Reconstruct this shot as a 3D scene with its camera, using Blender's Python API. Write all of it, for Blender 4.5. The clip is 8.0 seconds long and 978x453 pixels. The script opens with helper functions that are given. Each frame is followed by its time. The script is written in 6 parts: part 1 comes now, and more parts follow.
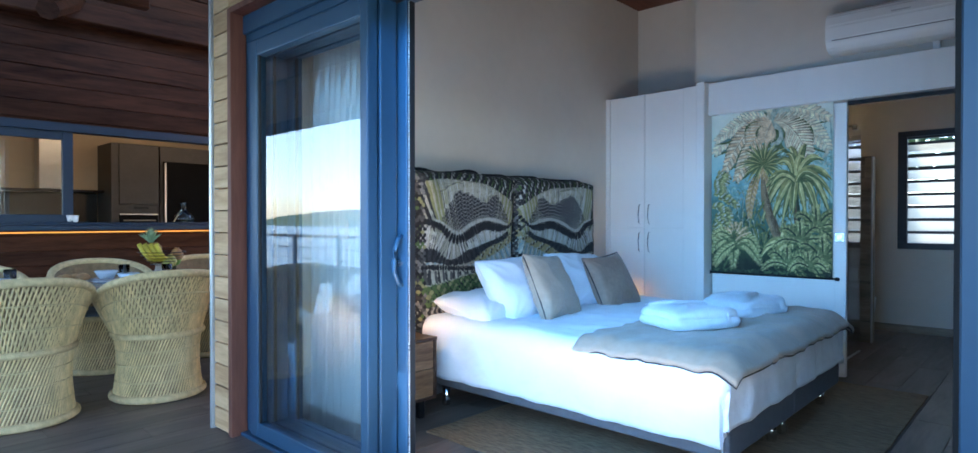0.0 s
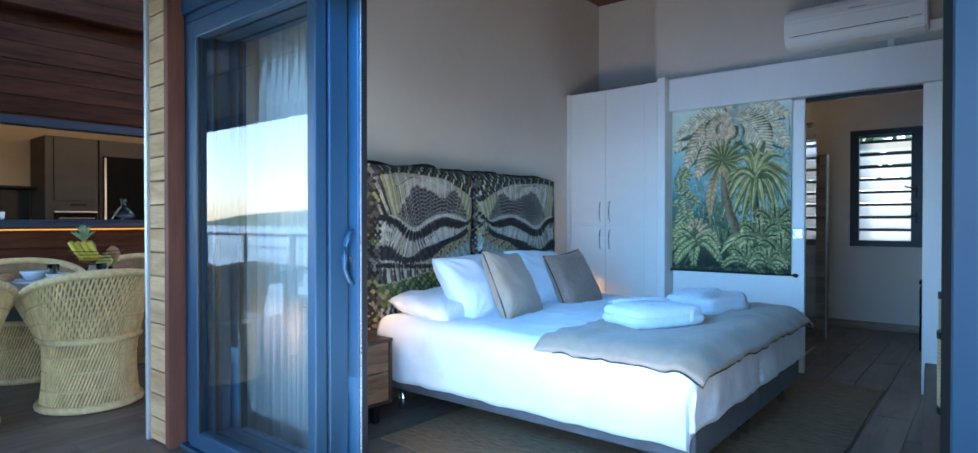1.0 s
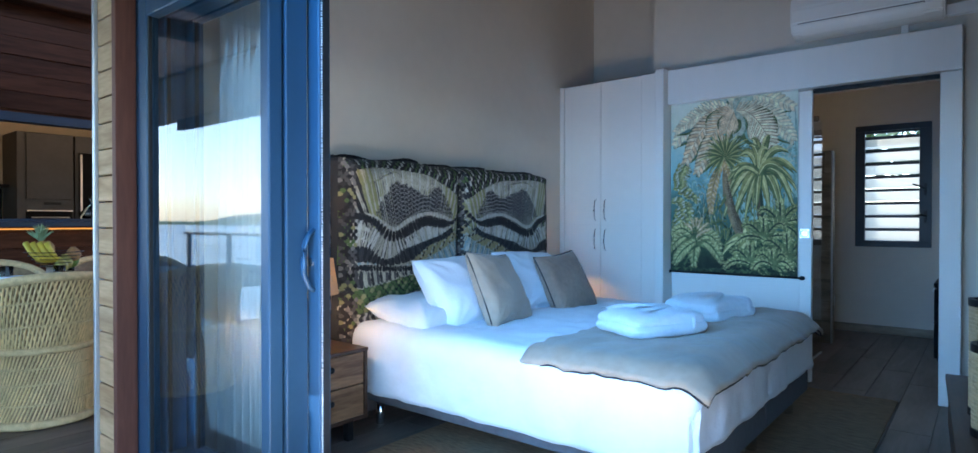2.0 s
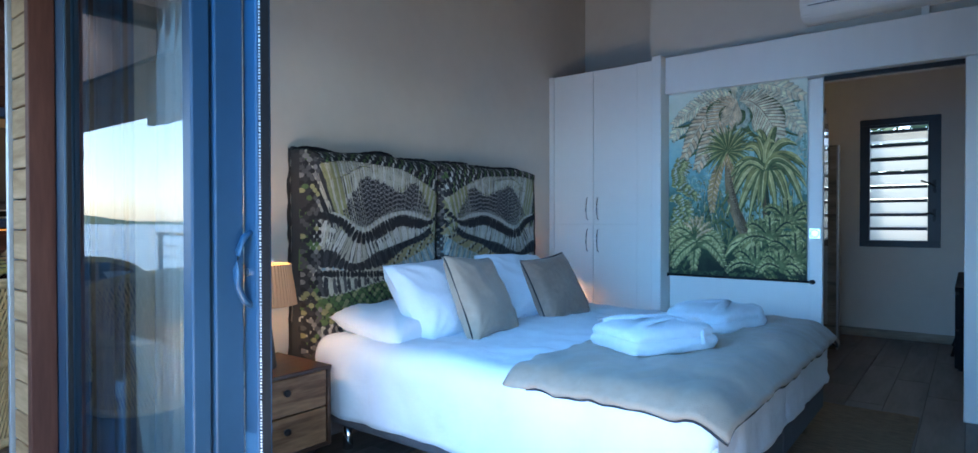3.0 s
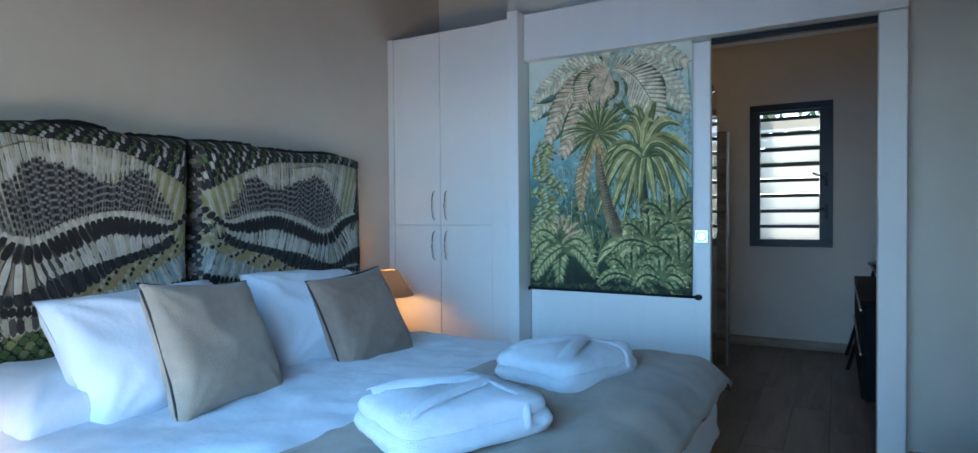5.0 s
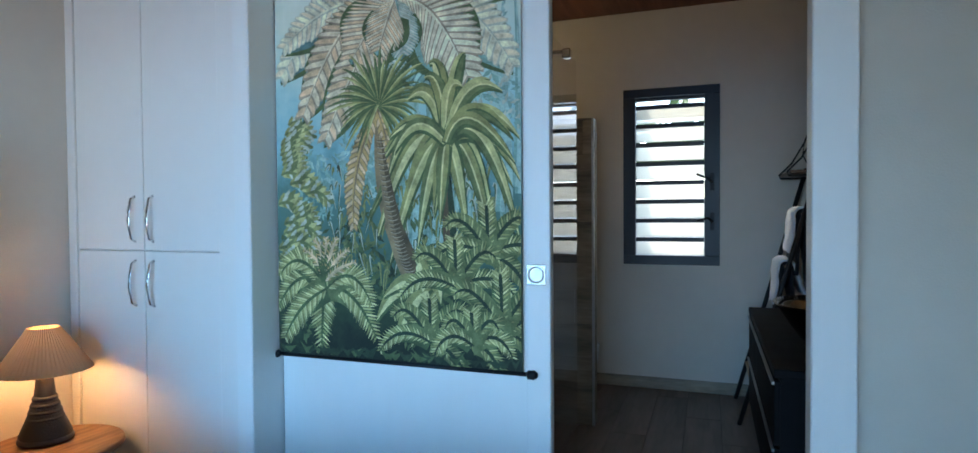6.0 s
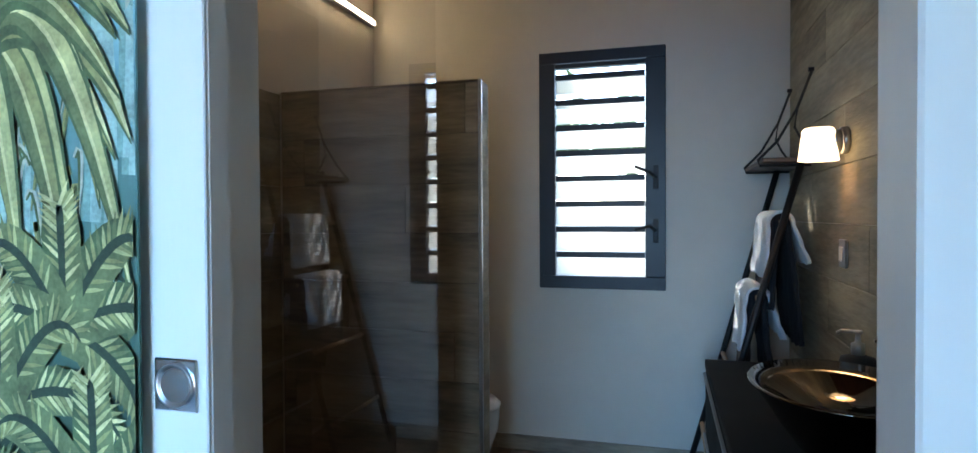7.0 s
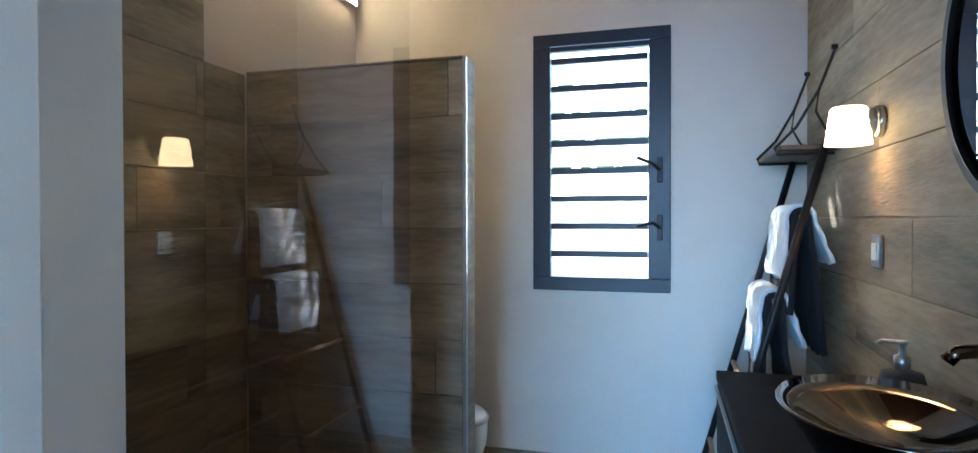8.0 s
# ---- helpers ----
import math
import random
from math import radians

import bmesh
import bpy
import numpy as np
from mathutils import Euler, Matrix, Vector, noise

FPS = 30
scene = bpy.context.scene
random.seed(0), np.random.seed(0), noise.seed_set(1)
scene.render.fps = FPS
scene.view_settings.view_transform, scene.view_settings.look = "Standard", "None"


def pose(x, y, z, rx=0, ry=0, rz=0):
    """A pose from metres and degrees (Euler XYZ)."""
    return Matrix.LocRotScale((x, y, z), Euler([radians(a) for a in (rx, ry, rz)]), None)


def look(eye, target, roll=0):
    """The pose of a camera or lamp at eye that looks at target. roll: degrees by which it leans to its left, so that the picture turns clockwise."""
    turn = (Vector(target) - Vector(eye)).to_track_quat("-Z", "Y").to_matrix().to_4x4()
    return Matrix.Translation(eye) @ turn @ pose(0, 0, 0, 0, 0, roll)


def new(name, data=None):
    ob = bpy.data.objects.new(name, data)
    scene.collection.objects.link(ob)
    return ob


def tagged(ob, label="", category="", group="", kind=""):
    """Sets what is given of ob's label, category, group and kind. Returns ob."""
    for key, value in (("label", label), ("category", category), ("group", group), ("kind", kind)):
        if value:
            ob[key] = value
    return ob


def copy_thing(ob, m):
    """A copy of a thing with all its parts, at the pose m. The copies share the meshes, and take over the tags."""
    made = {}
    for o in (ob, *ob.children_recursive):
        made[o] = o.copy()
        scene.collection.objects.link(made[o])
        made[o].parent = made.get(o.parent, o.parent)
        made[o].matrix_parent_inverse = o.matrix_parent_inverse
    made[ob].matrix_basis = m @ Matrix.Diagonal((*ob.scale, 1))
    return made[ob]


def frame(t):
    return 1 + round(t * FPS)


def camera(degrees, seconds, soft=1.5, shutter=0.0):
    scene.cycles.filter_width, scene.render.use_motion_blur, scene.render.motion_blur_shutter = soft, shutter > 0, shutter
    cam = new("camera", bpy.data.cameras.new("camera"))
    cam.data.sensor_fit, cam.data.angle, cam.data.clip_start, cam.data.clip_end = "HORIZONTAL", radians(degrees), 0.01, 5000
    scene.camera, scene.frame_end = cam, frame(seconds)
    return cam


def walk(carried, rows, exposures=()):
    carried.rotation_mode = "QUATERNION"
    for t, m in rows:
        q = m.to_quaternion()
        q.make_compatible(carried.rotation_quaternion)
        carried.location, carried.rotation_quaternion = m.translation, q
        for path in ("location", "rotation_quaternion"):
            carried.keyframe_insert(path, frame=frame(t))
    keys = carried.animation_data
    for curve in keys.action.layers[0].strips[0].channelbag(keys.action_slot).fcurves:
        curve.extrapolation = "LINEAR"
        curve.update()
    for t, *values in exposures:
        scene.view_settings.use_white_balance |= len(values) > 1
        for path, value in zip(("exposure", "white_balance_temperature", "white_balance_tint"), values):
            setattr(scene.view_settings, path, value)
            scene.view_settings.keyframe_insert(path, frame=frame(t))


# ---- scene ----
cam = camera(77.0, 8.0)

PATH = [
    (0, (0.642, 0.595, 1.186), (-0.723, 2.057, 1.167), 0.0),
    (0.5, (0.619, 0.602, 1.18), (-0.664, 2.136, 1.165), -0.0),
    (1, (0.549, 0.709, 1.16), (-0.718, 2.257, 1.141), -0.0),
    (1.5, (0.505, 0.839, 1.154), (-0.759, 2.389, 1.134), -0.0),
    (3, (0.215, 1.3, 1.156), (-1.018, 2.875, 1.134), -0.1),
    (3.5, (0.166, 1.511, 1.171), (-1.041, 3.105, 1.146), -0.2),
    (4, (0.121, 1.766, 1.157), (-1.037, 3.396, 1.134), -0.1),
    (4.2, (0.113, 1.864, 1.164), (-1.011, 3.518, 1.134), -0.1),
    (5.3, (0.017, 2.687, 1.205), (-0.888, 4.47, 1.164), -0.4),
    (5.5, (0.026, 2.881, 1.232), (-0.809, 4.698, 1.187), -0.3),
    (6, (-0.064, 3.875, 1.259), (-0.74, 5.756, 1.215), -0.4),
    (6.5, (-0.045, 4.621, 1.277), (-0.639, 6.53, 1.24), -0.3),
    (7, (-0.005, 5.133, 1.267), (-0.555, 7.056, 1.234), -0.3),
    (7.5, (-0.011, 5.31, 1.247), (-0.566, 7.231, 1.22), -0.2),
    (8, (-0.026, 5.396, 1.233), (-0.576, 7.319, 1.208), -0.1),
]
walk(cam, [(t, look(eye, target, roll)) for t, eye, target, roll in PATH],
     exposures=[(0, 2.75, 5600, 10), (1.5, 2.65, 5600, 10), (3.5, 2.35, 5450, 10), (5.5, 2.76, 6250, 10), (6, 2.95, 6250, 10), (6.5, 3.1, 6350, 10), (7, 3.75, 6100, 10), (7.5, 4.5, 5650, 10), (8, 4.85, 5650, 10)])

# ---- world and light ----
world = bpy.data.worlds.new("world")
scene.world = world
world.use_nodes = True
wn = world.node_tree.nodes
sky = wn.new("ShaderNodeTexSky")
sky.sky_type = 'NISHITA'
sky.sun_disc = False
sky.sun_elevation = radians(33)
sky.sun_rotation = radians(300)
sky.air_density, sky.dust_density, sky.ozone_density = 1.0, 0.9, 2.0
wn["Background"].inputs["Strength"].default_value = 0.15
world.node_tree.links.new(sky.outputs[0], wn["Background"].inputs["Color"])
sun = new("sun", bpy.data.lights.new("sun", 'SUN'))
sun.data.energy, sun.data.angle, sun.data.color = 2.0, radians(3), (1.0, 0.93, 0.84)
sun.matrix_world = look((0, 0, 0), (0.866, -0.5, -0.65))


def area(name, place, target, sx, sy, power, colour):
    ob = new(name, bpy.data.lights.new(name, 'AREA'))
    ob.data.shape, ob.data.size, ob.data.size_y, ob.data.energy, ob.data.color = 'RECTANGLE', sx, sy, power, colour
    ob.matrix_world = look(place, target)
    return ob


def bulb(name, place, power, colour, radius=0.03):
    ob = new(name, bpy.data.lights.new(name, 'POINT'))
    ob.data.energy, ob.data.color, ob.data.shadow_soft_size = power, colour, radius
    ob.location = place
    return ob


WARM = (1.0, 0.56, 0.22)
day = area("daylight_terrace_door", (-0.72, 2.06, 1.33), (-1.12, 4.2, 0.62), 1.5, 1.5, 3.2, (0.18, 0.52, 1.0))
day.data.spread = radians(80)
# added warm fill lamp, standing in for light bounced off the terrace
bounce = area("bounce_fill_terrace", (-0.60, 2.06, 0.35), (-2.1, 4.5, 2.5), 1.6, 0.6, 1.9, (1.0, 0.80, 0.60))
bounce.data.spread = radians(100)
area("daylight_glass_leaves", (-1.95, 2.40, 1.15), (-1.95, 4.2, 0.9), 1.15, 2.0, 1.5, (0.34, 0.66, 1.0))
area("daylight_bath_window", (-0.325, 8.46, 1.52), (-0.325, 7.0, 1.3), 0.6, 1.2, 0.66, (0.55, 0.74, 1.0))
bulb("lamp_light_near", (-2.31, 2.83, 0.835), 3.0, WARM, 0.045)
bulb("lamp_light_far", (-2.40, 5.46, 0.755), 1.15, WARM, 0.045)
bulb("sconce_light", (0.49, 7.395, 1.50), 0.10, (1.0, 0.66, 0.33), 0.04)
area("shower_strip_light", (-1.56, 7.35, 2.34), (-1.0, 7.35, 1.5), 0.02, 1.75, 0.10, (1.0, 0.60, 0.24))
area("kitchen_light", (-7.6, 3.2, 2.3), (-9.0, 3.2, 1.6), 3.0, 0.3, 1.0, (1.0, 0.66, 0.36))
area("bar_strip_light", (-5.86, 3.6, 1.085), (-5.7, 3.6, 0.6), 0.03, 5.0, 0.35, (1.0, 0.55, 0.2))


# ---- materials ----
def mat(name, colour, rough=0.6, metal=0.0, vary=0.12, scale=6.0, bump=0.0, bump_scale=40.0, stretch=(1, 1, 1), by_object=0.0, spec=0.5, sheen=0.0, detail_bump=0.0):
    m = bpy.data.materials.new(name)
    m.use_nodes = True
    n, l = m.node_tree.nodes, m.node_tree.links
    b = n["Principled BSDF"]
    b.inputs["Roughness"].default_value, b.inputs["Metallic"].default_value = rough, metal
    b.inputs["Specular IOR Level"].default_value = spec
    if sheen:
        b.inputs["Sheen Weight"].default_value = sheen
    tc = n.new("ShaderNodeTexCoord")
    mp = n.new("ShaderNodeMapping")
    mp.inputs["Scale"].default_value = stretch
    l.new(tc.outputs["Object"], mp.inputs["Vector"])
    vec = mp.outputs[0]
    if by_object:
        oi = n.new("ShaderNodeObjectInfo")
        mul = n.new("ShaderNodeMath")
        mul.operation = 'MULTIPLY'
        mul.inputs[1].default_value = 37.0
        l.new(oi.outputs["Random"], mul.inputs[0])
        add = n.new("ShaderNodeVectorMath")
        l.new(vec, add.inputs[0])
        l.new(mul.outputs[0], add.inputs[1])
        vec = add.outputs[0]
    t1, t2 = n.new("ShaderNodeTexNoise"), n.new("ShaderNodeTexNoise")
    t1.inputs["Scale"].default_value, t1.inputs["Detail"].default_value = scale, 6
    t2.inputs["Scale"].default_value, t2.inputs["Detail"].default_value = scale * 7.3, 4
    l.new(vec, t1.inputs["Vector"])
    l.new(vec, t2.inputs["Vector"])
    mix = n.new("ShaderNodeMath")
    mix.operation = 'MULTIPLY_ADD'
    mix.inputs[1].default_value = 0.45
    l.new(t2.outputs[0], mix.inputs[0])
    l.new(t1.outputs[0], mix.inputs[2])
    ramp = n.new("ShaderNodeValToRGB")
    e = ramp.color_ramp.elements
    e[0].position, e[1].position = 0.5, 0.95
    c = Vector(colour)
    e[0].color = (*(c * (1 - vary)), 1)
    e[1].color = (*[min(1, v) for v in c * (1 + vary)], 1)
    l.new(mix.outputs[0], ramp.inputs[0])
    out = ramp.outputs[0]
    if by_object:
        hsv = n.new("ShaderNodeHueSaturation")
        mr = n.new("ShaderNodeMapRange")
        mr.inputs["To Min"].default_value, mr.inputs["To Max"].default_value = 1 - by_object, 1 + by_object
        l.new(oi.outputs["Random"], mr.inputs[0])
        l.new(mr.outputs[0], hsv.inputs["Value"])
        l.new(out, hsv.inputs["Color"])
        out = hsv.outputs[0]
    l.new(out, b.inputs["Base Color"])
    rr = n.new("ShaderNodeMapRange")
    rr.inputs["To Min"].default_value, rr.inputs["To Max"].default_value = max(0.02, rough - 0.08), min(1, rough + 0.08)
    l.new(t1.outputs[0], rr.inputs[0])
    l.new(rr.outputs[0], b.inputs["Roughness"])
    if bump:
        tb = n.new("ShaderNodeTexNoise")
        tb.inputs["Scale"].default_value, tb.inputs["Detail"].default_value = bump_scale, 5
        l.new(vec, tb.inputs["Vector"])
        bp = n.new("ShaderNodeBump")
        bp.inputs["Strength"].default_value, bp.inputs["Distance"].default_value = bump, 0.01
        l.new(tb.outputs[0], bp.inputs["Height"])
        l.new(bp.outputs[0], b.inputs["Normal"])
    return m


def grain(name, dark, light, along='Y', rough=0.5, scale=3.0, by_object=0.12, spec=0.4, knots=0.0):
    """Wood: rings stretched along the grain, with finer fibres."""
    m = bpy.data.materials.new(name)
    m.use_nodes = True
    n, l = m.node_tree.nodes, m.node_tree.links
    b = n["Principled BSDF"]
    tc, mp, oi = n.new("ShaderNodeTexCoord"), n.new("ShaderNodeMapping"), n.new("ShaderNodeObjectInfo")
    s = {'X': (0.12, 1, 1), 'Y': (1, 0.12, 1), 'Z': (1, 1, 0.12)}[along]
    mp.inputs["Scale"].default_value = s
    l.new(tc.outputs["Object"], mp.inputs["Vector"])
    mul = n.new("ShaderNodeMath")
    mul.operation = 'MULTIPLY'
    mul.inputs[1].default_value = 53.0
    l.new(oi.outputs["Random"], mul.inputs[0])
    add = n.new("ShaderNodeVectorMath")
    l.new(mp.outputs[0], add.inputs[0])
    l.new(mul.outputs[0], add.inputs[1])
    t1, t2 = n.new("ShaderNodeTexNoise"), n.new("ShaderNodeTexNoise")
    t1.inputs["Scale"].default_value, t1.inputs["Detail"].default_value, t1.inputs["Distortion"].default_value = scale * 4, 8, 1.2
    t2.inputs["Scale"].default_value, t2.inputs["Detail"].default_value = scale * 30, 4
    l.new(add.outputs[0], t1.inputs["Vector"])
    l.new(add.outputs[0], t2.inputs["Vector"])
    mix = n.new("ShaderNodeMath")
    mix.operation = 'MULTIPLY_ADD'
    mix.inputs[1].default_value = 0.4
    l.new(t2.outputs[0], mix.inputs[0])
    l.new(t1.outputs[0], mix.inputs[2])
    ramp = n.new("ShaderNodeValToRGB")
    e = ramp.color_ramp.elements
    e[0].position, e[1].position = 0.48, 0.92
    e[0].color, e[1].color = (*dark, 1), (*light, 1)
    l.new(mix.outputs[0], ramp.inputs[0])
    hsv, mr = n.new("ShaderNodeHueSaturation"), n.new("ShaderNodeMapRange")
    mr.inputs["To Min"].default_value, mr.inputs["To Max"].default_value = 1 - by_object, 1 + by_object
    l.new(oi.outputs["Random"], mr.inputs[0])
    l.new(mr.outputs[0], hsv.inputs["Value"])
    l.new(ramp.outputs[0], hsv.inputs["Color"])
    l.new(hsv.outputs[0], b.inputs["Base Color"])
    b.inputs["Roughness"].default_value, b.inputs["Specular IOR Level"].default_value = rough, spec
    bp = n.new("ShaderNodeBump")
    bp.inputs["Strength"].default_value, bp.inputs["Distance"].default_value = 0.25, 0.004
    l.new(mix.outputs[0], bp.inputs["Height"])
    l.new(bp.outputs[0], b.inputs["Normal"])
    return m


def pane(name, tint=(0.95, 0.98, 0.98), ior=1.95):
    """A clear sheet: straight-through light with a Fresnel reflection."""
    m = bpy.data.materials.new(name)
    m.use_nodes = True
    n, l = m.node_tree.nodes, m.node_tree.links
    n.remove(n["Principled BSDF"])
    tr, gl, fr, mx = n.new("ShaderNodeBsdfTransparent"), n.new("ShaderNodeBsdfGlossy"), n.new("ShaderNodeFresnel"), n.new("ShaderNodeMixShader")
    tr.inputs[0].default_value = (*tint, 1)
    gl.inputs["Roughness"].default_value = 0.0
    fr.inputs["IOR"].default_value = ior
    l.new(fr.outputs[0], mx.inputs[0])
    l.new(tr.outputs[0], mx.inputs[1])
    l.new(gl.outputs[0], mx.inputs[2])
    l.new(mx.outputs[0], n["Material Output"].inputs["Surface"])
    return m


def thin(name, colour, through_share=0.5, clear=0.0):
    """Cloth or frosted sheet that lets light through."""
    m = bpy.data.materials.new(name)
    m.use_nodes = True
    n, l = m.node_tree.nodes, m.node_tree.links
    b = n["Principled BSDF"]
    b.inputs["Base Color"].default_value, b.inputs["Roughness"].default_value = (*colour, 1), 0.85
    tl, mx = n.new("ShaderNodeBsdfTranslucent"), n.new("ShaderNodeMixShader")
    tl.inputs[0].default_value = (*colour, 1)
    mx.inputs[0].default_value = through_share
    l.new(b.outputs[0], mx.inputs[1])
    l.new(tl.outputs[0], mx.inputs[2])
    last = mx
    if clear:
        tr, m2 = n.new("ShaderNodeBsdfTransparent"), n.new("ShaderNodeMixShader")
        m2.inputs[0].default_value = clear
        l.new(last.outputs[0], m2.inputs[1])
        l.new(tr.outputs[0], m2.inputs[2])
        last = m2
    l.new(last.outputs[0], n["Material Output"].inputs["Surface"])
    return m


def glow(name, colour, strength):
    m = bpy.data.materials.new(name)
    m.use_nodes = True
    b = m.node_tree.nodes["Principled BSDF"]
    b.inputs["Base Color"].default_value = (*colour, 1)
    b.inputs["Emission Color"].default_value = (*colour, 1)
    b.inputs["Emission Strength"].default_value = strength
    return m


PLASTER = mat("plaster_white", (0.63, 0.575, 0.495), 0.85, vary=0.04, scale=1.6, bump=0.12, bump_scale=160)
PAINT = mat("paint_white_wood", (0.80, 0.785, 0.745), 0.45, vary=0.03, scale=2.5, bump=0.05, bump_scale=60, stretch=(1, 1, 0.2))
LACQUER = mat("lacquer_white", (0.80, 0.775, 0.725), 0.38, vary=0.02, scale=2)
PLASTIC = mat("plastic_white", (0.82, 0.82, 0.80), 0.35, vary=0.02, scale=4)
ALU = mat("aluminium_anthracite", (0.032, 0.080, 0.148), 0.38, 0.1, vary=0.06, scale=5, bump=0.05, bump_scale=300)
ALU_DARK = mat("aluminium_black", (0.013, 0.016, 0.023), 0.45, 0.1, vary=0.1, scale=6, bump=0.05, bump_scale=300)
RUBBER = mat("seal_black", (0.012, 0.012, 0.014), 0.7, vary=0.2, scale=20)
CHROME = mat("chrome", (0.72, 0.72, 0.72), 0.14, 1.0, vary=0.05, scale=8)
STEEL = mat("brushed_steel", (0.5, 0.5, 0.5), 0.32, 1.0, vary=0.08, scale=10, stretch=(1, 1, 8))
STRIP = mat("galvanised_strip", (0.55, 0.57, 0.6), 0.4, 0.6, vary=0.08, scale=8)
BLACKMETAL = mat("black_iron", (0.018, 0.018, 0.02), 0.5, 0.6, vary=0.2, scale=12, bump=0.1, bump_scale=200)
SIDING = grain("siding_pine", (0.42, 0.245, 0.115), (0.70, 0.47, 0.26), 'X', 0.7, 2.5, 0.12)
TRIMWOOD = grain("trim_redwood", (0.13, 0.045, 0.03), (0.21, 0.08, 0.05), 'Z', 0.6, 3.0, 0.06)
DARKWOOD = grain("dark_cladding", (0.022, 0.0075, 0.0035), (0.088, 0.033, 0.017), 'Y', 0.6, 2.0, 0.25, 0.12)
CEILWOOD = grain("ceiling_redwood", (0.09, 0.03, 0.018), (0.17, 0.065, 0.04), 'Y', 0.6, 2.0, 0.15)
PLANKTILE = grain("wood_look_tile", (0.085, 0.064, 0.052), (0.185, 0.148, 0.122), 'Y', 0.46, 1.6, 0.14, 0.5)
WALLTILE = mat("stone_look_tile", (0.245, 0.215, 0.15), 0.62, vary=0.5, scale=4.2, bump=0.25, bump_scale=60, stretch=(1, 0.35, 2.2), by_object=0.16)
WALLTILE_X = mat("stone_look_tile_b", (0.245, 0.20, 0.145), 0.62, vary=0.5, scale=4.2, bump=0.25, bump_scale=60, stretch=(0.35, 1, 2.2), by_object=0.16)
GROUT = mat("grout", (0.11, 0.09, 0.075), 0.9, vary=0.15, scale=30)
OAK = grain("acacia_wood", (0.12, 0.055, 0.024), (0.34, 0.19, 0.095), 'Y', 0.5, 3.5, 0.1)
WALNUT = grain("dark_walnut", (0.035, 0.018, 0.012), (0.09, 0.048, 0.03), 'Y', 0.4, 3.0, 0.08)
LINEN = mat("white_cotton", (0.73, 0.79, 0.86), 0.9, vary=0.03, scale=3, bump=0.2, bump_scale=38, sheen=0.2)
TAUPE = mat("taupe_velvet", (0.33, 0.265, 0.20), 0.8, vary=0.16, scale=5, bump=0.3, bump_scale=220, sheen=0.25)
TAUPE2 = mat("mocha_velvet", (0.24, 0.165, 0.12), 0.75, vary=0.22, scale=5, bump=0.15, bump_scale=260, sheen=0.2)
PIPING = mat("dark_piping", (0.018, 0.02, 0.026), 0.8, vary=0.2, scale=30)
TERRY = mat("terry_towel", (0.77, 0.82, 0.87), 0.95, vary=0.05, scale=30, bump=0.9, bump_scale=330, sheen=0.4)
NAVY = mat("navy_terry", (0.008, 0.009, 0.014), 0.95, vary=0.2, scale=30, bump=0.9, bump_scale=330)
DIVAN = mat("grey_divan_cloth", (0.12, 0.125, 0.14), 0.9, vary=0.12, scale=30, bump=0.3, bump_scale=500)
JUTE = mat("jute_rug", (0.31, 0.20, 0.11), 0.95, vary=0.4, scale=16, bump=1.0, bump_scale=160, stretch=(1, 5, 1))
GLASS = pane("clear_glass", (0.95, 0.98, 0.98), 2.4)
SHOWERGLASS = pane("shower_glass", (0.95, 0.93, 0.90), 2.3)
SHEER = thin("sheer_curtain", (0.88, 0.91, 0.91), 0.55, 0.05)
FROST = thin("frosted_blade", (0.62, 0.60, 0.54), 0.85, 0.0)
MATTBLACK = mat("matt_black_lacquer", (0.008, 0.008, 0.009), 0.6, vary=0.15, scale=8, spec=0.06)
CERAMIC = mat("ceramic_white", (0.8, 0.8, 0.78), 0.12, vary=0.02, scale=4)


# ---- building helpers ----
ORIGIN = {}


def thing(name, place, label, category, group="", kind=""):
    ob = new(name)
    ob.empty_display_size = 0.1
    ob.location = place
    ORIGIN[ob] = Vector(place)
    return tagged(ob, label, category, group, kind)


def mesh_of(name, bm, material, smooth=False):
    me = bpy.data.meshes.new(name)
    bm.to_mesh(me)
    bm.free()
    for m in (material if isinstance(material, (list, tuple)) else [material]):
        me.materials.append(m)
    if smooth:
        for p in me.polygons:
            p.use_smooth = True
    return me


def part(name, bm, material, parent, label="", smooth=False):
    """One mesh object under a thing or a part; the bmesh is in world metres."""
    o = ORIGIN[parent]
    bmesh.ops.translate(bm, verts=bm.verts, vec=-o)
    ob = new(name, mesh_of(name, bm, material, smooth))
    ob.parent = parent
    ORIGIN[ob] = o
    return tagged(ob, label)


def solid(name, bm, material, label, category, kind="", group="", smooth=False, origin=None):
    """A thing that is one mesh."""
    if origin:
        bmesh.ops.translate(bm, verts=bm.verts, vec=-Vector(origin))
    ob = new(name, mesh_of(name, bm, material, smooth))
    if origin:
        ob.location = origin
    ORIGIN[ob] = Vector(origin or (0, 0, 0))
    return tagged(ob, label, category, group, kind)


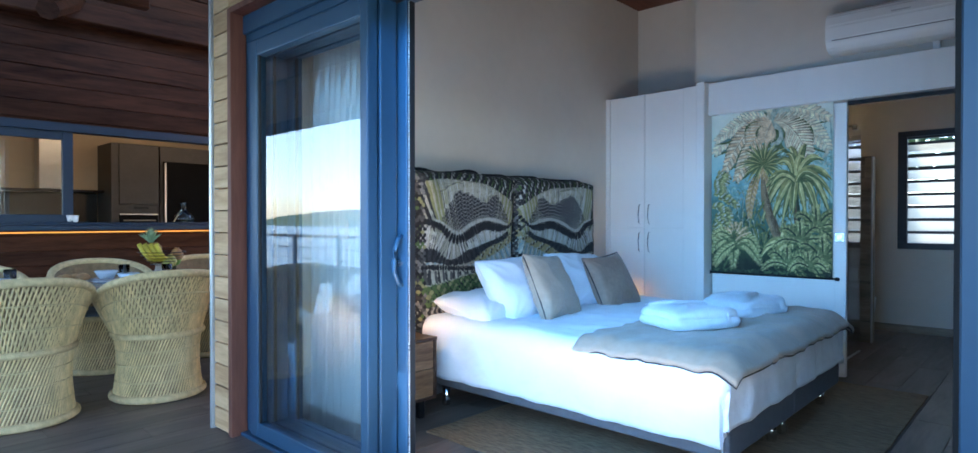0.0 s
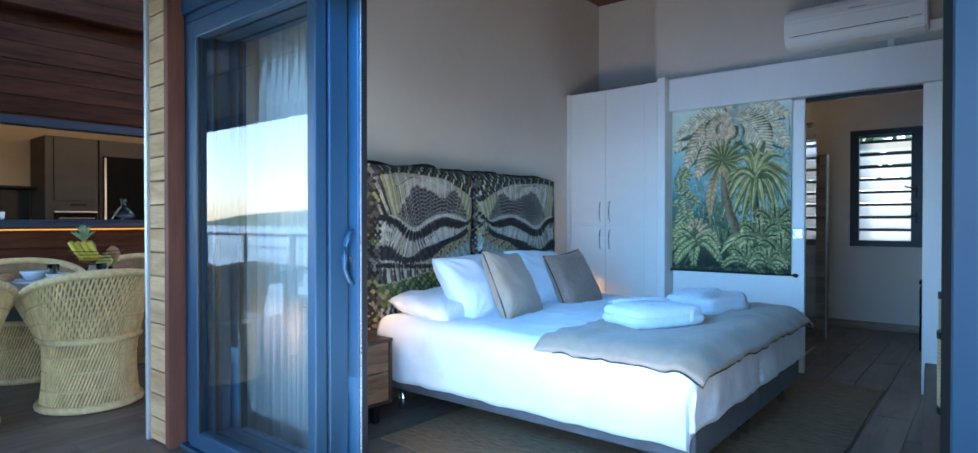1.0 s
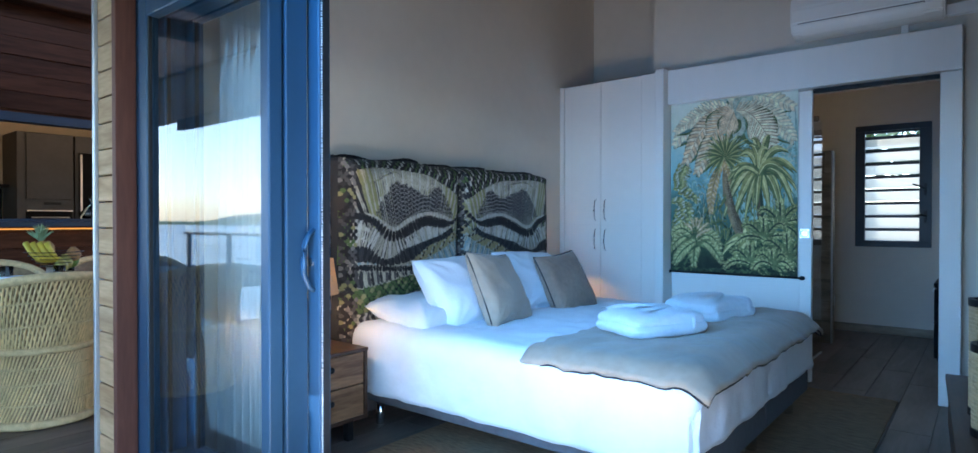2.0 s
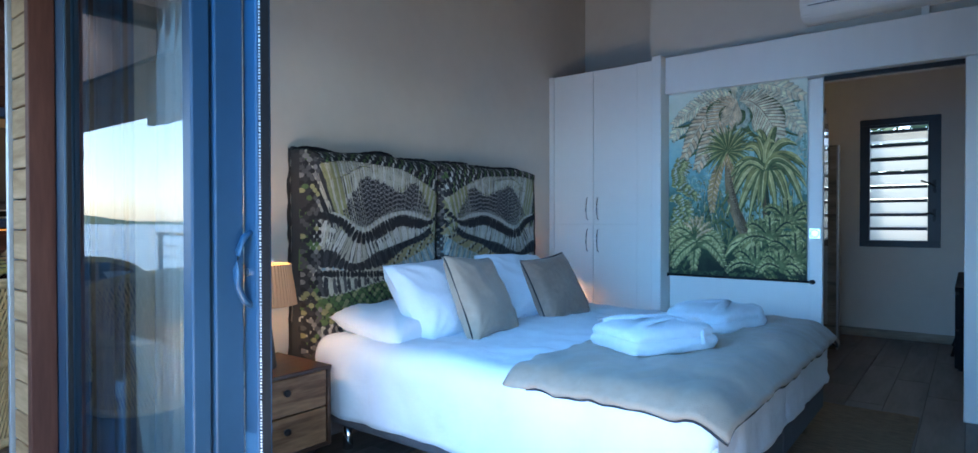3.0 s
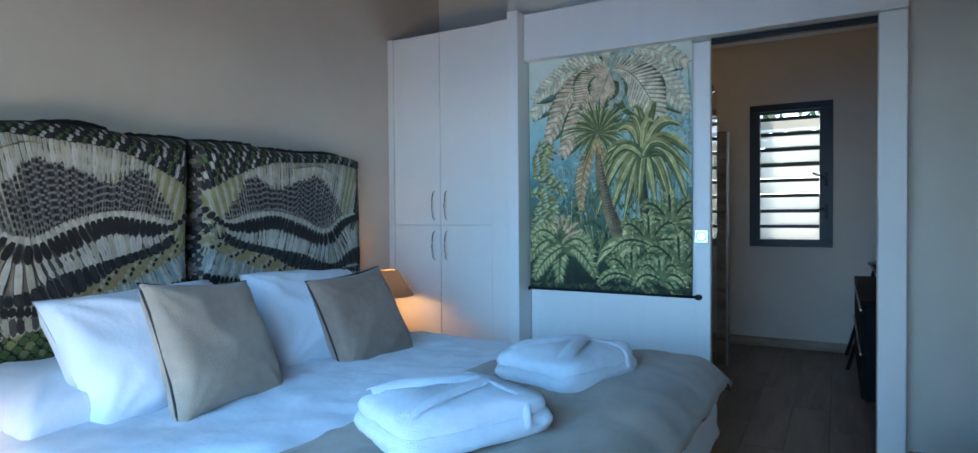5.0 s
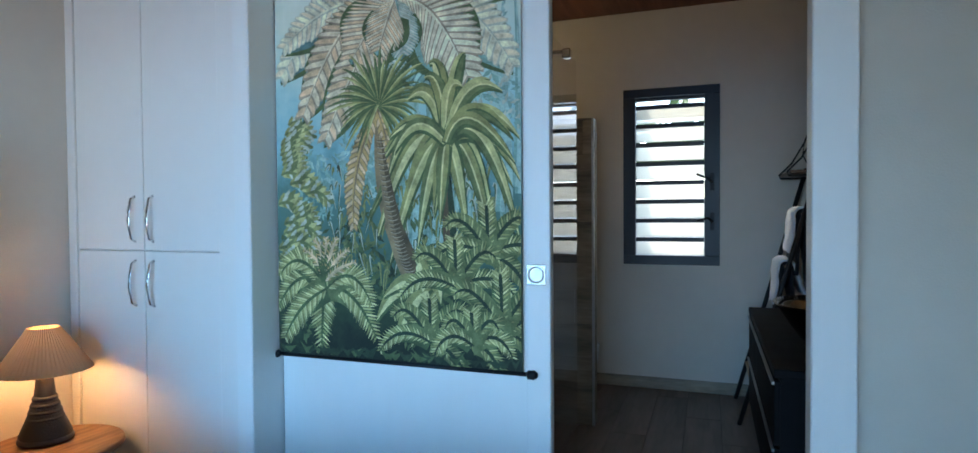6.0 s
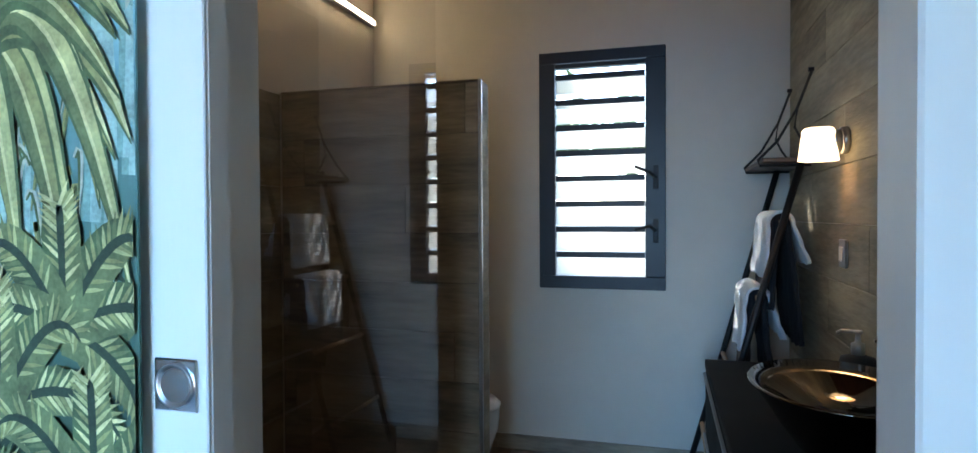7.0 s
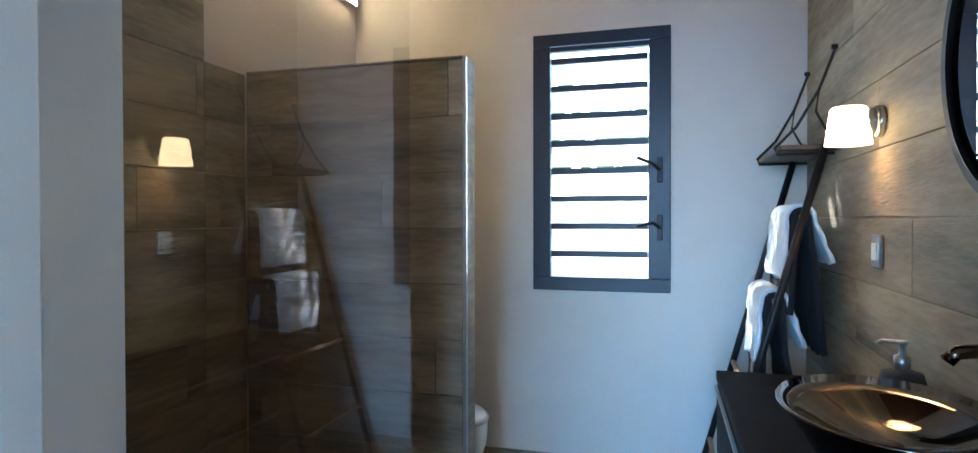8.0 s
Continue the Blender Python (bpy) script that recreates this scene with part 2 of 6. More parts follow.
def box(x0, x1, y0, y1, z0, z1, bevel=0.0, seg=2, bm=None):
    b = bmesh.new()
    bmesh.ops.create_cube(b, size=1)
    for v in b.verts:
        v.co = Vector(((x0 + x1) / 2 + v.co.x * (x1 - x0), (y0 + y1) / 2 + v.co.y * (y1 - y0), (z0 + z1) / 2 + v.co.z * (z1 - z0)))
    if bevel:
        bmesh.ops.bevel(b, geom=b.edges[:], offset=bevel, segments=seg, affect='EDGES', profile=0.5)
    if bm is None:
        return b
    me = bpy.data.meshes.new("tmp")
    b.to_mesh(me)
    b.free()
    bm.from_mesh(me)
    bpy.data.meshes.remove(me)
    return bm


def lathe(profile, place=(0, 0, 0), n=32, axis='Z', bm=None, cap=True):
    """Turns a profile of (radius, height) about an axis through place."""
    b = bm or bmesh.new()
    rings = []
    p = Vector(place)
    for r, h in profile:
        ring = []
        for i in range(n):
            a = 2 * math.pi * i / n
            c, s = r * math.cos(a), r * math.sin(a)
            co = {'Z': (c, s, h), 'Y': (c, h, s), 'X': (h, c, s)}[axis]
            ring.append(b.verts.new(p + Vector(co)))
        rings.append(ring)
    for a, c in zip(rings, rings[1:]):
        for i in range(n):
            f = (a[i], a[(i + 1) % n], c[(i + 1) % n], c[i])
            b.faces.new(f if axis != 'Y' else f[::-1])
    if cap:
        for ring, flip in ((rings[0], True), (rings[-1], False)):
            b.faces.new(ring[::-1] if flip != (axis == 'Y') else ring)
    return b


def tube(points, radius, n=8, bm=None, closed=False, taper=None):
    """A round bar along points."""
    b = bm or bmesh.new()
    pts = [Vector(p) for p in points]
    rings = []
    for i, p in enumerate(pts):
        if closed:
            d = pts[(i + 1) % len(pts)] - pts[i - 1]
        else:
            d = pts[min(i + 1, len(pts) - 1)] - pts[max(i - 1, 0)]
        d.normalize()
        side = d.cross(Vector((0, 0, 1)))
        if side.length < 1e-3:
            side = d.cross(Vector((0, 1, 0)))
        side.normalize()
        up = side.cross(d)
        r = radius if taper is None else radius + (taper - radius) * i / (len(pts) - 1)
        rings.append([b.verts.new(p + side * r * math.cos(2 * math.pi * k / n) + up * r * math.sin(2 * math.pi * k / n)) for k in range(n)])
    for a, c in list(zip(rings, rings[1:])) + ([(rings[-1], rings[0])] if closed else []):
        for k in range(n):
            b.faces.new((a[k], a[(k + 1) % n], c[(k + 1) % n], c[k]))
    if not closed:
        b.faces.new(rings[0][::-1])
        b.faces.new(rings[-1])
    return b


def sheet(nu, nv, fn, bm=None, closed_u=False):
    """A grid of quads from fn(u, v)."""
    b = bm or bmesh.new()
    rows = [[b.verts.new(fn(i / nu, j / nv)) for i in range(nu + (0 if closed_u else 1))] for j in range(nv + 1)]
    w = len(rows[0])
    for a, c in zip(rows, rows[1:]):
        for i in range(w if closed_u else w - 1):
            k = (i + 1) % w
            b.faces.new((a[i], a[k], c[k], c[i]))
    return b


def wob(p, s=1.0, seed=0.0):
    return noise.noise(Vector((p[0] * s + seed, p[1] * s + seed * 1.7, p[2] * s - seed)))


# ---- the structure ----
XW, XR = -2.58, 0.61           # bedroom: headboard wall, right wall
YG, YB = 2.30, 5.80            # terrace door, back wall
BX0, BX1, BY0, BY1 = -1.61, 0.57, 5.92, 8.38   # bathroom
CEIL = 3.35

solid("floor", box(-6.3, 2.6, -1.5, 8.6, -0.2, -0.006), GROUT, "floor of grey-brown wood-look porcelain planks", "floor", "structure")
solid("wall_west", box(-2.898, XW, 2.402, 6.31, 0, CEIL), PLASTER, "plain off-white plastered wall behind the bed", "wall", "structure")
solid("wall_niche", box(-2.898, -1.74, 6.31, 6.46, 0, CEIL), PLASTER, "plastered back wall of the wardrobe niche", "wall", "structure")
bm = box(-1.73, -0.60, YB, BY0, 0, CEIL)
box(-0.60, 0.236, YB, BY0, 2.062, CEIL, bm=bm)
box(0.236, 0.76, YB, BY0, 0, CEIL, bm=bm)
box(-1.73, -1.61, BY0, 6.46, 0, CEIL, bm=bm)
solid("wall_north", bm, PLASTER, "off-white plastered wall with the bathroom doorway", "wall", "structure")
solid("wall_east", box(XR, 0.76, 2.36, YB, 0, CEIL), PLASTER, "off-white plastered wall with a light switch", "wall", "structure")
bm = box(-2.70, 0.76, 2.17, 2.36, 2.31, CEIL)
solid("wall_south", bm, PLASTER, "wall over the wide terrace door", "wall", "structure")
solid("wall_south_end", box(0.56, 3.2, 2.17, 2.36, 0, CEIL), PLASTER, "wall beside the terrace door", "wall", "structure")
solid("ceiling", box(-2.898, 0.76, 2.17, 6.46, CEIL, CEIL + 0.1), CEILWOOD, "reddish brown boarded bedroom ceiling", "ceiling", "structure")
# bathroom
solid("wall_bath_west", box(-1.75, BX0 - 0.012, 6.46, 8.5, 0, 2.8), PLASTER, "cream painted bathroom wall", "wall", "structure")
bm = box(BX0 - 0.1, -0.650, BY1, BY1 + 0.14, 0, 2.8)
box(0.0, BX1 + 0.1, BY1, BY1 + 0.14, 0, 2.8, bm=bm)
box(-0.650, 0.0, BY1, BY1 + 0.14, 0, 0.887, bm=bm)
box(-0.650, 0.0, BY1, BY1 + 0.14, 2.130, 2.8, bm=bm)
solid("wall_bath_north", bm, PLASTER, "white painted bathroom wall round the louvred window", "wall", "structure")
solid("wall_bath_east", box(BX1 + 0.012, 0.76, BY0, BY1, 0, 2.8), PLASTER, "bathroom wall clad in stone-look tiles", "wall", "structure")
solid("ceiling_bath", box(-1.75, 0.76, BY0, 8.5, 2.68, 2.8), CEILWOOD, "reddish brown boarded bathroom ceiling", "ceiling", "structure")
bm = box(BX0, BX1, BY1 - 0.012, BY1, 0, 0.08, 0.002, 1)
solid("baseboard", bm, WALLTILE_X, "brown stone-look tile baseboard", "baseboard", "structure")

# ---- terrace door ----
def stile(x0, x1, y0, y1, z0, z1):
    return box(x0, x1, y0, y1, z0, z1, 0.006, 2)


door = thing("door_1", (-1.2, 2.15, 0), "anthracite aluminium sliding terrace door with its leaves slid open", "sliding door", kind="structure")
part("head_rail", box(-2.70, 0.49, 2.172, 2.40, 2.165, 2.31, 0.004, 1), ALU, door)
part("head_rail", box(-2.70, 0.49, 2.15, 2.171, 2.21, 2.31, 0.004, 1), ALU, door)
part("sill_track", box(-2.70, 0.49, 2.13, 2.40, 0.001, 0.02, 0.003, 1), ALU, door)
fr = part("jamb", box(-2.70, -2.62, 2.172, 2.40, 0.02, 2.165, 0.004, 1), ALU, door)
part("jamb_lip", box(-2.62, -2.585, 2.235, 2.25, 0.02, 2.165), RUBBER, fr)
part("jamb_lip", box(-2.62, -2.575, 2.252, 2.262, 0.02, 2.165), STRIP, fr)
part("jamb_lip", box(-2.62, -2.585, 2.30, 2.312, 0.02, 2.165), RUBBER, fr)
fr = part("jamb", box(0.49, 0.56, 2.15, 2.40, 0.001, 2.31, 0.004, 1), ALU, door)
part("jamb_lip", box(0.470, 0.489, 2.25, 2.27, 0.02, 2.165), RUBBER, fr)


def leaf(x0, x1, y, w=0.055, d=0.055):
    """A sliding leaf: four profiles, seals and a pane."""
    lf = part("leaf", stile(x1 - w, x1, y, y + d, 0.025, 2.15), ALU, door)
    part("stile", stile(x0, x0 + 0.085, y, y + d, 0.025, 2.15), ALU, lf)
    part("top_profile", stile(x0 + 0.085, x1 - w, y, y + d, 2.065, 2.15), ALU, lf)
    part("bottom_profile", stile(x0 + 0.085, x1 - w, y, y + d, 0.025, 0.105), ALU, lf)
    p = part("pane", sheet(1, 1, lambda u, v: (x0 + 0.08 + (x1 - w + 0.004 - x0 - 0.08) * u, y + 0.026, 0.10 + 1.97 * v)), GLASS, lf)
    p.visible_shadow = False
    part("seal", box(x0 + 0.086, x0 + 0.098, y + 0.006, y + 0.02, 0.105, 2.065), RUBBER, lf)
    return lf


leaf(-2.585, -1.513, 2.148)
leaf(-2.545, -1.507, 2.212, 0.06, 0.09)
lock = leaf(-2.49, -1.452, 2.312, 0.075, 0.05)
part("brush_seal", box(-1.452, -1.436, 2.318, 2.345, 0.03, 2.14), RUBBER, lock)
bm = bmesh.new()
for k in range(230):
    z = 0.05 + k * 0.0091 + 0.003 * random.random()
    box(-1.4435, -1.4385, 2.3145, 2.3175, z, z + 0.003 + 0.002 * random.random(), bm=bm)
part("brush_bristles", bm, PLASTIC, lock, "pale bristle tips of the brush seal")
hx, hy = -1.485, 2.312
bm = tube([(hx, hy, 0.90), (hx, hy - 0.022, 0.915), (hx, hy - 0.042, 0.96), (hx, hy - 0.048, 1.01), (hx, hy - 0.042, 1.06), (hx, hy - 0.022, 1.105), (hx, hy, 1.12)], 0.010, 10)
part("handle", bm, ALU, lock, "curved anthracite pull handle", smooth=True)
bm = lathe([(0.0, -0.006), (0.013, -0.006), (0.013, 0.0)], (hx - 0.012, hy - 0.001, 1.0), 16, 'Y')
part("keyhole", bm, CHROME, lock, "chrome key lock")

# outside wall end: corner strip, pine boards and redwood reveal
clad = thing("wall_cladding", (-2.8, 2.1, 0), "pine weatherboard cladding with a metal corner strip and redwood reveal", "cladding", kind="structure")
for k in range(27):
    z0 = 0.01 + k * 0.1235
    part("board", box(-2.898, -2.705, 2.088, 2.16, z0, z0 + 0.117, 0.003, 1), SIDING, clad)
part("backing", box(-2.898, -2.703, 2.16, 2.40, 0.0, CEIL), RUBBER, clad)
part("corner_strip", box(-2.925, -2.900, 2.072, 2.12, 0.0, CEIL, 0.003, 1), STRIP, clad, "pale metal corner strip")
part("side_boards", box(-2.925, -2.900, 2.12, 6.4, 0.0, CEIL), SIDING, clad)
part("reveal", box(-2.7045, -2.662, 2.080, 2.170, 0.0, 2.345, 0.003, 1), TRIMWOOD, clad, "reddish brown wooden reveal")
part("reveal", box(-2.662, 0.6, 2.080, 2.170, 2.312, 2.345, 0.003, 1), TRIMWOOD, clad)
for k in range(8):
    z0 = 2.35 + k * 0.1235
    part("board", box(-2.704, 3.2, 2.088, 2.16, z0, z0 + 0.117, 0.003, 1), SIDING, clad)


def curtain(place, x0, x1, y, folds, seed, z0=0.02, z1=2.46):
    def fn(u, v):
        x = x0 + (x1 - x0) * u
        ph = folds * 2 * math.pi * u + seed
        d = 0.035 * math.sin(ph) + 0.015 * math.sin(2.3 * ph + 1) + 0.02 * wob((u * 5, v * 1.5, seed))
        return (x + 0.02 * wob((u * 3, v * 2, seed + 4)), y + d * (0.5 + 0.5 * (1 - v)) , z0 + (z1 - z0) * v + (0.012 * math.sin(ph) if v == 0 else 0))
    return sheet(90, 14, fn)


cur = thing("curtain", (-2.1, 2.53, 2.43), "sheer white curtain gathered behind the glass leaves", "curtain")
part("cloth", curtain(0, -2.57, -1.98, 2.52, 8, 0.4, 0.02, 2.40), SHEER, cur, smooth=True)
part("curtain_rail", box(-2.55, 0.58, 2.515, 2.545, 2.40, 2.43, 0.003, 1), PLASTIC, cur)

# ---- wardrobe and bathroom door ----
WY = 5.70
ward = thing("wardrobe", (-2.2, WY + 0.3, 0), "built-in white lacquered wardrobe with four doors and slim bow handles", "wardrobe")
part("body", box(XW + 0.002, -1.634, WY + 0.022, 6.29, 0, 2.335), LACQUER, ward)
part("side_stile", box(XW + 0.002, -2.535, WY - 0.008, WY + 0.022, 0, 2.345, 0.002, 1), LACQUER, ward)
part("side_stile", box(-1.79, -1.634, WY - 0.006, WY + 0.022, 0, 2.345, 0.002, 1), LACQUER, ward)
for x0, x1, hx in ((-2.532, -2.170, -2.215), (-2.166, -1.793, -2.12)):
    for z0, z1, h0 in ((0.05, 1.117, 0.90), (1.122, 2.342, 1.155)):
        d = part("door", box(x0, x1, WY, WY + 0.02, z0, z1, 0.0025, 2), LACQUER, ward)
        pts = [(hx, WY - 0.001, h0), (hx, WY - 0.02, h0 + 0.012), (hx, WY - 0.03, h0 + 0.06), (hx, WY - 0.033, h0 + 0.09), (hx, WY - 0.03, h0 + 0.12), (hx, WY - 0.02, h0 + 0.168), (hx, WY - 0.001, h0 + 0.18)]
        part("handle", tube(pts, 0.005, 8), CHROME, d, "satin chrome bow handle", smooth=True)
part("plinth", box(-2.535, -1.79, WY + 0.01, WY + 0.03, 0, 0.048), LACQUER, ward)

cas = thing("door_casing", (0.2, YB, 0), "white painted boxed casing round the bathroom doorway", "door casing", kind="structure")
part("pilaster", box(-1.632, -1.562, 5.60, YB - 0.002, 0, 2.352, 0.004, 1), PAINT, cas)
part("header", box(-1.56, 0.300, 5.675, YB - 0.002, 2.075, 2.345, 0.004, 1), PAINT, cas)
part("side_board", box(0.190, 0.300, 5.70, YB - 0.002, 0, 2.073, 0.004, 1), PAINT, cas)
part("door_stop", box(0.226, 0.2355, 5.80, 5.925, 0, 2.06, 0.003, 1), PAINT, cas)
part("track", box(-0.53, 0.189, 5.745, 5.775, 2.045, 2.073), BLACKMETAL, cas, "dark sliding track")
part("lining", box(-0.6005, -0.592, YB + 0.002, BY0 + 0.01, 0, 2.06), PAINT, cas)

dr = thing("door_2", (-1.05, 5.775, 0), "white sliding bathroom door slid open, with a round flush pull", "door", kind="structure")
part("leaf", box(-1.555, -0.535, 5.755, 5.795, 0.015, 2.066, 0.003, 1), PAINT, dr)
part("stile", box(-0.612, -0.536, 5.750, 5.757, 0.02, 2.06, 0.002, 1), PAINT, dr)
pull = part("pull_plate", box(-0.612, -0.548, 5.7455, 5.7505, 1.03, 1.095, 0.002, 1), CHROME, dr, "square chrome flush pull with a round dish")
bm = lathe([(0.001, 0.006), (0.016, 0.004), (0.024, -0.002), (0.027, -0.004), (0.027, 0.0)], (-0.58, 5.7455, 1.0625), 28, 'Y', cap=False)
part("dish", bm, STEEL, pull, smooth=True)

# ---- air conditioner ----
ac = thing("air_conditioner", (-0.21, 5.68, 2.42), "white wall-mounted split air conditioner with a closed flap", "air conditioner")
bm = bmesh.new()
prof = [(5.798, 2.42), (5.70, 2.415), (5.62, 2.44), (5.585, 2.50), (5.58, 2.60), (5.60, 2.68), (5.64, 2.71), (5.798, 2.71)]
a = [bm.verts.new((-0.645, y, z)) for y, z in prof]
c = [bm.verts.new((0.215, y, z)) for y, z in prof]
bm.faces.new(a), bm.faces.new(c[::-1])
for i in range(len(prof)):
    j = (i + 1) % len(prof)
    bm.faces.new((a[j], a[i], c[i], c[j]))
bmesh.ops.recalc_face_normals(bm, faces=bm.faces)
bmesh.ops.bevel(bm, geom=bm.edges[:], offset=0.012, segments=3, affect='EDGES')
part("body", bm, PLASTIC, ac, smooth=False)
bm = sheet(1, 6, lambda u, v: (-0.59 + 0.70 * u, 5.575 + 0.055 * v * v - 0.0, 2.492 - 0.068 * v))
part("flap", bm, PLASTIC, ac)
part("slot", box(-0.595, 0.115, 5.582, 5.60, 2.495, 2.499), RUBBER, ac)
part("badge", box(-0.23, -0.12, 5.577, 5.582, 2.625, 2.632), STEEL, ac, "small grey maker's mark")
part("display", box(0.13, 0.19, 5.585, 5.597, 2.50, 2.507), STEEL, ac)
solid("cable_duct", box(0.216, 0.609, 5.745, 5.798, 2.43, 2.50, 0.004, 1), PLASTIC, "white plastic pipe duct beside the air conditioner", "cable duct")
solid("cable_duct", box(-0.02, 0.02, 5.765, 5.798, 2.347, 2.418, 0.003, 1), PLASTIC, "short white pipe cover under the air conditioner", "cable duct")
sw = thing("light_switch", (XR, 5.5, 1.1), "white light switch on the plastered wall", "switch")
part("plate", box(XR - 0.009, XR, 5.46, 5.54, 1.07, 1.155, 0.003, 2), PLASTIC, sw)
part("rocker", box(XR - 0.013, XR - 0.008, 5.48, 5.52, 1.085, 1.14, 0.002, 1), PLASTIC, sw)

# ---- bed ----
BX_H, BX_F, BYN, BYF, TOP = -2.36, -0.40, 3.20, 5.02, 0.535
bed = thing("bed", (-1.4, 4.1, 0), "king-size divan bed on short chrome legs", "bed")
for y0, y1 in ((BYN + 0.02, 4.098), (4.102, BYF - 0.02)):
    part("divan_base", box(BX_H, BX_F, y0, y1, 0.145, 0.31, 0.015, 3), DIVAN, bed, "grey cloth box base")
    for lx in (BX_F - 0.09, BX_H + 0.10):
        for ly in (y0 + 0.08, y1 - 0.08):
            part("leg", lathe([(0.022, 0.0), (0.026, 0.004), (0.026, 0.147)], (lx, ly, 0), 18), CHROME, bed, "chrome leg", smooth=True)
part("mattress", box(BX_H, BX_F, BYN, BYF, 0.31, TOP - 0.03, 0.05, 4), LINEN, bed)


def duvet_point(s, t):
    """s across the bed from edge to edge, t from head to foot; both hang over."""
    over, r = 0.30, 0.07
    wid, length = BYF - BYN, BX_F - BX_H - 0.06

    def fold(q, half):
        if abs(q) <= half - r:
            return q, 0.0
        d = abs(q) - (half - r)
        arc = r * math.pi / 2
        if d < arc:
            a = d / r
            return math.copysign(half - r + r * math.sin(a), q), -(r - r * math.cos(a))
        return math.copysign(half + 0.0 * (d - arc), q), -(r + d - arc)
    q = (s - 0.5) * (wid + 0.04 + 2 * over)
    y, dz1 = fold(q, wid / 2 + 0.02)
    p = t * (length + 0.25)
    if p <= length - r:
        x, dz2 = p, 0.0
    else:
        x, dz2 = fold(p, length + 0.02)
    z = TOP + 0.015 + min(dz1, dz2) if dz1 > -0.001 or dz2 > -0.001 else TOP + 0.015 + min(dz1, dz2)
    x, y = BX_H + 0.03 + x, (BYN + BYF) / 2 + y
    w = 0.016 * wob((x, y, z), 3.2, 1.0) + 0.009 * wob((x * 1.4, y, z), 8.5, 5.0) + 0.004 * wob((x, y, z), 22, 9)
    w += 0.013 * (0.22 - abs(wob((x + 0.6 * y, y - 0.3 * x, z), 3.4, 12))) + 0.007 * (0.2 - abs(wob((x - 0.4 * y, y, z), 7.5, 21)))
    drop = min(1.0, max(0.0, -min(dz1, dz2) / 0.12))
    fx = 0.006 * math.sin(x * 17 + 2 * wob((x, y, 0), 2)) * drop
    z += w * (1 - 0.6 * drop) + 0.012 * (1 - drop) * (1 - abs(2 * s - 1) ** 4)
    y += (w + fx) * drop * (1 if q > 0 else -1)
    x += (w + 0.004 * math.sin(y * 15)) * drop * (1 if dz2 < dz1 else 0)
    return (x, y, z)


duv = thing("duvet", (-1.3, 4.1, TOP), "rumpled white cotton duvet spread over the bed", "duvet")
ob = part("cover", sheet(110, 100, duvet_point), LINEN, duv, smooth=True)
m = ob.modifiers.new("thick", 'SOLIDIFY')
m.thickness, m.offset = 0.03, -1
part("hem", tube([Vector(duvet_point(0.16 + 0.68 * i / 50, 0.0)) + Vector((0, 0, -0.012)) for i in range(51)], 0.016, 8), LINEN, duv, "stitched top hem", smooth=True)


def throw_point(u, v):
    """Runner over the foot end, its near edge and foot edge hanging down a little."""
    x0 = -1.17 + 0.02 * math.sin(u * 3.0)
    y = BYN - 0.045 + (BYF - BYN + 0.135) * u
    x = x0 + (BX_F + 0.062 - x0) * v
    s = 0.5 + (y - (BYN + BYF) / 2) / (BYF - BYN + 0.64)
    inx, iny = min(x, BX_F - 0.06), min(max(y, BYN + 0.06), BYF - 0.06)
    base = duvet_point(0.5 + (iny - (BYN + BYF) / 2) / (BYF - BYN + 0.64), (inx - BX_H - 0.03) / (BX_F - BX_H - 0.06 + 0.25))
    dx, dy = max(0.0, x - inx), abs(y - iny)
    d = math.hypot(dx, dy)
    k = d - 0.04 if d > 0.04 else 0.0
    pad = 0.034 * (1 - 0.4 * max(abs(2 * u - 1), abs(2 * v - 1)) ** 6)
    z = base[2] + pad - 0.95 * d * d / (d + 0.10) + 0.006 * wob((x, y, 0), 7, 3) + 0.007 * (0.2 - abs(wob((x, y * 0.7, 0), 9, 8))) + 0.004 * max(abs(2 * u - 1), abs(2 * v - 1)) ** 8 * math.sin((x + y) * 40 + 9 * wob((x, y, 0), 3))
    pull = 0.12 * k
    return Vector((x - pull * (dx / d if d else 0) + 0.004 * wob((x, y, 1), 6), y + pull * ((iny - y) / d if d else 0), z))


tw = thing("bed_runner", (-0.8, 4.1, TOP), "taupe velvet bed runner with dark piping across the foot end", "throw")
ob = part("cloth", sheet(90, 44, throw_point), TAUPE, tw, smooth=True)
m = ob.modifiers.new("thick", 'SOLIDIFY')
m.thickness, m.offset = 0.022, -1
edge = [throw_point(i / 60, 0) for i in range(61)] + [throw_point(1, j / 30) for j in range(1, 31)] + [throw_point(1 - i / 60, 1) for i in range(1, 61)] + [throw_point(0, 1 - j / 30) for j in range(1, 30)]
part("piping", tube([Vector(p) + Vector((0, 0, 0.0)) for p in edge], 0.0055, 6, closed=True), PIPING, tw, "dark piped edge", smooth=True)


